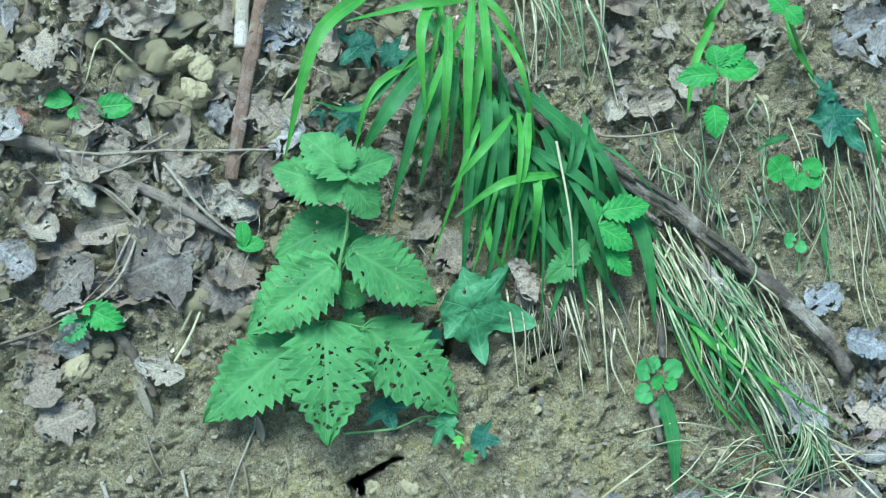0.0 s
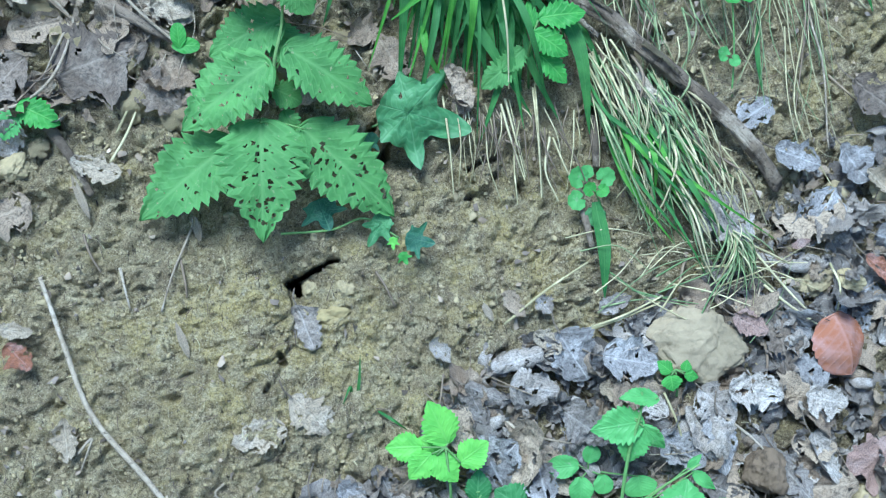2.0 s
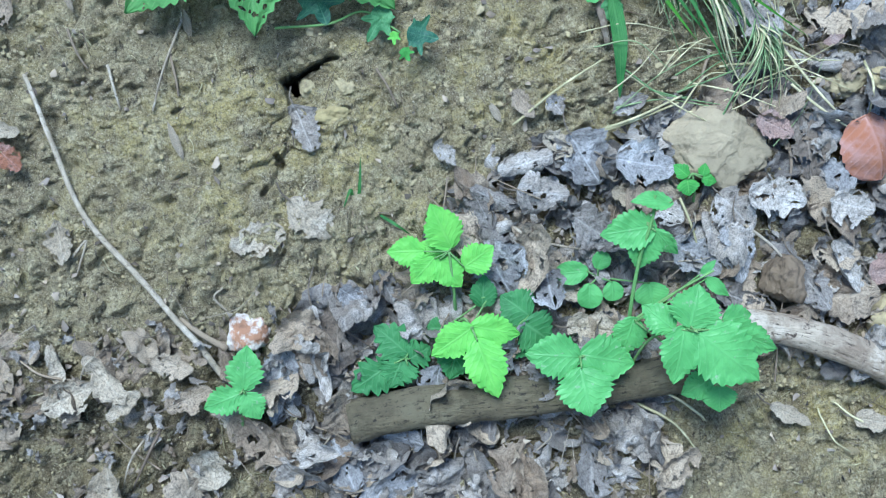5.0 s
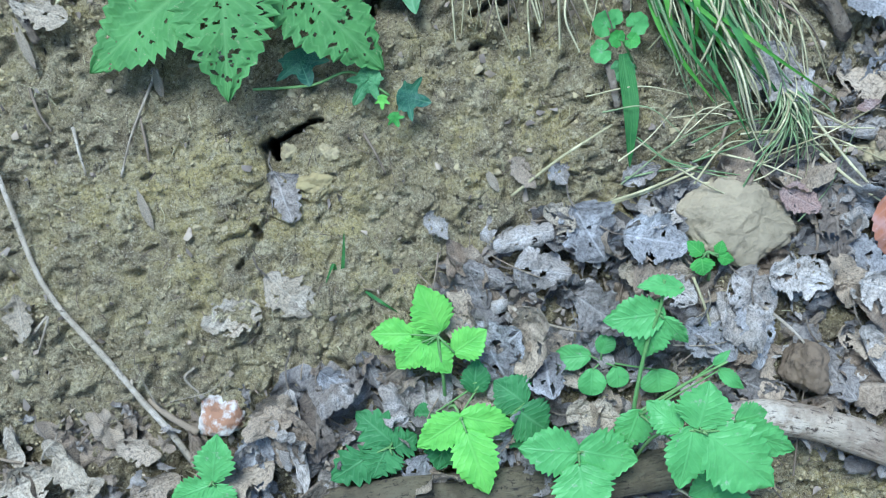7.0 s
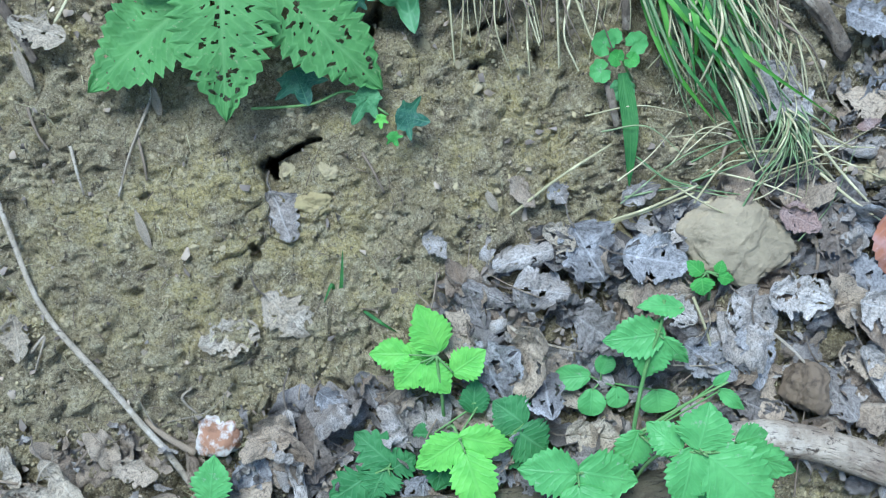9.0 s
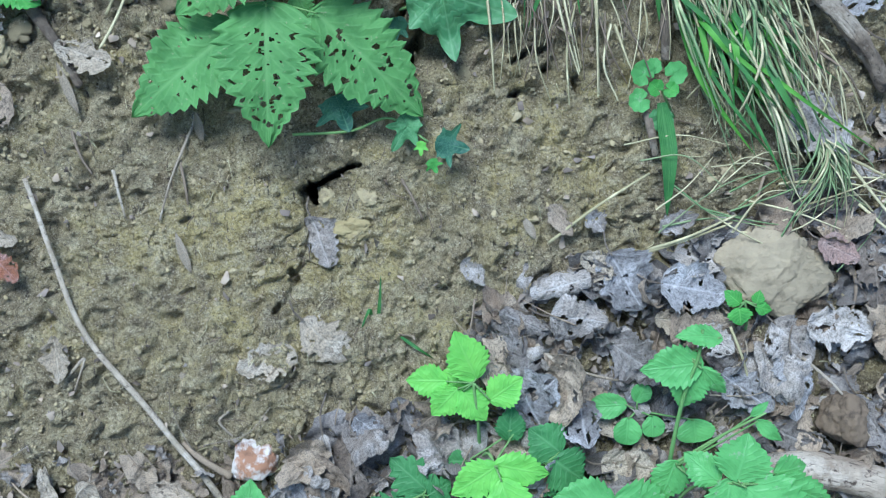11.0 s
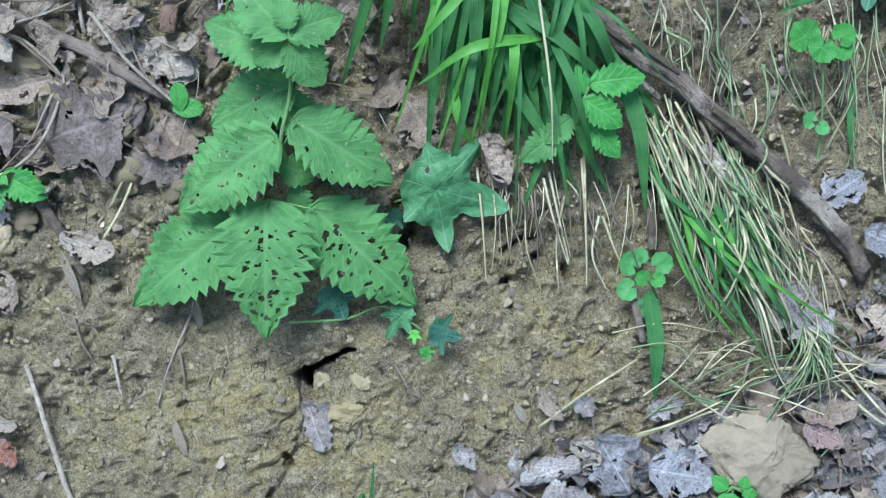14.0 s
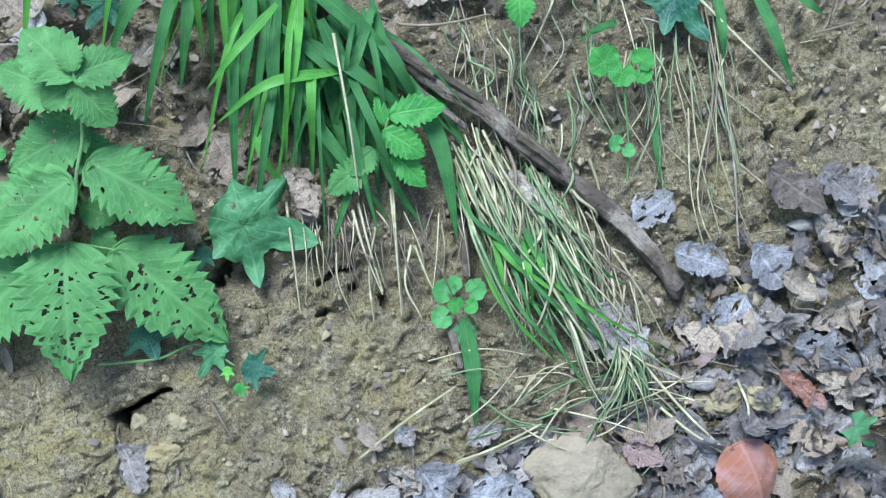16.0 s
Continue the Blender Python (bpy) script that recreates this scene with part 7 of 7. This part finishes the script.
def litter_scraps():
    base = [lobed_mesh("scrap_form", "scrap", DEAD_DARK, UNIT, 700 + q, 0.1, 0.34, 4, 26, 0, 0, 0.8) for q in range(7)]
    forms = [([v.co.copy() for v in me.vertices], [tuple(p.vertices) for p in me.polygons]) for me in base]
    for me in base:
        bpy.data.meshes.remove(me)
    for mat, number, lab in ((DEAD_DARK, 240, "crumpled dark scraps of dead leaves in the litter"), (DEAD_BROWN, 520, "crumpled brown scraps of dead leaves in the litter"), (DEAD_GREY, 480, "crumpled grey scraps of dead leaves in the litter")):
        bits = []
        while len(bits) < number:
            u, v = rnd.uniform(-0.46, 0.58), rnd.uniform(-0.36, 0.50)
            low = v < litter_line(u) + 0.004 and not bare_foot(u, v)
            up = (u < -0.02 and v > 0.18 + 0.25 * (u + 0.3)) or (u > 0.10 and v > 0.27)
            if not (low and (u > -0.16 or mat is not DEAD_DARK) or up and mat is DEAD_BROWN and rnd.random() < 0.8) or any((u - a) ** 2 + (v - b) ** 2 < c * c for a, b, c in STONES):
                continue
            sz = rnd.uniform(0.004, 0.013)
            m = local(u, v, ground(u, v) + rnd.uniform(0.004, 0.016), rnd.random() * 6.28, sz, sz * rnd.uniform(0.6, 1), sz, rnd.gauss(0, 0.6))
            vs, fs = forms[len(bits) % 7]
            bits.append(([m @ p for p in vs], fs, [(p.x + len(bits) * 0.7, p.y) for p in vs]))
        tagged(new("leaf_scraps", joined("leaf_scraps", bits, mat)), lab, "leaf litter", kind="stuff")
    fine = []
    while len(fine) < 330:
        u, v = rnd.uniform(-0.46, 0.58), rnd.uniform(-0.36, 0.50)
        if bare_foot(u, v) or not (v < litter_line(u) + 0.01 or u < -0.02 and v > 0.2 or u > 0.10 and v > 0.27) or any((u - a) ** 2 + (v - b) ** 2 < c * c for a, b, c in STONES):
            continue
        ln, an = rnd.uniform(0.008, 0.030), rnd.random() * 6.28
        dx, dy = math.cos(an) * ln, math.sin(an) * ln
        fine.append(tube_data([B(u - dx, v - dy, ground(u - dx, v - dy) + rnd.uniform(0.004, 0.014)), B(u + rnd.gauss(0, 0.004), v + rnd.gauss(0, 0.004), ground(u, v) + rnd.uniform(0.012, 0.022)), B(u + dx, v + dy, ground(u + dx, v + dy) + rnd.uniform(0.004, 0.014))], rnd.uniform(0.0003, 0.0009), 0.0003, 5, 7, cap=False))
    tagged(new("leaf_stalks", joined("leaf_stalks", fine[:190], ROOT)), "fine dark stalks and rootlets tangled in the litter", "debris", kind="stuff")
    tagged(new("leaf_stalks", joined("leaf_stalks", fine[190:], TWIG)), "fine dry stalks tangled in the litter", "debris", kind="stuff")


under_layer()
litter_scraps()
CLODS = []
for sd in range(6):
    d = lump_data(UNIT, sd + 70, 3, 0.55, 1.5, 0.45)
    CLODS.append(link_mesh("clod", d[0], d[1], CLOD, d[2]))
made = 0
while made < 210:
    u, v = rnd.uniform(-0.44, 0.56), rnd.uniform(-0.34, 0.48)
    up_left = u < -0.05 and v > 0.16 + 0.25 * (u + 0.3)
    if rnd.random() > (1.0 if up_left else 0.06 if crumbly(u, v) > 0.8 else 0.0):
        continue
    s = 0.004 + 0.011 * rnd.random() ** 1.6 if up_left else rnd.uniform(0.003, 0.007)
    ob = new("clod", rnd.choice(CLODS))
    ob.matrix_world = local(u, v, ground(u, v) + s * 0.02, rnd.random() * 6.28, s * rnd.uniform(0.9, 1.6), s, s * rnd.uniform(0.5, 0.75), rnd.gauss(0, 0.3))
    tagged(ob, "rounded dry clod of ochre clay on the bank", "clod", "loose clods")
    made += 1


# ---------------------------------------------------------------- twigs in the litter
for i in range(44):
    while True:
        u, v = rnd.uniform(-0.44, 0.56), rnd.uniform(-0.34, 0.48)
        if v < litter_line(u) or (u < -0.05 and v > 0.2) or (u > 0.1 and v > 0.26):
            break
    ln, an = rnd.uniform(0.012, 0.04), rnd.random() * 6.28
    dx, dy = math.cos(an) * ln, math.sin(an) * ln
    pts = [B(u - dx, v - dy, ground(u - dx, v - dy) + 0.006), B(u + rnd.gauss(0, 0.005), v + rnd.gauss(0, 0.005), ground(u, v) + 0.013), B(u + dx, v + dy, ground(u + dx, v + dy) + 0.006)]
    tagged(new("twig", tube("twig", pts, rnd.uniform(0.0008, 0.0019), 0.0007, (TWIG, ROOT, STRAW)[i % 3], sides=6, steps=14, rough=0.2, kink=0.003, seed=i)), "dry broken twig lying among dead leaves", "twig", "fine twigs")
